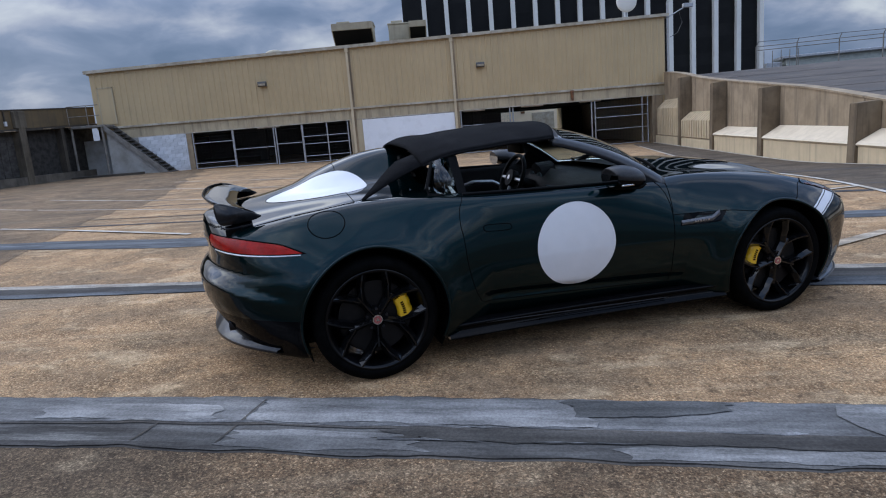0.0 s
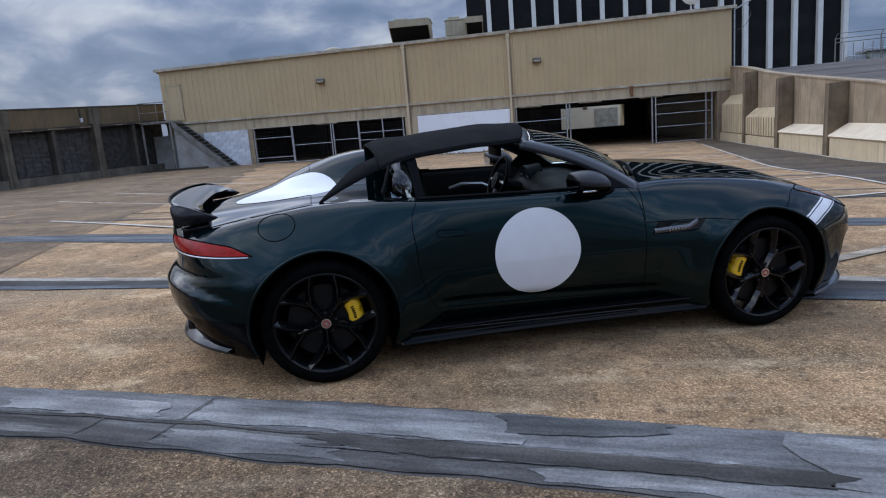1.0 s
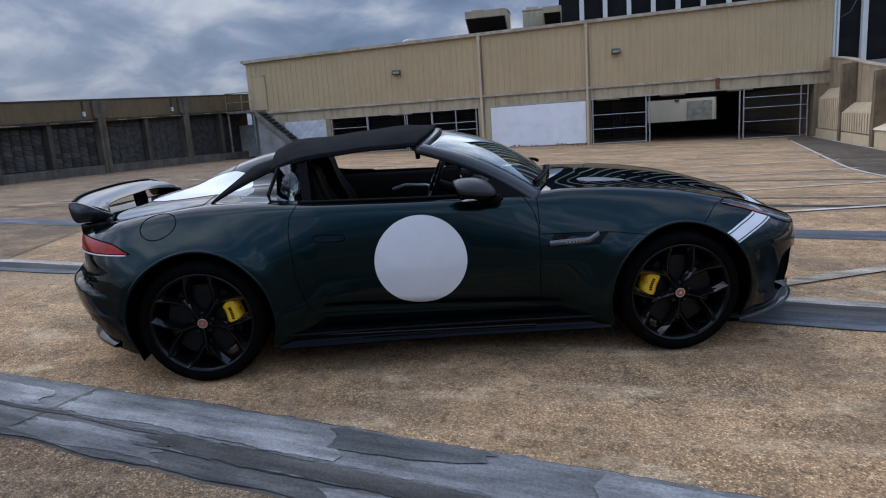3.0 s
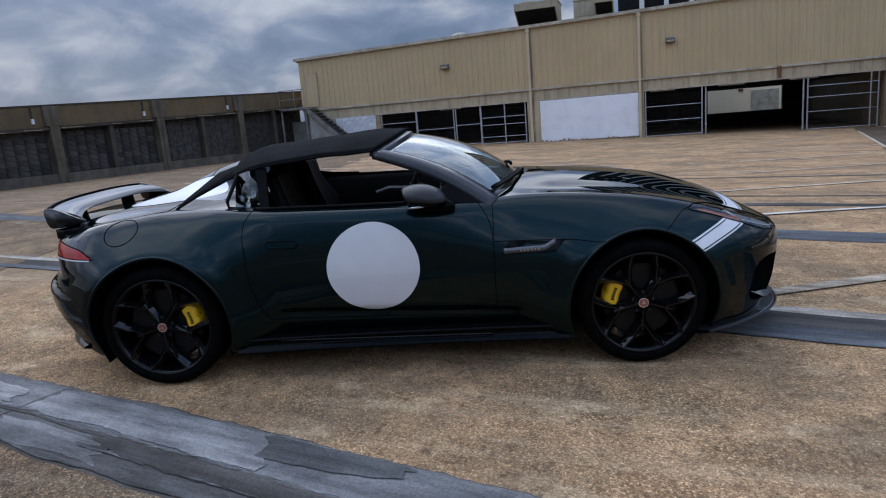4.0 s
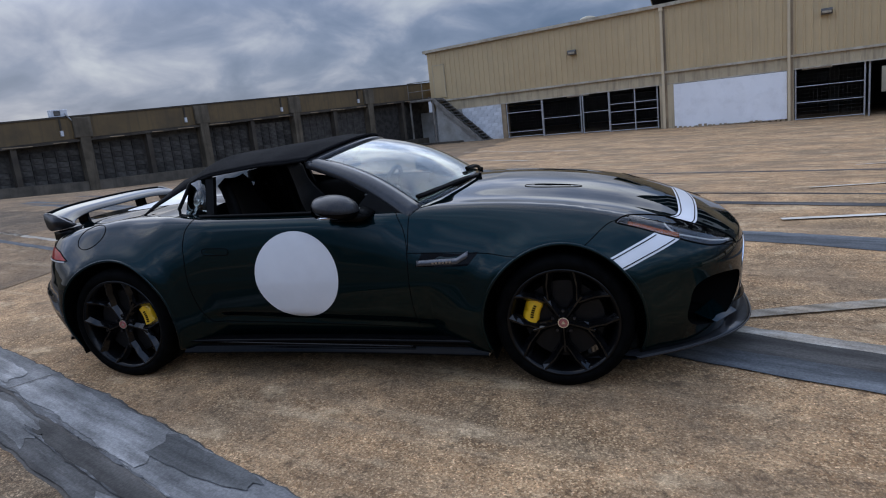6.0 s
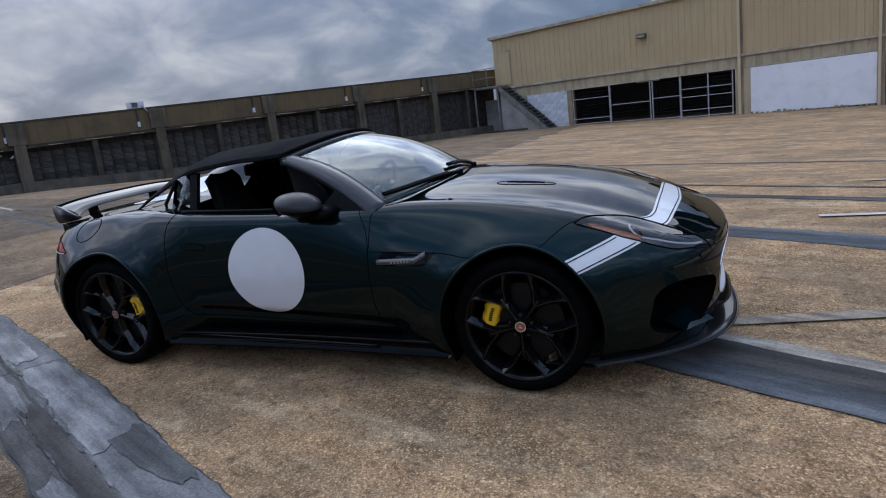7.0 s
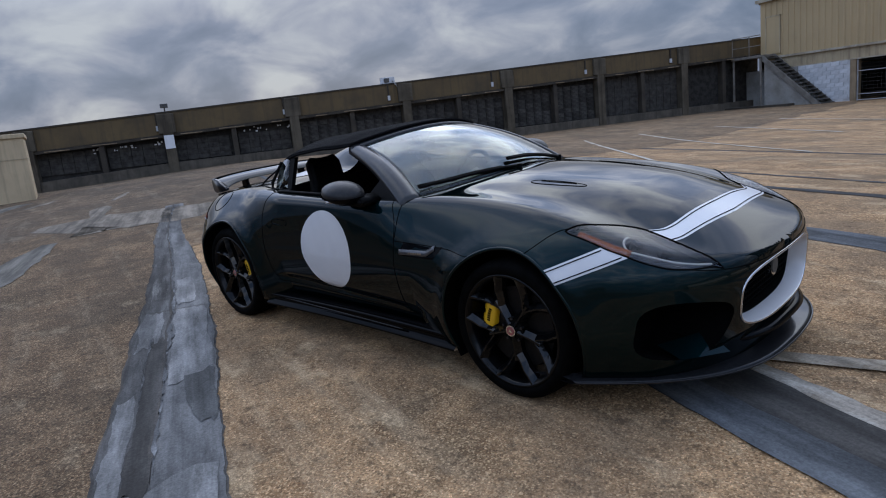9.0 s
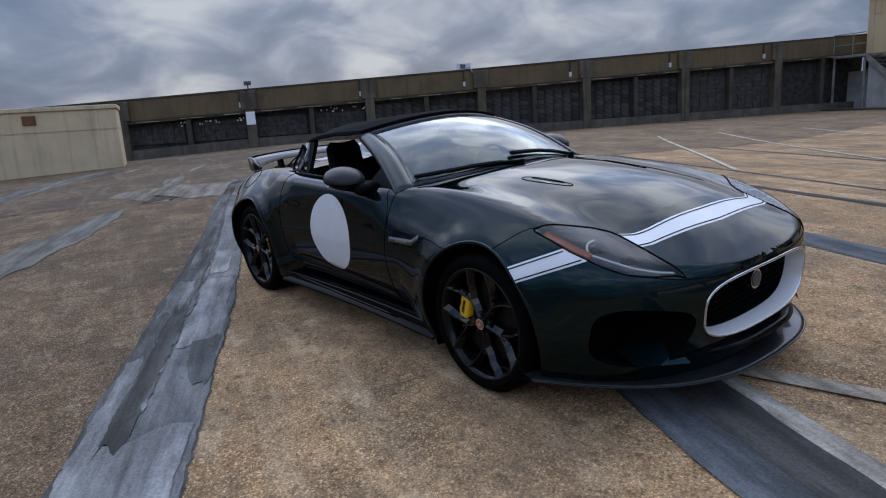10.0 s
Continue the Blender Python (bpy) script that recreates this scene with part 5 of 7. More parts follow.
def body_f(x, y, z):
    """Below nought inside the body, above outside."""
    w = np.abs(y)
    xn, xt = c_nose(z), c_tail(z)
    q = np.clip((x - 2.55) / (xn - 2.55), 0, 1.15)
    r = np.clip((x + 0.05) / (xt + 0.05), 0, 1.15)
    front = np.where(q < 1, np.clip(1 - q**3.1, 1e-6, 1) ** 0.40, -(q - 1) * 4)
    back = np.where(r < 1, np.clip(1 - r**2.7, 1e-6, 1) ** 0.42, -(r - 1) * 4)
    wide = c_w(x) * front * back
    up = np.clip((z - 0.56) / 0.35, 0, 2)
    low = np.clip((0.42 - z) / 0.22, 0, 1.6)
    wide = wide - c_lean(x) * up**2 - 0.045 * low**1.6
    # the shelf of the rear bumper, which falls towards the wheel
    shelf_lo, shelf_hi = 0.545 - 0.17 * (x + 0.83), 0.622 - 0.37 * (x + 0.815)
    step = np.clip((z - shelf_lo) / np.maximum(shelf_hi - shelf_lo, 0.055), 0, 1)
    fade = np.clip((z - shelf_hi) / 0.17, 0, 1)
    wide = wide - 0.048 * np.clip((-0.40 - x) / 0.30, 0, 1) * step**2 * (3 - 2 * step) * (1 - 0.8 * fade**2 * (3 - 2 * fade))
    # the doors tuck in towards the sill
    tuck = np.clip((0.58 - z) / 0.36, 0, 1.2)
    wide = wide - 0.070 * tuck**1.4 * np.clip((x - 0.42) / 0.25, 0, 1) ** 2 * np.clip((2.20 - x) / 0.25, 0, 1) ** 2
    # light catching hollow along the lower door
    wide = wide - (0.024 - 0.012 * np.clip((x - 0.7) / 1.2, 0, 1)) * np.exp(-(((z - sill(x) - 0.030) / 0.026) ** 2)) * np.clip((x - 0.55) / 0.18, 0, 1) * np.clip((2.1 - x) / 0.3, 0, 1)
    # bows over the wheels
    for ax, h in ((RAX, 0.020), (FAX, 0.022)):
        d = np.sqrt((x - ax) ** 2 + (z - WR) ** 2)
        wide = wide + h * np.exp(-(((d - 0.40) / 0.075) ** 2)) * (z > 0.1)
    side = w - wide
    u = np.clip(w / 0.78, 0, 1.3)
    top = c_top(x) - (c_top(x) - c_edge(x)) * u**2.4
    hood = np.clip((x - 1.9) / 0.3, 0, 1) * np.clip((3.5 - x) / 0.35, 0, 1)
    top = top + hood * (0.016 * np.exp(-((w / 0.34) ** 4)) - 0.012 * np.exp(-(((w - 0.53) / 0.11) ** 2)) + 0.010 * np.exp(-(((w - 0.74) / 0.09) ** 2)))
    top = top + c_hump(x) * np.exp(-(np.abs((y - 0.36) / 0.30) ** 3.2)) * (x < 0.9)
    deck = np.clip((0.2 - x) / 0.4, 0, 1) * np.clip((x + 0.9) / 0.25, 0, 1)
    top = top - deck * 0.022 * np.exp(-(((w - 0.56) / 0.13) ** 2)) + deck * 0.006 * np.exp(-(((w - 0.76) / 0.09) ** 2))
    roof = z - top
    f = smax(side, roof, 0.055)
    return smax(f, 0.165 + 0.02 * np.clip((-0.4 - x) / 0.5, 0, 1) - z, 0.03)


def body_grad(p):
    e = 2e-3
    g = np.stack([body_f(*(p + d).T) - body_f(*(p - d).T) for d in np.eye(3) * e], 1)
    return g / np.maximum(np.linalg.norm(g, axis=1, keepdims=True), 1e-9)

# ---- car materials ----


def paint(name, c, flake, rough=0.32, metal=0.35):
    """Metallic car paint: a flaked base under a clear coat."""
    m = surf(name, c, rough=rough, metal=metal, coat=1.0, spec=0.0)
    m.node_tree.nodes["Principled BSDF"].inputs["Specular Tint"].default_value = (*flake, 1)
    N, L = m.node_tree.nodes, m.node_tree.links
    b = N["Principled BSDF"]
    b.inputs["Coat IOR"].default_value = 1.28
    co = N.new("ShaderNodeTexCoord").outputs["Object"]
    v = N.new("ShaderNodeTexVoronoi")
    v.inputs["Scale"].default_value = 900
    L.new(co, v.inputs["Vector"])
    x = N.new("ShaderNodeMixRGB")
    x.inputs[1].default_value, x.inputs[2].default_value = (*c, 1), (*flake, 1)
    s = N.new("ShaderNodeSeparateColor")
    L.new(v.outputs["Color"], s.inputs[0])
    L.new(s.outputs[0], x.inputs[0])
    L.new(x.outputs[0], b.inputs["Base Color"])
    n = N.new("ShaderNodeTexNoise")
    n.inputs["Scale"].default_value = 35
    L.new(co, n.inputs["Vector"])
    bp = N.new("ShaderNodeBump")
    bp.inputs["Strength"].default_value, bp.inputs["Distance"].default_value = 0.004, 0.01
    L.new(n.outputs[0], bp.inputs["Height"])
    L.new(bp.outputs[0], b.inputs["Coat Normal"])
    return m


M_PAINT = paint("racing_green_paint", (0.0010, 0.0066, 0.0076), (0.0024, 0.0165, 0.0185), metal=0.85, rough=0.38)
M_DECAL = surf("white_vinyl", (0.64, 0.63, 0.625), (0.61, 0.60, 0.595), scale=8, rough=0.42, coat=0.3)
M_GLOSSBLACK = surf("gloss_black", (0.0015, 0.0015, 0.0018), (0.003, 0.003, 0.0035), scale=12, rough=0.25, coat=0.45, spec=0.0)
M_CARBON = surf("dark_carbon_trim", (0.008, 0.008, 0.009), (0.015, 0.015, 0.016), scale=60, rough=0.30, coat=0.7, spec=0.1)
M_MIRRORCAP = surf("grey_carbon_mirror_cap", (0.012, 0.012, 0.012), (0.020, 0.019, 0.020), scale=90, rough=0.42, coat=0.14, spec=0.2)
M_RUBBER = surf("tyre_rubber", (0.0012, 0.0012, 0.0012), (0.003, 0.003, 0.003), scale=20, rough=0.75, bump=0.15, bump_scale=120, spec=0.03)
M_PLASTIC = surf("matt_black_plastic", (0.0015, 0.0015, 0.0015), (0.003, 0.003, 0.003), scale=25, rough=0.55, bump=0.05, spec=0.08)
M_RIM = surf("satin_black_alloy", (0.0012, 0.0012, 0.0014), (0.0025, 0.0025, 0.003), scale=15, rough=0.28, coat=0.60, spec=0.05)
M_RIMDARK = surf("satin_black_rim_lip", (0.0012, 0.0012, 0.0014), (0.0025, 0.0025, 0.003), scale=15, rough=0.4, coat=0.3, spec=0.05)
M_DISC = surf("brake_disc_steel", (0.012, 0.011, 0.011), (0.007, 0.007, 0.007), scale=30, rough=0.5, metal=0.7)
M_YELLOW = surf("yellow_caliper_paint", (0.74, 0.42, 0.010), (0.66, 0.37, 0.008), scale=20, rough=0.35, coat=0.4)
M_CHROME = surf("bright_metal", (0.62, 0.62, 0.63), (0.55, 0.55, 0.56), scale=30, rough=0.18, metal=1.0)
M_BADGE = surf("faded_red_enamel", (0.26, 0.075, 0.065), (0.22, 0.06, 0.055), scale=60, rough=0.3, coat=0.4)
M_FABRIC = surf("black_roof_canvas", (0.0055, 0.0055, 0.006), (0.010, 0.010, 0.0105), scale=9, rough=0.92, bump=0.35, bump_scale=420, spec=0.05)
M_LEATHER = surf("black_leather", (0.0012, 0.0012, 0.0012), (0.0028, 0.0028, 0.0028), scale=18, rough=0.5, bump=0.25, bump_scale=160, spec=0.06)
M_FROSTED = surf("satin_bright_trim", (0.44, 0.44, 0.45), (0.38, 0.38, 0.39), scale=30, rough=0.35, metal=0.8)
# near-black for panel gaps, and for shade in ducts, bores and wheels
M_GAP = surf("gap_and_recess_shade_black", (0.0015, 0.0015, 0.0015), rough=0.9, spec=0.05)
M_TAIL = surf("red_lamp_lens", (0.30, 0.010, 0.007), (0.20, 0.007, 0.005), scale=14, rough=0.2, coat=0.12, spec=0.08)
M_AMBER = surf("amber_reflector", (0.30, 0.085, 0.025), (0.22, 0.06, 0.02), scale=20, rough=0.2, coat=0.6)
M_LAMPIN = surf("lamp_bucket", (0.040, 0.040, 0.044), (0.020, 0.020, 0.024), scale=12, rough=0.3, metal=0.7)
M_FRAME = surf("grey_satin_screen_frame", (0.014, 0.0145, 0.016), (0.021, 0.0215, 0.024), scale=40, rough=0.32, coat=0.30, spec=0.25)
M_BLADE = surf("grey_satin_vent_blade", (0.11, 0.11, 0.115), (0.08, 0.08, 0.085), scale=40, rough=0.35, metal=0.6)
for _m in (M_GLOSSBLACK, M_CARBON, M_TAIL):
    _m.node_tree.nodes["Principled BSDF"].inputs["Coat IOR"].default_value = 1.28
M_GLASS = glass("windscreen_glass", (0.60, 0.70, 0.68))
M_GLASS.node_tree.nodes["Principled BSDF"].inputs["IOR"].default_value = 1.48
M_TINT = glass("smoked_glass", (0.10, 0.12, 0.12))
M_LENS = thin_glass("headlamp_lens")
M_INTMIRROR = surf("mirror_glass", (0.75, 0.77, 0.80), rough=0.03, metal=1.0)
M_SCREEN = surf("dark_screen", (0.03, 0.04, 0.045), (0.02, 0.03, 0.03), scale=5, rough=0.12)

# the car's pose on the sloping deck
_n = Vector((0.0245, -0.0347, 1)).normalized()
_f = Vector((math.cos(radians(14.67)), math.sin(radians(14.67)), 0))
_f = (_f - _n * _f.dot(_n)).normalized()
_l = _n.cross(_f)
CAR = Matrix(((_f.x, _l.x, _n.x, -0.790), (_f.y, _l.y, _n.y, 4.818), (_f.z, _l.z, _n.z, 0.0470), (0, 0, 0, 1)))
car = thing("sports_car", CAR, "dark green two-seat sports car with white roundels, black canvas roof", "car")


# ---- body skin ----
def body_grid():
    nth = 264
    th = np.linspace(0, 2 * np.pi, nth, endpoint=False)
    rows = []
    for a in np.linspace(90, 1.5, 46):
        rows.append((-0.50, -math.sin(radians(a)), math.cos(radians(a))))
    for x in np.linspace(-0.50, 3.05, 196):
        rows.append((x, 0.0, 1.0))
    for a in np.linspace(1.5, 90, 56):
        rows.append((3.05, math.sin(radians(a)), math.cos(radians(a))))
    rows = np.array(rows)
    sx, ax, rad = (np.repeat(rows[:, k][:, None], nth, 1) for k in range(3))
    t2 = np.repeat(th[None], len(rows), 0)
    o = np.stack([sx, 0 * sx, 0 * sx + 0.48], -1).reshape(-1, 3)
    d = np.stack([ax, rad * np.sin(t2), rad * np.cos(t2)], -1).reshape(-1, 3)
    lo = np.zeros(len(o))
    hi = np.full(len(o), 1.6)
    found = np.zeros(len(o), bool)
    for s in np.linspace(0.02, 1.6, 50):
        out = body_f(*(o + d * s).T) > 0
        newly = out & ~found
        hi[newly] = s
        lo[newly] = s - 0.0323
        found |= out
    for _ in range(26):
        mid = (lo + hi) / 2
        out = body_f(*(o + d * mid[:, None]).T) > 0
        hi = np.where(out, mid, hi)
        lo = np.where(out, lo, mid)
    return (o + d * hi[:, None]).reshape(len(rows), nth, 3)


def build_skin():
    P = body_grid()
    n, m, _ = P.shape
    bm = bmesh.new()
    tail_tip = bm.verts.new(P[0].mean(0))
    nose_tip = bm.verts.new(P[-1].mean(0))
    vs = [[bm.verts.new(p) for p in row] for row in P[1:-1]]
    for a, b in zip(vs, vs[1:]):
        for k in range(m):
            bm.faces.new((a[k], b[k], b[(k + 1) % m], a[(k + 1) % m]))
    for k in range(m):
        bm.faces.new((vs[0][(k + 1) % m], tail_tip, vs[0][k]))
        bm.faces.new((vs[-1][k], nose_tip, vs[-1][(k + 1) % m]))
    return bm


def cut(bm, g, x0=-9, x1=9, w0=-1, w1=9, z0=-9, z1=9, side=0, signed=False):
    """Scores the skin along g(x, w, z) = 0 inside a box, so that panels part on clean lines."""
    me = bpy.data.meshes.new("scratch")
    bm.to_mesh(me)
    co = np.empty(len(me.vertices) * 3, np.float32)
    me.vertices.foreach_get("co", co)
    co = co.reshape(-1, 3).astype(float)
    ei = np.empty(len(me.edges) * 2, np.int32)
    me.edges.foreach_get("vertices", ei)
    ei = ei.reshape(-1, 2)
    bpy.data.meshes.remove(me)
    bm.verts.ensure_lookup_table()
    bm.edges.ensure_lookup_table()
    w = np.abs(co[:, 1])
    val = g(co[:, 0], co[:, 1] if signed else w, co[:, 2])
    ins = (co[:, 0] > x0) & (co[:, 0] < x1) & (w > w0) & (w < w1) & (co[:, 2] > z0) & (co[:, 2] < z1)
    if side:
        ins &= co[:, 1] * side > 0
    hot = np.nonzero(ins[ei[:, 0]] & ins[ei[:, 1]] & (val[ei[:, 0]] * val[ei[:, 1]] < 0))[0]
    fresh = set()
    todo = [(bm.edges[i], bm.verts[ei[i, 0]], val[ei[i, 0]], val[ei[i, 1]]) for i in hot]
    for e, v0, a, b in todo:
        _, v = bmesh.utils.edge_split(e, v0, min(max(a / (a - b), 0.02), 0.98))
        fresh.add(v)
    done = set()
    for v in fresh:
        for f in list(v.link_faces):
            if f in done or not f.is_valid:
                continue
            done.add(f)
            two = [q for q in f.verts if q in fresh]
            if len(two) == 2:
                try:
                    bmesh.utils.face_split(f, two[0], two[1])
                except ValueError:
                    pass


d_front = spline([(0.25, 1.862), (0.3, 1.857), (0.49, 1.844), (0.65, 1.845), (0.755, 1.841), (0.83, 1.824), (0.91, 1.776), (0.96, 1.735)])
d_rear = spline([(0.25, 0.68), (0.3, 0.645), (0.36, 0.600), (0.45, 0.556), (0.6, 0.520), (0.74, 0.508), (0.80, 0.50), (0.872, 0.507), (0.93, 0.538), (0.97, 0.56)])
h_in = spline([(2.884, 0.785), (2.93, 0.730), (2.978, 0.682), (3.067, 0.585), (3.145, 0.548), (3.26, 0.545), (3.367, 0.545), (3.436, 0.535), (3.465, 0.52)])
h_out = spline([(2.884, 0.785), (2.911, 0.793), (3.072, 0.797), (3.2, 0.773), (3.303, 0.726), (3.381, 0.651), (3.444, 0.552), (3.465, 0.52)])
s_up = spline([(0.0, 3.214), (0.16, 3.212), (0.39, 3.205), (0.474, 3.190), (0.56, 3.135)])
s_lo = spline([(0.0, 3.325), (0.12, 3.320), (0.47, 3.288), (0.56, 3.262)])
clam = spline([(1.7, 0.722), (1.9, 0.716), (2.25, 0.708), (2.42, 0.692), (2.70, 0.714), (2.886, 0.818), (3.46, 0.625), (3.56, 0.605), (3.7, 0.60)])
t_up = spline([(-1.0, 0.808), (-0.70, 0.806), (-0.47, 0.787), (-0.34, 0.740), (-0.2, 0.70)])
t_lo = spline([(-1.0, 0.742), (-0.75, 0.731), (-0.5, 0.735), (-0.34, 0.738), (-0.2, 0.74)])


def g_cock(x, w, z):
    return np.abs((x - 1.165) / 0.705) ** 6 + (w / 0.742) ** 6 - 1


def g_cowl(x, w, z):
    return x - (2.035 - 0.20 * np.clip(w / 0.78, 0, 1.1) ** 2)


def g_grille(x, w, z):
    return (w / 0.449) ** 3.4 + (np.abs(z - 0.456) / 0.139) ** 3.4 - 1


def g_mouth(x, w, z):
    return (w / 0.441) ** 3.4 + (np.abs(z - 0.456) / 0.131) ** 3.4 - 1


def g_duct(x, w, z):
    return np.abs((w - 0.665 + 0.035 * (z - 0.385) / 0.135) / (0.165 + 0.030 * np.clip((z - 0.385) / 0.135, -1, 1))) ** 3.2 + np.abs((z - 0.385 - 0.18 * (w - 0.665)) / 0.132) ** 3.2 - 1


def g_round(x, w, z):
    return np.hypot(x - 1.196, (z - 0.612) * 1.02) - 0.2505


skin = build_skin()
for ax in (RAX, FAX):
    cut(skin, lambda x, w, z, ax=ax: np.hypot(x - ax, z - WR) - ARCH, ax - 0.5, ax + 0.5, 0.5, 9, 0, 0.95)
cut(skin, g_cock, 0.3, 2.0, -1, 0.9, 0.86, 2)
cut(skin, g_cowl, 1.7, 2.2, -1, 0.80, 0.86, 2)
cut(skin, lambda x, w, z: x - d_front(z), 1.6, 2.0, 0.6, 9, 0.26, 0.97)
cut(skin, lambda x, w, z: x - d_rear(z), 0.4, 0.9, 0.6, 9, 0.26, 0.97)
cut(skin, lambda x, w, z: z - sill(x), 0.5, 1.95, 0.6, 9, 0.2, 0.45)
cut(skin, g_round, 0.9, 1.5, 0.7, 9, 0.3, 0.9)
cut(skin, lambda x, w, z: np.sqrt((x + 0.208) ** 2 + (w - 0.784) ** 2 + (z - 0.872) ** 2) - 0.097, -0.4, 0.0, 0.6, 9, 0.7, 1.0, -1)
cut(skin, lambda x, w, z: w - h_in(x), 2.86, 3.48, 0.4, 0.9, 0.58, 0.9)
cut(skin, lambda x, w, z: w - h_out(x), 2.86, 3.48, 0.4, 0.9, 0.58, 0.9)
cut(skin, lambda x, w, z: x - s_up(w), 3.0, 3.4, -1, 0.62, 0.6, 0.9)
cut(skin, lambda x, w, z: x - s_lo(w), 3.0, 3.45, -1, 0.62, 0.6, 0.9)
cut(skin, lambda x, w, z: z - (0.682 + 0.405 * (x - 2.883)), 2.75, 3.15, 0.7, 1, 0.55, 0.82)
cut(skin, lambda x, w, z: z - (0.629 + 0.390 * (x - 2.958)), 2.80, 3.25, 0.7, 1, 0.55, 0.80)
cut(skin, lambda x, w, z: z - clam(x), 1.8, 3.7, -1, 9, 0.5, 0.9)
cut(skin, g_grille, 3.35, 9, -1, 0.6, 0.25, 0.65)
cut(skin, g_mouth, 3.35, 9, -1, 0.6, 0.25, 0.65)
cut(skin, g_duct, 3.0, 9, 0.4, 0.95, 0.17, 0.6)
cut(skin, lambda x, w, z: z - t_up(x), -1.1, -0.3, 0.3, 1, 0.6, 0.87)
cut(skin, lambda x, w, z: z - t_lo(x), -1.1, -0.3, 0.3, 1, 0.6, 0.87)
cut(skin, lambda x, w, z: w - 0.34, -1.1, -0.8, 0.2, 0.5, 0.7, 0.84)
cut(skin, lambda x, w, z: x + 0.02, -0.1, 0.1, -1, 0.62, 0.9, 2)
cut(skin, lambda x, w, z: w - 0.60, -1.0, 0.05, 0.5, 0.7, 0.83, 2)
cut(skin, lambda x, w, z: z - 0.40, -1.1, -0.35, -1, 2, 0.3, 0.5)
cut(skin, lambda x, w, z: np.hypot((x + 0.17) / 0.315, (w + 0.06) / 0.235) - 1, -0.6, 0.2, -1, 0.5, 0.9, 2, 0, True)

skin.normal_update()
skin.faces.ensure_lookup_table()
FC = np.array([f.calc_center_median() for f in skin.faces])
fx, fs, fz = FC[:, 0], FC[:, 1], FC[:, 2]
fw = np.abs(fs)
kind_of = np.full(len(FC), "body_shell", dtype=object)


def assign(name, mask):
    kind_of[mask] = name


is_side = np.where(fs < 0, "right", "left")
assign("rear_bumper", (fz < 0.40) & (fx < -0.36))
assign("boot_lid", (fx < -0.02) & (fw < 0.60) & (fz > 0.845) & (fx > -0.93))
assign("front_bumper", (fx > 2.7) & (fz < clam(fx)))
assign("hood", (fx > 1.845) & (fz > clam(fx)))
assign("front_fender", (fx > d_front(fz)) & (fx < 2.5) & (fz < clam(fx)) & (fw > 0.6))
assign("cowl_panel", (g_cowl(fx, fw, fz) < 0) & (fx > 1.5) & (fz > 0.86) & (fw < 0.765))
assign("door", (fx > d_rear(fz)) & (fx < d_front(fz)) & (fz > sill(fx)) & (fw > 0.6) & (fx > 0.4) & (fx < 1.95))
assign("door_roundel", (g_round(fx, fw, fz) < 0) & (fw > 0.7))
assign("fuel_cap", (np.sqrt((fx + 0.208) ** 2 + (fs + 0.784) ** 2 + (fz - 0.872) ** 2) < 0.097))
hood_stripe = (fx > s_up(fw)) & (fx < s_lo(fw)) & (fz > 0.6) & (fw < 0.6)
assign("nose_stripe", hood_stripe)
lamp = (fw > h_in(fx)) & (fw < h_out(fx)) & (fx > 2.884) & (fx < 3.465) & (fz > 0.58)
fen = (fz < 0.682 + 0.405 * (fx - 2.883)) & (fz > 0.629 + 0.390 * (fx - 2.958)) & (fx > 2.78) & (fx < 3.22) & (fw > 0.72)
assign("fender_stripe", fen)
assign("headlight_lens", lamp)
assign("grille_surround", (g_grille(fx, fw, fz) < 0) & (fx > 3.3))
assign("taillight_lens", (fz < t_up(fx)) & (fz > t_lo(fx)) & (fx < -0.335) & (fw > 0.34))
assign("deck_roundel", (np.hypot((fx + 0.17) / 0.315, (fs + 0.06) / 0.235) < 1) & (fz > 0.9) & (fx < 0.2))
gone = ((np.hypot(fx - RAX, fz - WR) < ARCH) | (np.hypot(fx - FAX, fz - WR) < ARCH)) & (fw > 0.55) & (fz < 0.9)
gone |= (g_cock(fx, fw, fz) < 0) & (fz > 0.86)
gone |= (g_mouth(fx, fw, fz) < 0) & (fx > 3.3)
gone |= (g_duct(fx, fw, fz) < 0) & (fx > 3.0) & (fz < 0.6)
assign("gone", gone)

panels = {}
for i, f in enumerate(skin.faces):
    k = kind_of[i]
    if k == "gone":
        continue
    if k in ("door", "door_roundel", "front_fender", "fender_stripe", "headlight_lens", "taillight_lens"):
        k = k + "/" + is_side[i]
    panels.setdefault(k, []).append(f)


def panel(key, mat, parent, label="", name=None, shift=0.0):
    """Lifts one panel out of the skin; its shading follows the true curvature."""
    fs_ = panels[key]
    ids, co, faces = {}, [], []
    for f in fs_:
        row = []
        for v in f.verts:
            if v not in ids:
                ids[v] = len(co)
                co.append(tuple(v.co))
            row.append(ids[v])
        faces.append(row)
    co = np.array(co)
    nm = body_grad(co)
    if shift:
        co = co + nm * shift
    me = bpy.data.meshes.new(name or key)
    me.from_pydata(co.tolist(), [], faces)
    me.materials.append(mat)
    me.shade_smooth()
    me.normals_split_custom_set_from_vertices(nm.tolist())
    ob = new(name or key.split("/")[0], me)
    ob.parent = parent
    if label:
        tagged(ob, label)
    return ob


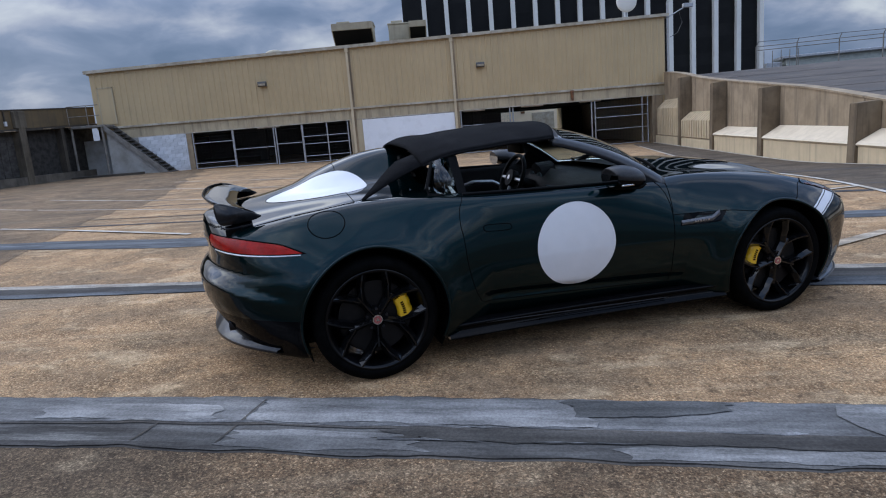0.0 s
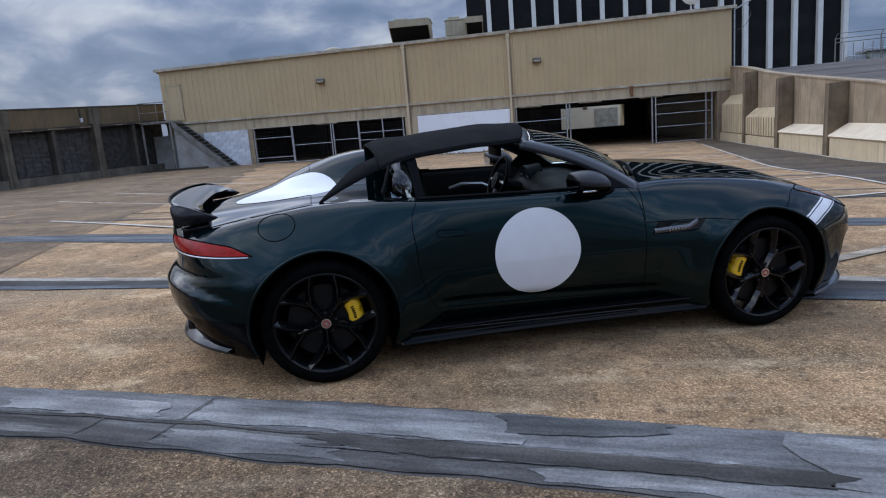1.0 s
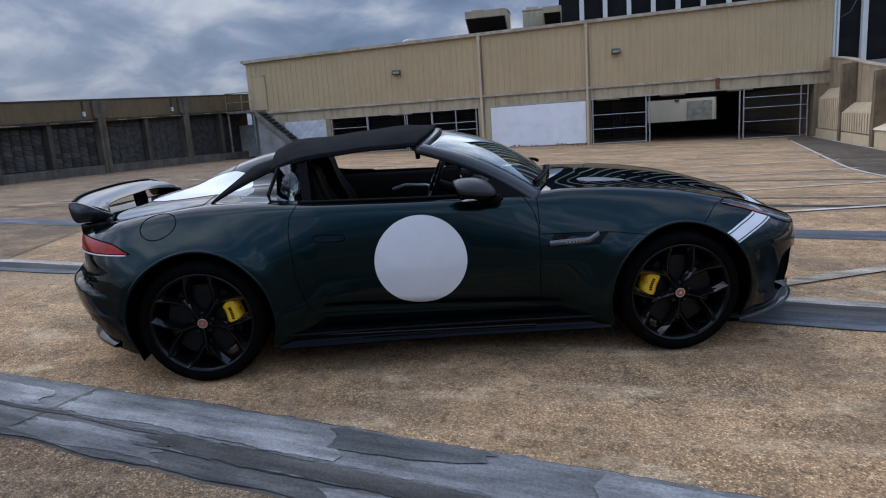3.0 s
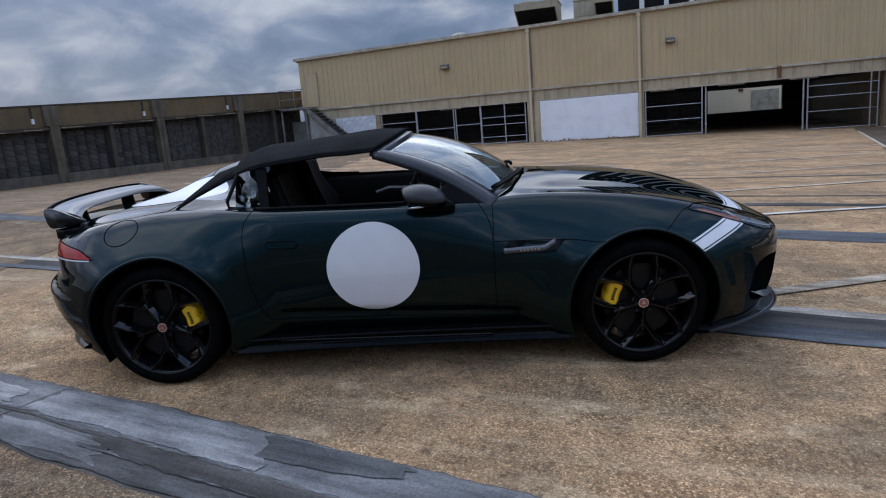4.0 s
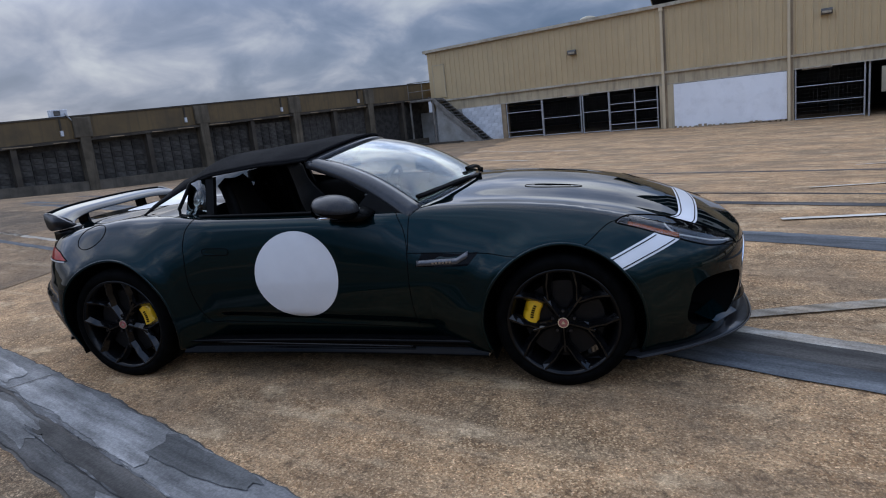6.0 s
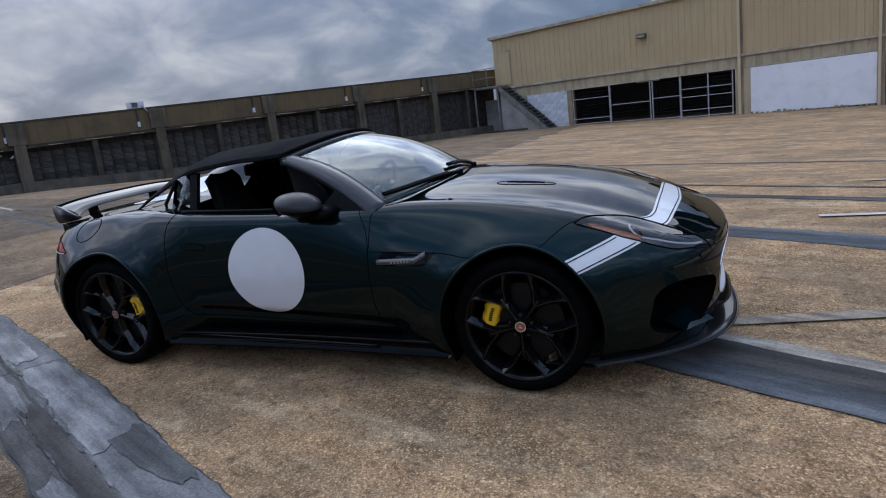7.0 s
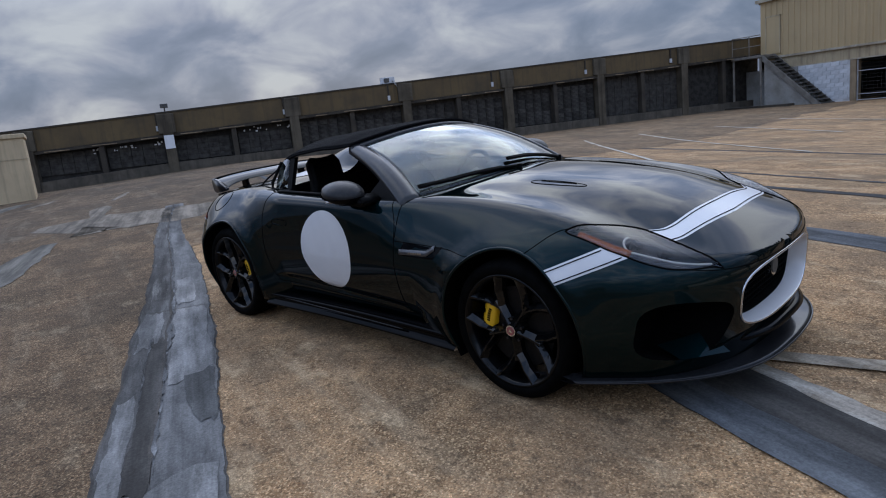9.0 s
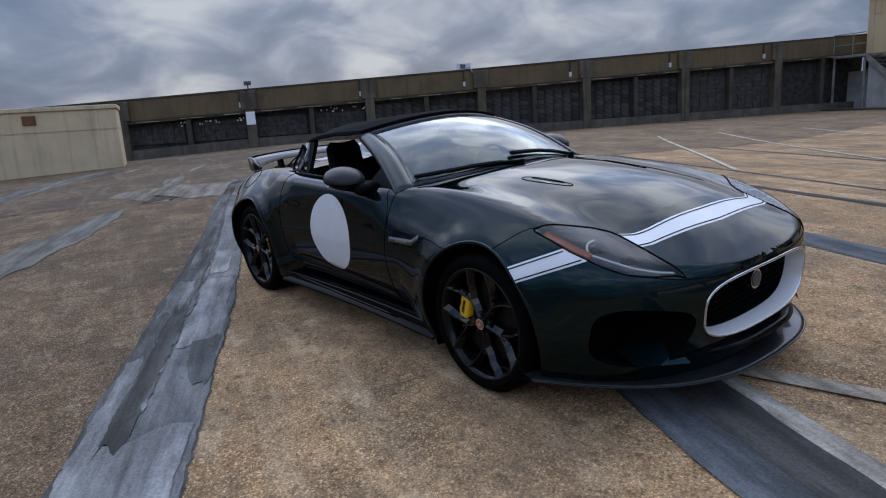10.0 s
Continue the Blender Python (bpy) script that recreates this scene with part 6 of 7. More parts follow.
def rims(key):
    """The outline loops of a panel, as lists of points."""
    own = set(panels[key])
    nxt = {}
    for f in own:
        vs = list(f.verts)
        for a, b in zip(vs, vs[1:] + vs[:1]):
            e = skin.edges.get((a, b))
            if sum(1 for q in e.link_faces if q in own) == 1:
                nxt.setdefault(a, []).append(b)
    loops = []
    while nxt:
        a = next(iter(nxt))
        loop = [a]
        while True:
            bs = nxt.get(loop[-1])
            if not bs:
                break
            b = bs.pop()
            if not bs:
                del nxt[loop[-1]]
            if b is loop[0]:
                break
            loop.append(b)
        if len(loop) > 8:
            loops.append([tuple(v.co) for v in loop])
    return loops


def thin(loop, d=0.012):
    out = [loop[0]]
    for p in loop[1:]:
        if (Vector(p) - Vector(out[-1])).length > d:
            out.append(p)
    return out


def gap(key, parent, r=0.0024, keep=None):
    bm = bmesh.new()
    for loop in rims(key):
        pts = thin(loop)
        if keep:
            runs, cur = [], []
            for p in pts:
                if keep(*p):
                    cur.append(p)
                elif cur:
                    runs.append(cur)
                    cur = []
            if cur:
                runs.append(cur)
            for c in runs:
                if len(c) > 2:
                    tube(bm, c, r, 5)
        elif len(pts) > 3:
            tube(bm, pts, r, 5, True)
    return part("shut_line", bm, M_GAP, parent)


shell = panel("body_shell", M_PAINT, car)
hood = panel("hood", M_PAINT, car)
gap("hood", hood, keep=lambda x, y, z: abs(y) < 0.95 and not (abs(y) < 0.6 and 3.0 < x < 3.4 and z > 0.7))
bumper = panel("front_bumper", M_PAINT, car)
tailb = panel("rear_bumper", M_GLOSSBLACK, car, "gloss black lower rear bumper")
boot = panel("boot_lid", M_PAINT, car)
gap("boot_lid", boot, keep=lambda x, y, z: x > -0.86)
panel("cowl_panel", M_PLASTIC, car, "black plastic cowl under the wipers")
cap = panel("fuel_cap", M_PAINT, car)
gap("fuel_cap", cap, 0.003)
panel("nose_stripe", M_DECAL, car, "white nose stripe", shift=0.0006)
panel("deck_roundel", M_DECAL, car, "white rear-deck roundel", shift=0.0006)
ring = panel("grille_surround", M_DECAL, car, "white grille surround")
doors = {}
for s, sg in (("right", -1), ("left", 1)):
    d = panel("door/" + s, M_PAINT, car)
    doors[sg] = d
    gap("door/" + s, d, keep=lambda x, y, z: z < 0.945 and not (np.hypot(x - 1.196, (z - 0.612)) < 0.27))
    panel("door_roundel/" + s, M_DECAL, d, "plain white roundel", "roundel", 0.0006)
    fe = panel("front_fender/" + s, M_PAINT, car)
    gap("front_fender/" + s, fe, keep=lambda x, y, z: z > 0.70 and x > 1.86)
    panel("fender_stripe/" + s, M_DECAL, car, "white fender stripe", shift=0.0006)


def crossing(fn, lo, hi, n=26):
    """The value at which fn turns from inside to outside, for whole arrays at once."""
    for _ in range(n):
        m = (lo + hi) / 2
        out = fn(m) > 0
        hi = np.where(out, m, hi)
        lo = np.where(out, lo, m)
    return hi


TX, TY, TZ = np.linspace(-1.0, 3.6, 691), np.linspace(-0.9, 0.9, 271), np.linspace(0.15, 1.0, 129)
_a, _b = np.meshgrid(TX, TY, indexing="ij")
TOPS = crossing(lambda m: body_f(_a, _b, m), np.full(_a.shape, 0.45), np.full(_a.shape, 1.4))
_a, _b = np.meshgrid(TX, TZ, indexing="ij")
SIDES = crossing(lambda m: body_f(_a, -m, _b), np.full(_a.shape, 0.3), np.full(_a.shape, 1.2))


def lookup(tab, xs, ys, x, y):
    i = min(max((x - xs[0]) / (xs[1] - xs[0]), 0), len(xs) - 1.001)
    j = min(max((y - ys[0]) / (ys[1] - ys[0]), 0), len(ys) - 1.001)
    a, b = int(i), int(j)
    u, v = i - a, j - b
    return float((tab[a, b] * (1 - u) + tab[a + 1, b] * u) * (1 - v) + (tab[a, b + 1] * (1 - u) + tab[a + 1, b + 1] * u) * v)


def on_top(x, y):
    """The height of the skin above a point in plan."""
    return lookup(TOPS, TX, TY, x, y)


def on_side(x, z, sg=-1):
    """Where the flank lies at a point of the side view."""
    return sg * lookup(SIDES, TX, TZ, x, z)


# pinstripes inside the white bands
for fn, off in ((s_up, 0.013), (s_lo, -0.013)):
    pts = []
    for k in range(61):
        y = -0.55 + 1.1 * k / 60
        x = float(fn(abs(y))) + off
        pts.append((x, y, on_top(x, y) + 0.0008))
    part("pinstripe", tube(bmesh.new(), pts, 0.0032, 4), M_GLOSSBLACK, car)
for sg in (-1, 1):
    for a, b, c in ((0.682, 0.405, 2.883), (0.629, 0.390, 2.958)):
        pts = []
        for k in range(38):
            x = 2.82 + k * 0.012
            z = a + b * (x - c) + (-0.012 if a > 0.65 else 0.012)
            y = on_side(x, z, sg)
            if math.hypot(x - FAX, z - WR) > ARCH + 0.004 and (x < 2.884 or abs(y) > float(h_out(x)) + 0.004):
                pts.append((x, y + sg * 0.0008, z))
        part("pinstripe", tube(bmesh.new(), pts, 0.0032, 4), M_GLOSSBLACK, car)

# arch lips
for ax in (RAX, FAX):
    for sg in (-1, 1):
        pts = []
        for k in range(49):
            a = radians(-24 + 228 * k / 48)
            x, z = ax + ARCH * math.cos(a), WR + ARCH * math.sin(a)
            if z > 0.175:
                pts.append((x, on_side(x, z, sg) - sg * 0.006, z))
        part("arch_lip", tube(bmesh.new(), pts, 0.009, 8), M_PAINT, car, smooth=True)
        bm = bmesh.new()
        rows = []
        for yy in (0.93, 0.55):
            row = []
            for k in range(25):
                a = radians(-30 + 240 * k / 24)
                x, z = ax + (ARCH + 0.004) * math.cos(a), WR + (ARCH + 0.004) * math.sin(a)
                wy = min(yy, abs(on_side(x, max(z, 0.2), sg)) - 0.004) if yy > 0.6 else yy
                row.append((x, sg * wy, z))
            rows.append(row)
        sheet(bm, rows)
        bm.faces.new([bm.verts.new((x, y, z)) for x, y, z in rows[1]])
        part("wheel_arch_liner", bm, M_PLASTIC, car)


# ---- lamps ----
def lamp_unit(sg, s):
    t = panel("headlight_lens/" + s, M_LENS, car, "clear headlight lens", "headlight")
    t.visible_shadow = False
    gap("headlight_lens/" + s, t, 0.004)
    inner = panel("headlight_lens/" + s, M_LAMPIN, t, "dark metallic lamp bucket", "bucket", -0.035)
    bm = bmesh.new()
    rows = [[], []]
    for k in range(13):
        x = 2.945 + k * 0.0195
        for r, dw in zip(rows, (0.008, 0.034)):
            w = float(h_out(x)) - dw
            r.append((x, sg * w, on_top(x, sg * w) - 0.006))
    sheet(bm, rows, 0.004)
    part("amber_reflector", bm, M_AMBER, t, "amber side reflector", smooth=True)
    for x, w, r in ((3.12, 0.672, 0.040), (3.235, 0.632, 0.032)):
        bm = bmesh.new()
        c = Vector((x, sg * w, on_top(x, sg * w) - 0.072))
        rod(bm, c, c + Vector((0.045, sg * 0.01, 0.018)), r, 24)
        part("projector", bm, M_LAMPIN, t, "round projector lamp", smooth=False)
        bm = bmesh.new()
        bmesh.ops.create_uvsphere(bm, u_segments=16, v_segments=10, radius=r * 0.72, matrix=Matrix.Translation(c + Vector((0.026, sg * 0.006, 0.010))))
        part("projector_lens", bm, M_GLOSSBLACK, t, smooth=True)
    pts = []
    for k in range(17):
        x = 3.17 + k * 0.016
        w = float(h_out(x)) - 0.030 - 0.012 * math.sin(math.pi * k / 16)
        pts.append((x, sg * w, on_top(x, sg * w) - 0.012))
    # the blade hooks up round the lamp at its inner end
    x0, w0 = pts[0][0], abs(pts[0][1])
    hook = []
    for k in range(9):
        a = radians(100 * k / 8)
        x, w = x0 - 0.052 * math.sin(a), w0 - 0.075 * (1 - math.cos(a))
        hook.append((x, sg * w, on_top(x, sg * w) - 0.012))
    part("light_blade", tube(bmesh.new(), hook[::-1] + pts[1:], 0.0045, 6), M_FIN, t, "pale daytime light blade")
    tl = panel("taillight_lens/" + s, M_TAIL, car, "red wraparound tail-light", "taillight")
    gap("taillight_lens/" + s, tl, 0.0035)
    pts = []
    for k in range(21):
        x = -0.36 - k * 0.0215
        z = float(t_lo(x)) - 0.006
        pts.append((x, on_side(x, z, sg), z))
    part("trim_strip", tube(bmesh.new(), pts, 0.005, 6), M_FROSTED, tl, "bright lower trim strip")


lamp_unit(-1, "right")
lamp_unit(1, "left")


# ---- nose ----
def nose():
    for loop in rims("grille_surround"):
        pts = thin(loop, 0.01)
        if max(abs(p[1]) for p in pts) > 0.445:
            part("grille_bead", tube(bmesh.new(), pts, 0.0055, 6, True), M_CHROME, ring, "bright bead round the grille", smooth=True)
        else:
            # the white throat of the mouth, drawn back, and the dark duct behind it
            pts = pts + pts[:1]
            back = [[(p[0] - d, p[1] * ky, 0.456 + (p[2] - 0.456) * kz) for p in pts] for d, ky, kz in ((0.0, 1, 1), (0.012, 0.985, 0.97), (0.080, 0.955, 0.93))]
            part("mouth_wall", sheet(bmesh.new(), back), M_DECAL, ring, "white inner wall of the grille", smooth=True)
            part("duct_wall", sheet(bmesh.new(), [back[-1], [(3.385, p[1] * 0.96, p[2]) for p in back[-1]]]), M_PLASTIC, ring)
    bm = bmesh.new()
    for i in range(31):
        y = -0.42 + i * 0.028
        hh = 0.120 * max(0.0, 1 - (abs(y) / 0.422) ** 3.4) ** (1 / 3.4)
        if hh > 0.01:
            box(bm, 3.405, 3.415, y - 0.0035, y + 0.0035, 0.456 - hh, 0.456 + hh)
    for j in range(9):
        z = 0.348 + j * 0.027
        ww = 0.422 * max(0.0, 1 - (abs(z - 0.456) / 0.120) ** 3.4) ** (1 / 3.4)
        if ww > 0.02:
            box(bm, 3.406, 3.416, -ww, ww, z - 0.0035, z + 0.0035)
    part("grille_mesh", bm, M_GAP, car, "black mesh grille")
    part("radiator_panel", boxed(3.36, 3.38, -0.45, 0.45, 0.33, 0.60), M_GAP, car)
    b = part("grille_badge", rod(bmesh.new(), (3.47, 0, 0.500), (3.492, 0, 0.500), 0.046, 28), M_CHROME, car, "round bright emblem disc")
    part("badge_stem", boxed(3.40, 3.472, -0.012, 0.012, 0.488, 0.512), M_PLASTIC, b)
    part("badge_centre", rod(bmesh.new(), (3.491, 0, 0.500), (3.496, 0, 0.500), 0.036, 24), M_DARKMET, b)
    for sg in (-1, 1):
        # side duct: a dark funnel with a green flap at its lip
        bm = bmesh.new()
        rows = [[], []]
        for k in range(33):
            a = 2 * math.pi * k / 32
            ca, sa = math.cos(a), math.sin(a)
            v = math.copysign(abs(sa) ** (2 / 3.2), sa)
            w = 0.665 - 0.035 * v + (0.165 + 0.030 * v) * math.copysign(abs(ca) ** (2 / 3.2), ca)
            z = 0.385 + 0.18 * (w - 0.665) + 0.132 * v
            hi = float(crossing(lambda m: body_f(m, np.array([sg * w]), np.array([z])), np.array([2.6]), np.array([3.65]), 20)[0])
            rows[0].append((hi, sg * w, z))
            rows[1].append((min(hi - 0.10, 3.16), sg * (0.665 + (w - 0.665) * 0.8), 0.385 + (z - 0.385) * 0.8))
        sheet(bm, rows)
        bm.faces.new([bm.verts.new(p) for p in rows[1][:-1]])
        part("side_duct", bm, M_GAP, car, "black front brake duct")
        bm = bmesh.new()
        fl = []
        for u in range(9):
            w = 0.50 + 0.025 * u
            row = []
            for v in range(5):
                x = 3.475 - (w - 0.50) * 0.62 - v * 0.026
                row.append((x, sg * w, 0.255 + 0.012 * v + 0.06 * (w - 0.5) + 0.03 * (1 - u / 8) * (v / 4)))
            fl.append(row)
        sheet(bm, fl)
        part("duct_flap", bm, M_PAINT, car, smooth=True)
    # splitter: a thin blade that follows the plan of the nose
    def edge(k):
        y = -0.925 + 1.85 * k / 64
        q = abs(y) / 0.925
        x = 3.60 - 0.60 * q**3.1 - 0.025 * q
        return x, y
    bm = bmesh.new()
    out = [edge(k) for k in range(65)]
    rows = [[(x - 0.16 * (1 if abs(y) < 0.8 else 0.8), y * 0.985, 0.185) for x, y in out], [(x - 0.02, y, 0.176) for x, y in out], [(x, y, 0.168) for x, y in out], [(x - 0.02, y, 0.158) for x, y in out], [(x - 0.25, y * 0.97, 0.155) for x, y in out]]
    sheet(bm, rows)
    part("splitter", bm, M_CARBON, car, "black carbon front splitter", smooth=True)
    bm = bmesh.new()
    pts = [(x + 0.001, y, 0.168) for x, y in out if abs(y) > 0.0]
    tube(bm, pts, 0.005, 6)
    part("splitter_edge", bm, M_CARBON, car, smooth=True)
    # raised centre blade above the splitter
    bm = bmesh.new()
    rows = []
    for x_off, z in ((-0.05, 0.235), (0.0, 0.245), (0.025, 0.262), (0.0, 0.278), (-0.06, 0.285)):
        rows.append([(3.545 - 0.25 * (abs(y) / 0.56) ** 3 + x_off, y, z + 0.035 * (abs(y) / 0.56) ** 4) for y in [-0.56 + 1.12 * k / 32 for k in range(33)]])
    sheet(bm, rows)
    part("lower_blade", bm, M_GLOSSBLACK, car, "gloss black lower intake blade", smooth=True)


nose()


# ---- hood vents and louvres ----
def hood_vent(sg):
    x0, x1, w0 = 2.40, 2.71, 0.345
    pts = []
    for k in range(40):
        a = 2 * math.pi * k / 40
        x = (x0 + x1) / 2 + (x1 - x0) / 2 * math.copysign(abs(math.cos(a)) ** 0.8, math.cos(a))
        w = w0 - 0.11 * (x - x0) + 0.034 * math.copysign(abs(math.sin(a)) ** 0.8, math.sin(a)) * (1 - 0.35 * (x - x0) / (x1 - x0))
        pts.append((x, sg * w, on_top(x, sg * w) + 0.001))
    bm = bmesh.new()
    bm.faces.new([bm.verts.new(p) for p in pts])
    v = part("hood_vent", bm, M_PAINT, hood, "slim hood outlet")
    part("vent_rim", tube(bmesh.new(), pts, 0.0022, 5, True), M_GAP, v, smooth=True)
    slot = [(x0 + 0.05 + 0.04 * k, sg * (w0 - 0.11 * (0.05 + 0.04 * k) - 0.014), 0) for k in range(6)]
    part("vent_slot", tube(bmesh.new(), [(x, y, on_top(x, y) + 0.000) for x, y, _ in slot], 0.0035, 6), M_GAP, v)


hood_vent(-1)
hood_vent(1)


def fender_vent(sg):
    # outline on the flank, open at the top rear, with a bright lettered blade
    keys = [(1.885, 0.648), (1.925, 0.716), (2.13, 0.706), (2.225, 0.716), (2.165, 0.650), (2.02, 0.645)]
    pts = []
    for (xa, za), (xb, zb) in zip(keys, keys[1:] + keys[:1]):
        for k in range(6):
            x, z = xa + (xb - xa) * k / 6, za + (zb - za) * k / 6
            pts.append((x, on_side(x, z, sg) + sg * 0.001, z))
    bm = bmesh.new()
    bm.faces.new([bm.verts.new(p) for p in pts])
    v = part("fender_vent", bm, M_GLOSSBLACK, car, "slim black side vent with a bright blade")
    rows = [[], []]
    for k in range(15):
        x = 1.895 + k * 0.0195
        for r, z in zip(rows, (0.652 + 0.0008 * k + (0.03 * max(0, k - 11) / 3), 0.680 + 0.0008 * k + (0.03 * max(0, k - 11) / 3))):
            r.append((x, on_side(x, z, sg) + sg * 0.006, z))
    part("vent_blade", sheet(bmesh.new(), rows, 0.006), M_BLADE, v, "grey blade", smooth=True)
    for k in range(6):
        x = 1.985 + k * 0.0185
        z = 0.667 + 0.0008 * k * 1.2
        y = on_side(x, z, sg) + sg * 0.0105
        bm = bmesh.new()
        box(bm, x - 0.0062, x + 0.0062, y - 0.002, y + 0.002, z - 0.0048, z + 0.0048)
        part("nameplate_bar", bm, M_CHROME, v)


fender_vent(-1)
fender_vent(1)


def handle(sg):
    bm = bmesh.new()
    out = []
    for k in range(32):
        a = 2 * math.pi * k / 32
        x = 0.712 + 0.083 * math.copysign(abs(math.cos(a)) ** 0.4, math.cos(a))
        z = 0.764 + 0.018 * math.copysign(abs(math.sin(a)) ** 0.6, math.sin(a)) - 0.04 * (x - 0.712)
        out.append((x, on_side(x, z, sg) + sg * 0.0012, z))
    bm.faces.new([bm.verts.new(p) for p in out])
    h = part("door_handle", bm, M_PAINT, doors[sg])
    part("handle_gap", tube(bmesh.new(), out, 0.0026, 5, True), M_GAP, h)


handle(-1)
handle(1)


# ---- skirts and tail ----
def skirt(sg):
    rows = []
    for dw, z in ((-0.06, 0.250), (-0.018, 0.240), (-0.006, 0.228), (-0.034, 0.214), (-0.024, 0.186), (0.002, 0.172), (0.004, 0.162), (-0.10, 0.156)):
        row = []
        for k in range(41):
            x = 0.40 + (2.235 - 0.40) * k / 40
            row.append((x, sg * (0.885 + 0.025 * (1 - math.sin(math.pi * k / 40)) + dw), z))
        rows.append(row)
    s = part("side_skirt", sheet(bmesh.new(), rows), M_GLOSSBLACK, car, "gloss black side skirt blade", smooth=True)
    pts = [(0.62 + 1.2 * k / 30, sg * (0.888), 0.226 - 0.020 * k / 30) for k in range(31)]
    part("skirt_fin", tube(bmesh.new(), pts, 0.004, 6), M_CARBON, s, smooth=True)


skirt(-1)
skirt(1)


def tail():
    # diffuser lip and four pipes
    def edge(k):
        y = -0.80 + 1.6 * k / 48
        q = abs(y) / 0.90
        return -0.855 + 0.46 * q**2.7, y
    out = [edge(k) for k in range(49)]
    rows = [[(x + 0.12, y * 0.97, 0.27) for x, y in out], [(x - 0.01, y, 0.215) for x, y in out], [(x - 0.015, y, 0.200) for x, y in out], [(x + 0.2, y * 0.95, 0.185) for x, y in out]]
    part("rear_diffuser", sheet(bmesh.new(), rows), M_CARBON, car, "black carbon rear diffuser lip", smooth=True)
    for y in (-0.50, -0.40, 0.40, 0.50):
        p = part("exhaust_pipe", rod(bmesh.new(), (-0.55, y, 0.305), (-0.765, y, 0.315), 0.045, 24), M_LAMPIN, car, "round exhaust tailpipe", smooth=False)
        # dark plug drawn for the shade inside the pipe
        part("pipe_bore", rod(bmesh.new(), (-0.73, y, 0.3135), (-0.767, y, 0.3151), 0.038, 20), M_GAP, p)


tail()


# ---- rear wing ----
def wing():
    prof = [(0.0, 0.000), (0.08, 0.009), (0.25, 0.015), (0.5, 0.016), (0.8, 0.012), (1.0, 0.008)]
    rows = []
    for k in range(33):
        u = -1 + 2 * k / 32
        y = 0.55 * u
        lead = -0.652 + 0.105 * abs(u) ** 4
        trail = -0.838 + 0.090 * abs(u) ** 2.5
        z0 = 0.952 - 0.034 * abs(u) ** 4
        z1 = 0.994 - 0.012 * abs(u) ** 3
        row = []
        for c, t in prof:
            row.append((lead + (trail - lead) * c, y, z0 + (z1 - z0) * c + t))
        for c, t in prof[::-1]:
            row.append((lead + (trail - lead) * c, y, z0 + (z1 - z0) * c - t * 0.35 - 0.004))
        rows.append(row + row[:1])
    wng = part("rear_wing", sheet(bmesh.new(), rows), M_PAINT, car, "dark green rear wing with black endplates", smooth=True)
    part("gurney_lip", tube(bmesh.new(), [(-0.841 + 0.090 * abs(-1 + k / 16) ** 2.5, 0.55 * (-1 + k / 16), 1.003 - 0.012 * abs(-1 + k / 16) ** 3) for k in range(33)], 0.006, 6), M_GLOSSBLACK, wng, smooth=True)
    for sg in (-1, 1):
        out = [(-0.522, 0.908), (-0.56, 0.926), (-0.65, 0.966), (-0.72, 0.990), (-0.762, 0.994), (-0.768, 0.962), (-0.756, 0.895), (-0.735, 0.872), (-0.65, 0.878), (-0.56, 0.892)]
        bm = bmesh.new()
        prism(bm, out, "y", sg * 0.545, sg * 0.575)
        bmesh.ops.bevel(bm, geom=list(bm.edges), offset=0.006, segments=2, affect="EDGES")
        part("endplate", bm, M_CARBON, wng, "black wing endplate", smooth=True)
        bm = bmesh.new()
        prism(bm, [(-0.665, 0.84), (-0.755, 0.83), (-0.770, 0.975), (-0.685, 0.960)], "y", sg * 0.275, sg * 0.305)
        bmesh.ops.bevel(bm, geom=list(bm.edges), offset=0.006, segments=2, affect="EDGES")
        part("pylon", bm, M_GLOSSBLACK, wng, "black wing pylon")
        bm = bmesh.new()
        prism(bm, [(-0.58, 0.82), (-0.72, 0.81), (-0.72, 0.865), (-0.58, 0.885)], "y", sg * 0.42, sg * 0.56)
        part("wing_foot", bm, M_GLOSSBLACK, wng, smooth=True)


wing()


# ---- windscreen, frame and canvas roof ----
def ws(u, v):
    """The windscreen surface: u across from -1 to 1, v from base to header."""
    b = Vector((2.055 - 0.215 * u * u, 0.785 * u, on_top(min(2.055 - 0.215 * u * u, 2.05), 0.78 * u) - 0.004))
    h = Vector((1.325 - 0.135 * u * u, 0.585 * u, 1.268 - 0.070 * u * u))
    p = b.lerp(h, v)
    return p + Vector((0.035, 0, 0.05)) * math.sin(math.pi * v) * (1 - 0.4 * u * u)


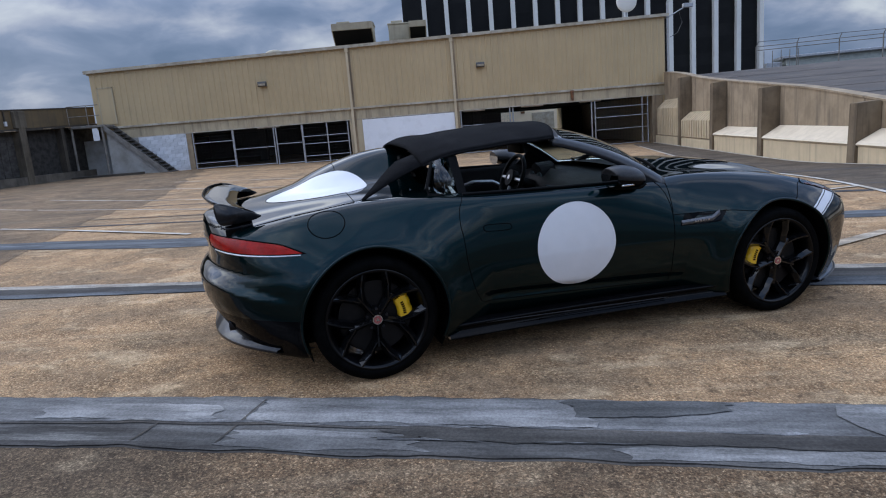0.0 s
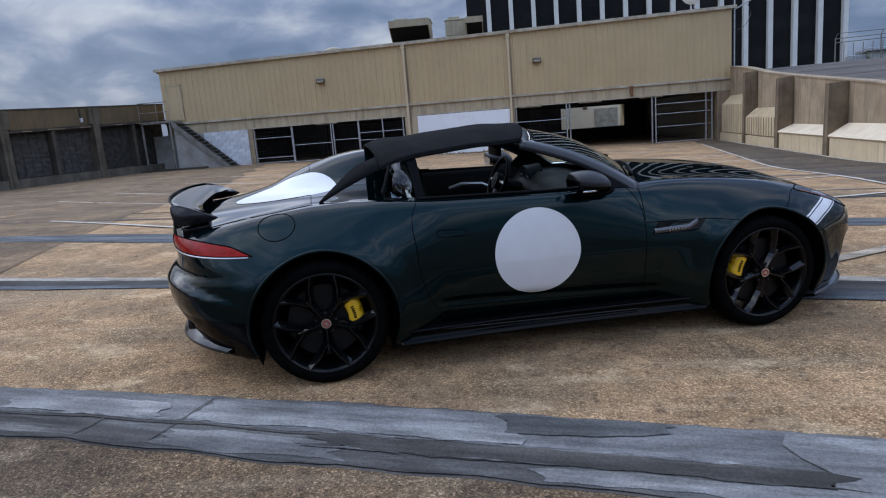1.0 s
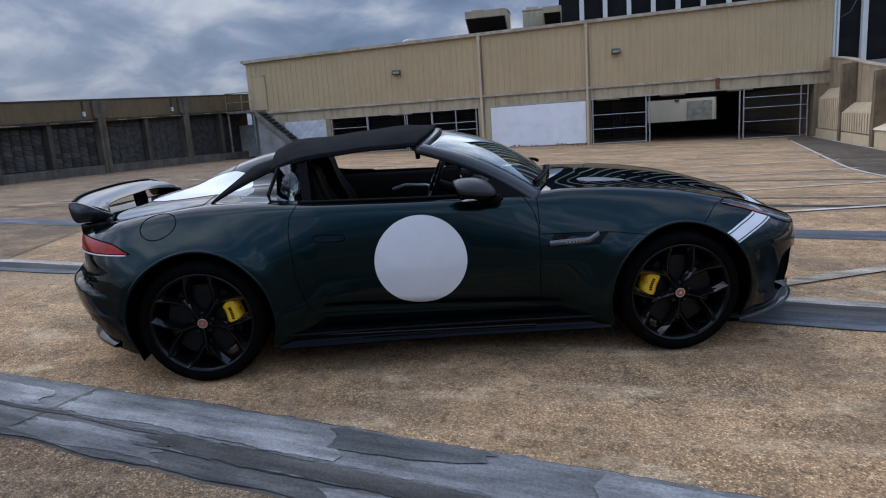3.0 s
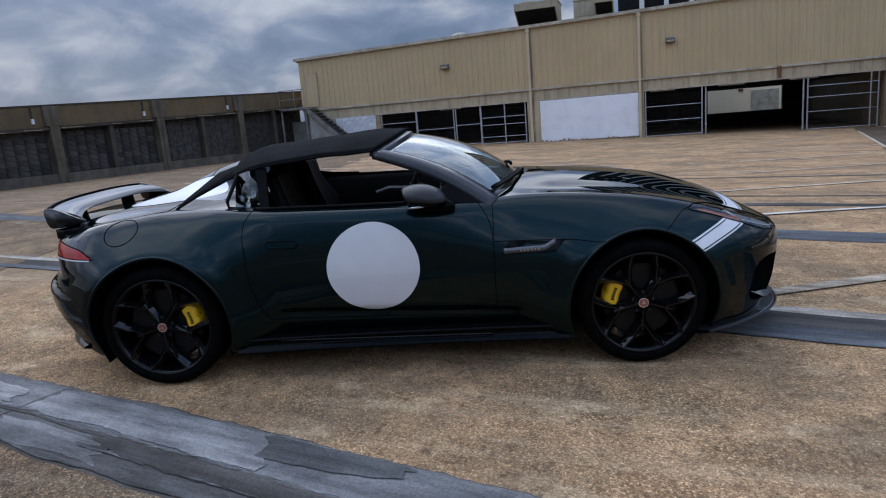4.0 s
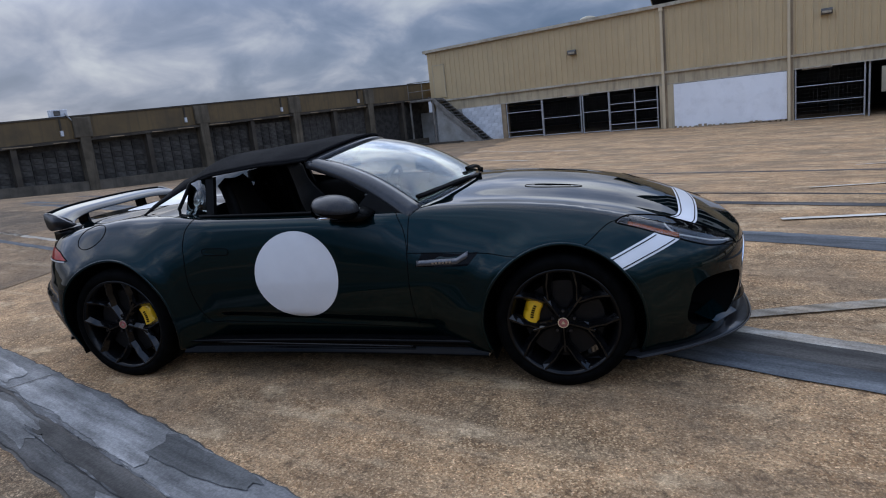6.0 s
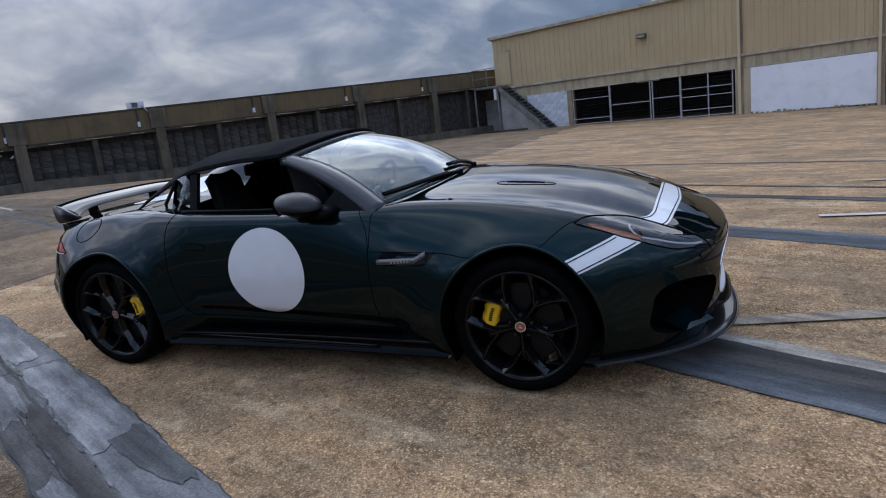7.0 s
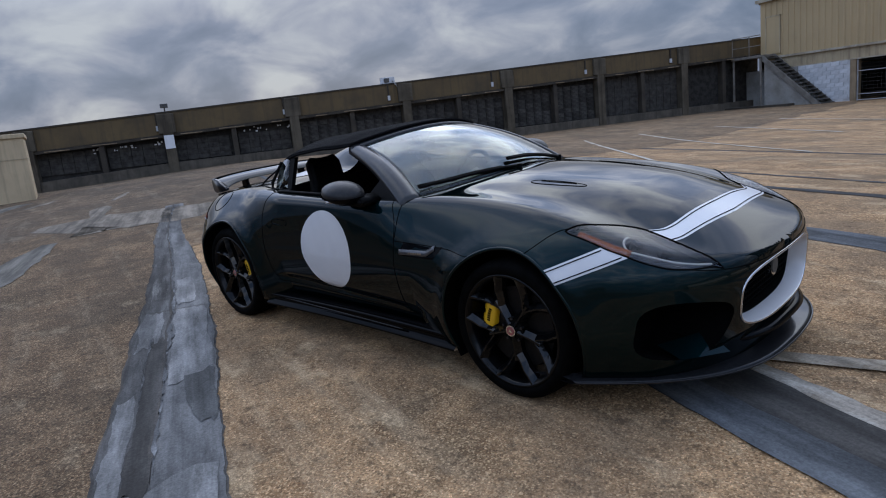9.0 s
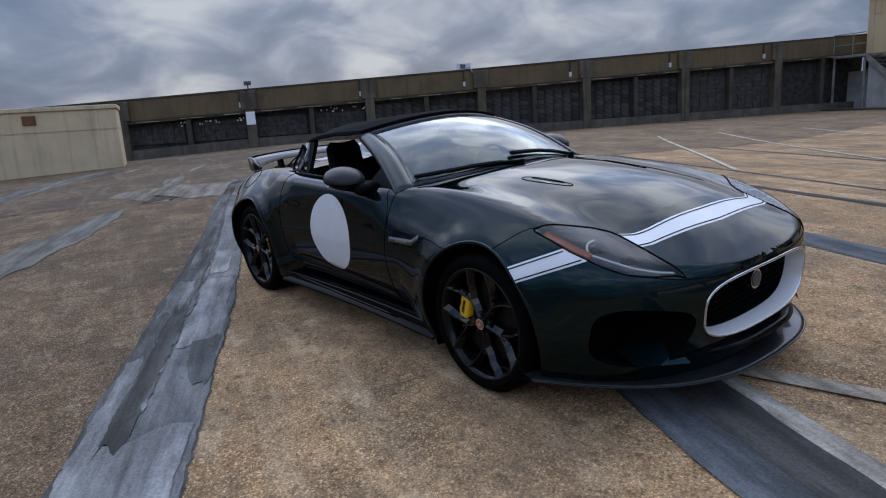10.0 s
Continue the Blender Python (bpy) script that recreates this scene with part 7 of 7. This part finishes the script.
def windscreen():
    us = [-0.915 + 1.83 * k / 28 for k in range(29)]
    vs = [0.0 + 0.945 * k / 16 for k in range(17)]
    g = part("windscreen", sheet(bmesh.new(), [[ws(u, v) for u in us] for v in vs], 0.004), M_GLASS, car, "clear raked windscreen glass", smooth=True)
    g.visible_shadow = False
    part("screen_band", sheet(bmesh.new(), [[ws(-0.935 + 1.87 * k / 28, v) - Vector((0.006, 0, 0.006)) for k in range(29)] for v in (0.925, 0.96)], 0.003), M_GLOSSBLACK, g, smooth=True)
    # frame: two pillars and a header, each with depth
    fr = part("header_rail", sheet(bmesh.new(), [[ws(-1 + 2 * k / 28, v) + Vector((0.004, 0, 0.008)) for k in range(29)] for v in (0.938, 0.96, 0.985, 1.01)], 0.03), M_FRAME, car, "dark grey windscreen header rail", smooth=True)
    for sg in (-1, 1):
        rows = []
        for uu, off in ((0.885, 0.004), (0.93, 0.012), (0.975, 0.012), (1.01, 0.0), (1.015, -0.03)):
            rows.append([ws(sg * uu, v) + Vector((0.004, 0, off)) for v in [1.01 * k / 18 - 0.02 for k in range(19)]])
        part("a_pillar", sheet(bmesh.new(), rows, 0.012), M_FRAME, car, "dark grey windscreen pillar", smooth=True)
        tri = [ws(sg * 1.0, 0.02), ws(sg * 1.0, 0.36), Vector((1.52, sg * 0.765, 0.925))]
        bm = bmesh.new()
        lo = [bm.verts.new(p) for p in tri]
        hi = [bm.verts.new(p + Vector((0, -sg * 0.02, 0))) for p in tri]
        bm.faces.new(lo)
        bm.faces.new(hi[::-1])
        for k in range(3):
            bm.faces.new((lo[k], hi[k], hi[(k + 1) % 3], lo[(k + 1) % 3]))
        part("mirror_sail", bm, M_PLASTIC, car, "black corner trim")
        # door top seal
        pts = [(0.56 + 1.22 * k / 24, sg * (0.752 + 0.012 * math.sin(math.pi * k / 24)), 0.945 - 0.02 * k / 24) for k in range(25)]
        part("belt_seal", tube(bmesh.new(), pts, 0.010, 6), M_PLASTIC, doors[sg], "black belt-line seal", smooth=True)


windscreen()

r_mid = spline([(0.33, 1.185), (0.45, 1.225), (0.65, 1.240), (0.9, 1.262), (1.1, 1.278), (1.31, 1.274)])
r_edge = spline([(0.33, 1.075), (0.42, 1.115), (0.5, 1.143), (0.6, 1.165), (0.87, 1.192), (1.0, 1.200), (1.2, 1.200)])
r_wide = spline([(0.33, 0.565), (0.5, 0.592), (0.75, 0.612), (1.0, 0.606), (1.2, 0.590)])


def soft_top():
    rows = []
    for i in range(37):
        v = i / 36
        row = []
        for k in range(41):
            u = -1 + 2 * k / 40
            h = ws(u, 1.0)
            x = (h.x + 0.02) * (1 - v) + (0.36 + 0.03 * u * u) * v
            a = abs(u)
            zc, ze, we = float(r_mid(x)), float(r_edge(x)), float(r_wide(x))
            z = zc - (zc - ze) * a**2.7 + 0.004 * math.sin(x * 17) * (1 - a) + 0.006 * noise.noise((x * 5, u * 2, 0))
            bl = min(1.0, v * 6)
            y = h.y * (1 - bl) + we * u * bl
            z = (h.z + 0.012) * (1 - bl) + z * bl
            row.append((x, y, z))
        rows.append(row)
    roof = part("soft_top", sheet(bmesh.new(), rows, -0.014), M_FABRIC, car, "black canvas soft-top", smooth=True)
    for sg in (-1, 1):
        # hem, strap to the rear deck, quarter light
        pts = [(r[-1] if sg > 0 else r[0]) for r in rows]
        part("hem", tube(bmesh.new(), pts, 0.009, 6), M_FABRIC, roof, smooth=True)
        up = [(0.385, 0.420, 1.168), (0.260, 0.436, 1.130), (0.203, 0.460, 1.090), (0.148, 0.494, 1.047), (0.087, 0.543, 1.000), (0.022, 0.570, on_top(0.022, sg * 0.570) + 0.004)]
        lo = [(0.455, 0.574, 1.122), (0.405, 0.572, 1.112), (0.357, 0.567, 1.098), (0.263, 0.562, 1.057), (0.155, 0.574, 1.007), (0.041, 0.582, on_top(0.041, sg * 0.582) + 0.003)]
        bm = bmesh.new()
        sheet(bm, [[(x, sg * w, z) for x, w, z in up], [((a[0] + b[0]) / 2, sg * ((a[1] + b[1]) / 2 + 0.006), (a[2] + b[2]) / 2) for a, b in zip(up, lo)], [(x, sg * w, z) for x, w, z in lo]], 0.008)
        part("strap", bm, M_FABRIC, roof, "canvas strap to the rear deck", smooth=True)
        bm = bmesh.new()
        prism(bm, [(0.560, 0.925), (0.610, 0.925), (0.585, 1.150), (0.530, 1.150)], "y", 0, 0.03)
        for v in bm.verts:
            v.co.y = sg * (0.690 - (v.co.z - 0.925) * 0.42 - v.co.y)
        part("b_pillar", bm, M_PLASTIC, car, "black roof-frame post")
        q = part("quarter_light", sheet(bmesh.new(), [[(0.560, sg * 0.688, 0.93), (0.530, sg * 0.600, 1.148)], [(0.49, sg * 0.690, 0.934), (0.475, sg * 0.604, 1.138)], [(0.42, sg * 0.690, 0.940), (0.42, sg * 0.612, 1.120)]], 0.004), M_TINT, car, "small quarter-light glass", smooth=True)
        q.visible_shadow = False
        part("quarter_frame", tube(bmesh.new(), [(0.60, sg * 0.690, 0.935), (0.48, sg * 0.694, 0.938), (0.385, sg * 0.692, 0.950), (0.375, sg * 0.680, 0.985), (0.405, sg * 0.640, 1.060), (0.43, sg * 0.610, 1.125)], 0.011, 6), M_PLASTIC, q)
    return roof


soft_top()


# ---- mirrors ----
def door_mirror(sg):
    bm = bmesh.new()
    bmesh.ops.create_uvsphere(bm, u_segments=28, v_segments=18, radius=1.0)
    for v in bm.verts:
        x, y, z = v.co
        f = 1 + 0.16 * x
        sx = 0.135 * (x if x > -0.55 else -0.55)
        v.co = Vector((1.475 + sx - 0.02 * z, sg * (0.905 + 0.115 * y * f), 0.978 + 0.068 * z * (1 + 0.22 * x) * (1.0 if z > 0 else 0.92) - 0.01 * x))
    m = part("door_mirror", bm, M_MIRRORCAP, doors[sg], "grey carbon door mirror with chrome indicator strip", smooth=True)
    bm = bmesh.new()
    bmesh.ops.create_uvsphere(bm, u_segments=28, v_segments=18, radius=1.0)
    bmesh.ops.delete(bm, geom=[f for f in bm.faces if f.calc_center_median().z > -0.22], context="FACES")
    for v in bm.verts:
        x, y, z = v.co * 1.025
        sx = 0.135 * (x if x > -0.56 else -0.56)
        v.co = Vector((1.475 + sx - 0.02 * z, sg * (0.905 + 0.115 * y * (1 + 0.16 * x)), 0.978 + 0.068 * z * (1 + 0.22 * x) * 0.92 - 0.01 * x))
    part("mirror_underside", bm, M_GLOSSBLACK, m, "gloss black lower mirror shell", smooth=True)
    part("indicator", tube(bmesh.new(), [(1.425 + 0.020 * k, sg * (0.972 + 0.030 * math.sin(0.5 + k * 0.42)), 0.941 + 0.001 * k) for k in range(8)], 0.0075, 6), M_CHROME, m, "bright indicator strip", smooth=True)
    bm = bmesh.new()
    prism(bm, [(1.44, 0.905), (1.62, 0.895), (1.66, 0.925), (1.60, 0.955), (1.46, 0.945)], "y", sg * 0.76, sg * 0.90)
    bmesh.ops.bevel(bm, geom=list(bm.edges), offset=0.008, segments=2, affect="EDGES")
    part("mirror_foot", bm, M_PLASTIC, m, smooth=True)
    bm = bmesh.new()
    bmesh.ops.create_circle(bm, cap_ends=True, segments=28, radius=1.0, matrix=Matrix.Translation((1.397, sg * 0.905, 0.98)) @ Matrix.Rotation(radians(90), 4, "Y") @ Matrix.Diagonal((0.052, 0.092, 1, 1)))
    part("mirror_glass", bm, M_INTMIRROR, m)


door_mirror(-1)
door_mirror(1)


# ---- wipers ----
def wiper(a, b, bend):
    pts = []
    for k in range(11):
        t = k / 10
        u = a[0] + (b[0] - a[0]) * t
        v = a[1] + (b[1] - a[1]) * t + bend * math.sin(math.pi * t)
        pts.append(ws(u, v) + Vector((0.012, 0, 0.016)))
    w = part("wiper", tube(bmesh.new(), pts, 0.011, 6), M_PLASTIC, car, "black wiper", smooth=True)
    part("wiper_blade", tube(bmesh.new(), [Vector(p) + Vector((-0.008, 0, 0.006)) for p in pts[2:]], 0.008, 6), M_RUBBER, w, smooth=True)
    part("wiper_pivot", rod(bmesh.new(), Vector(pts[0]) - Vector((0, 0, 0.03)), Vector(pts[0]) + Vector((0, 0, 0.012)), 0.020, 12), M_PLASTIC, w)


wiper((-0.02, 0.0), (-0.86, 0.07), 0.01)
wiper((0.72, 0.0), (-0.05, 0.10), 0.02)


# ---- cabin ----
def cabin():
    t = part("cabin_tub", boxed(0.42, 1.95, -0.735, 0.735, 0.24, 0.30), M_PLASTIC, car)
    for sg in (-1, 1):
        bm = bmesh.new()
        rows = []
        for dw, z in ((0.0, 0.93), (-0.03, 0.90), (-0.05, 0.78), (-0.10, 0.72), (-0.10, 0.62), (-0.06, 0.55), (-0.04, 0.30)):
            rows.append([(0.45 + 1.42 * k / 16, sg * (0.742 + dw), z) for k in range(17)])
        sheet(bm, rows)
        c = part("door_card", bm, M_LEATHER, doors[sg], "black leather door card", smooth=True)
        part("armrest_pull", tube(bmesh.new(), [(1.02, sg * 0.655, 0.80), (1.12, sg * 0.645, 0.83), (1.28, sg * 0.648, 0.82), (1.36, sg * 0.66, 0.78)], 0.014, 6), M_FROSTED, c, "satin door pull")
    bm = bmesh.new()
    rows = []
    for x, z in ((1.50, 0.52), (1.46, 0.62), (1.47, 0.74), (1.52, 0.83), (1.60, 0.885), (1.74, 0.905), (1.90, 0.915), (2.02, 0.90)):
        rows.append([(x - 0.03 * abs(y) + 0.02, y, z + (0.045 * math.exp(-(((y - 0.37) / 0.16) ** 4)) if 0.8 < z < 0.9 else 0)) for y in [-0.72 + 1.44 * k / 32 for k in range(33)]])
    sheet(bm, rows)
    d = part("dashboard", bm, M_LEATHER, car, "black leather dashboard", smooth=True)
    part("instrument_hood", rod(bmesh.new(), (1.54, 0.37, 0.86), (1.66, 0.37, 0.875), 0.105, 24, 0.10), M_LEATHER, d)
    part("centre_screen", boxed(1.485, 1.50, -0.11, 0.11, 0.70, 0.83, 0.004), M_SCREEN, d)
    part("dial", rod(bmesh.new(), (1.530, 0.31, 0.86), (1.538, 0.31, 0.861), 0.042, 20), M_SCREEN, d)
    part("dial", rod(bmesh.new(), (1.530, 0.43, 0.86), (1.538, 0.43, 0.861), 0.042, 20), M_SCREEN, d)
    part("bulkhead", boxed(0.38, 0.46, -0.735, 0.735, 0.26, 0.95), M_LEATHER, car)
    part("rear_bulkhead", boxed(0.40, 0.445, 0.06, 0.60, 0.88, 1.12, 0.02), M_LEATHER, car)
    part("rear_bulkhead", boxed(0.40, 0.445, -0.60, 0.05, 0.88, 0.955, 0.02), M_LEATHER, car)
    part("centre_console", boxed(0.5, 1.55, -0.12, 0.12, 0.28, 0.60, 0.03), M_LEATHER, car)
    # steering wheel
    c = Vector((1.335, 0.37, 0.865))
    ax = Vector((-0.93, 0, 0.36)).normalized()
    up = Vector((0.36, 0, 0.93)).normalized()
    sd = Vector((0, 1, 0))
    rim = [c + (up * math.cos(a) + sd * math.sin(a)) * 0.178 for a in (2 * math.pi * k / 36 for k in range(36))]
    s = part("steering_wheel", tube(bmesh.new(), rim, 0.016, 8, True), M_LEATHER, car, "black leather three-spoke steering wheel", smooth=True)
    part("wheel_boss", rod(bmesh.new(), c - ax * 0.02, c + ax * 0.03, 0.062, 24), M_LEATHER, s)
    for a in (90, 180, 270):
        e = c + (up * math.cos(radians(a)) + sd * math.sin(radians(a))) * 0.172
        part("spoke", tube(bmesh.new(), [c, e], 0.013, 6), M_FROSTED, s, "satin metal spoke")
    part("wheel_emblem", rod(bmesh.new(), c + ax * 0.029, c + ax * 0.034, 0.02, 16), M_CHROME, s)
    part("column", rod(bmesh.new(), c, c - ax * 0.25, 0.04, 12), M_PLASTIC, s)
    m = part("rear_view_mirror", boxed(1.205, 1.235, -0.10, 0.14, 1.085, 1.150, 0.012), M_PLASTIC, car, "black interior mirror", smooth=True)
    part("mirror_stalk", rod(bmesh.new(), (1.23, 0.02, 1.14), (1.36, 0.0, 1.235), 0.010, 8), M_PLASTIC, m)
    for sg in (-1, 1):
        bm = bmesh.new()
        rows = []
        for x, z, w, dp in ((1.20, 0.46, 0.24, 0.02), (1.15, 0.50, 0.25, 0.05), (0.95, 0.47, 0.25, 0.06), (0.80, 0.46, 0.25, 0.05), (0.74, 0.52, 0.24, 0.05), (0.69, 0.66, 0.235, 0.055), (0.62, 0.82, 0.215, 0.05), (0.585, 0.91, 0.16, 0.03), (0.565, 0.97, 0.135, 0.02), (0.545, 1.05, 0.13, 0.015), (0.525, 1.085, 0.11, 0.0)):
            rows.append([(x + (0.55 if z > 0.55 else 0.0) * dp * abs(q) ** 2.2 * 1.5, sg * 0.37 + w * q, z + (dp * abs(q) ** 2.2 if z <= 0.55 else 0)) for q in [-1 + 2 * k / 14 for k in range(15)]])
        sheet(bm, rows, -0.07)
        s = part("bucket_seat", bm, M_LEATHER, car, "black leather bucket seat", smooth=True)
        part("harness_slot", boxed(0.555, 0.60, sg * 0.37 - 0.055, sg * 0.37 + 0.055, 0.945, 0.975, 0.01), M_FROSTED, s)
    part("roll_hoop", tube(bmesh.new(), [(0.47, 0.58, 0.90), (0.46, 0.57, 1.05), (0.45, 0.50, 1.10), (0.45, 0.25, 1.11), (0.46, 0.18, 1.05), (0.47, 0.17, 0.90)], 0.022, 8), M_GLOSSBLACK, car, "black roll hoop", smooth=True)


cabin()


# ---- wheels ----
def wheel(x, sg, w_tyre):
    """A road wheel; local y points outwards, and the outer face lies at y = 0."""
    yo = sg * 0.925
    t = new("wheel")
    t.parent = car
    t.matrix_basis = Matrix.Translation((x, yo, WR)) @ (Matrix.Rotation(math.pi, 4, "Z") if sg < 0 else Matrix.Identity(4))
    tagged(t, "black split-spoke alloy wheel with low-profile tyre")
    prof = [(-w_tyre + 0.02, 0.268), (-w_tyre, 0.290), (-w_tyre + 0.004, 0.318), (-w_tyre + 0.03, 0.338), (-w_tyre + 0.06, 0.3425), (-0.06, 0.3425), (-0.030, 0.339), (-0.008, 0.325), (0.0, 0.306), (-0.002, 0.290), (-0.008, 0.279), (-0.02, 0.270)]
    rows = []
    n = 72
    for i in range(n + 1):
        a = 2 * math.pi * i / n
        rows.append([(r * math.cos(a), y, r * math.sin(a)) for y, r in prof])
    part("tyre", sheet(bmesh.new(), rows), M_RUBBER, t, "low-profile black tyre", smooth=True)
    bm = bmesh.new()
    prof = [(-0.012, 0.280), (-0.005, 0.276), (-0.006, 0.269), (-0.022, 0.258), (-0.05, 0.248), (-w_tyre + 0.05, 0.232), (-w_tyre + 0.02, 0.268)]
    rows = []
    for i in range(n + 1):
        a = 2 * math.pi * i / n
        rows.append([(r * math.cos(a), y, r * math.sin(a)) for y, r in prof])
    sheet(bm, rows)
    rim = part("rim", bm, M_RIMDARK, t, smooth=True)
    for k in range(5):
        a0 = radians(-90 + 72 * k)
        bm = bmesh.new()

        def limb(p0, p1, w0, w1, y0, y1):
            d = (p1 - p0).normalized()
            s = Vector((-d.z, 0, d.x))
            row = []
            for p, w, y in ((p0, w0, y0), ((p0 + p1) / 2, (w0 + w1) / 2 * 0.94, (y0 + y1) / 2 - 0.004), (p1, w1, y1)):
                pr = [(-w, -0.052), (-w * 0.92, -0.026), (-w * 0.16, 0.0), (w * 0.16, 0.0), (w * 0.92, -0.026), (w, -0.052)]
                row.append([p + s * q + Vector((0, y + dy, 0)) for q, dy in pr])
            sheet(bm, row)
            return row

        def at(r, a):
            return Vector((r * math.cos(a), 0, r * math.sin(a)))
        limb(at(0.030, a0), at(0.158, a0), 0.022, 0.031, -0.024, -0.032)
        for q in (-1, 1):
            limb(at(0.128, a0 + q * 0.055), at(0.205, a0 + q * radians(15)), 0.022, 0.023, -0.033, -0.022)
            limb(at(0.198, a0 + q * radians(14)), at(0.272, a0 + q * radians(23)), 0.023, 0.032, -0.022, -0.006)
            limb(at(0.266, a0 + q * radians(22)), at(0.266, a0 + q * radians(35)), 0.016, 0.011, -0.012, -0.012)
        part("spoke", bm, M_RIM, rim, smooth=False)
        ln = part("lug_nut", rod(bmesh.new(), (0.056 * math.cos(a0 + 0.63), -0.048, 0.056 * math.sin(a0 + 0.63)), (0.056 * math.cos(a0 + 0.63), -0.028, 0.056 * math.sin(a0 + 0.63)), 0.0075, 6), M_LAMPIN, rim)
    part("hub", rod(bmesh.new(), (0, -0.10, 0), (0, -0.036, 0), 0.060, 24), M_PLASTIC, t)
    part("centre_cap_ring", rod(bmesh.new(), (0, -0.035, 0), (0, -0.016, 0), 0.027, 28), M_CHROME, t, "bright centre-cap ring")
    part("centre_cap", rod(bmesh.new(), (0, -0.020, 0), (0, -0.0135, 0), 0.0215, 28), M_BADGE, t, "red centre cap")
    part("cap_emblem", rod(bmesh.new(), (0, -0.016, 0), (0, -0.0120, 0), 0.012, 3), M_CHROME, t)
    part("brake_disc", rod(bmesh.new(), (0, -0.115, 0), (0, -0.085, 0), 0.200, 48), M_DISC, t, "steel brake disc")
    # black drum added to stand in for the shade behind the disc
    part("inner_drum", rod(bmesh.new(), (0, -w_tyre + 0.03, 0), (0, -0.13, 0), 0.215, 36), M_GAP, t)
    # caliper sits towards the car's middle
    fwd = 1 if x < 1 else -1
    lx = fwd * (1 if sg > 0 else -1)
    ca = radians(14 if x < 1 else 18)
    bm = bmesh.new()
    rows = []
    for k in range(9):
        a = ca + radians(-23 + 46 * k / 8)
        wd = 0.033 * (1 - 0.25 * abs(k - 4) / 4)
        rows.append([(lx * r * math.cos(a), y, r * math.sin(a)) for r, y in ((0.122 + 0.012 * (k in (0, 8)), -0.115), (0.124 + 0.012 * (k in (0, 8)), -0.060), (0.136, -0.050), (0.176, -0.048), (0.192 - 0.012 * (k == 4), -0.054), (0.205 - 0.014 * (k == 4), -0.066), (0.208, -0.115))])
    sheet(bm, rows)
    for side in (rows[0], rows[-1]):
        bm.faces.new([bm.verts.new(p) for p in side])
    c = part("brake_caliper", bm, M_YELLOW, t, "yellow brake caliper", smooth=True)
    for k in range(6):
        a = ca + radians(-11 + 4.4 * k)
        bm = bmesh.new()
        box(bm, -0.008, 0.008, -0.0015, 0.0015, -0.0035, 0.0035, m=Matrix.Translation((lx * 0.158 * math.cos(a), -0.0465, 0.158 * math.sin(a))) @ Matrix.Rotation(-lx * a, 4, "Y"))
        part("caliper_mark", bm, M_GLOSSBLACK, c)
    return t


wheel(RAX, -1, 0.29)
wheel(RAX, 1, 0.29)
wheel(FAX, -1, 0.255)
wheel(FAX, 1, 0.255)
# floor box whose near-black colour carries the shade under the car
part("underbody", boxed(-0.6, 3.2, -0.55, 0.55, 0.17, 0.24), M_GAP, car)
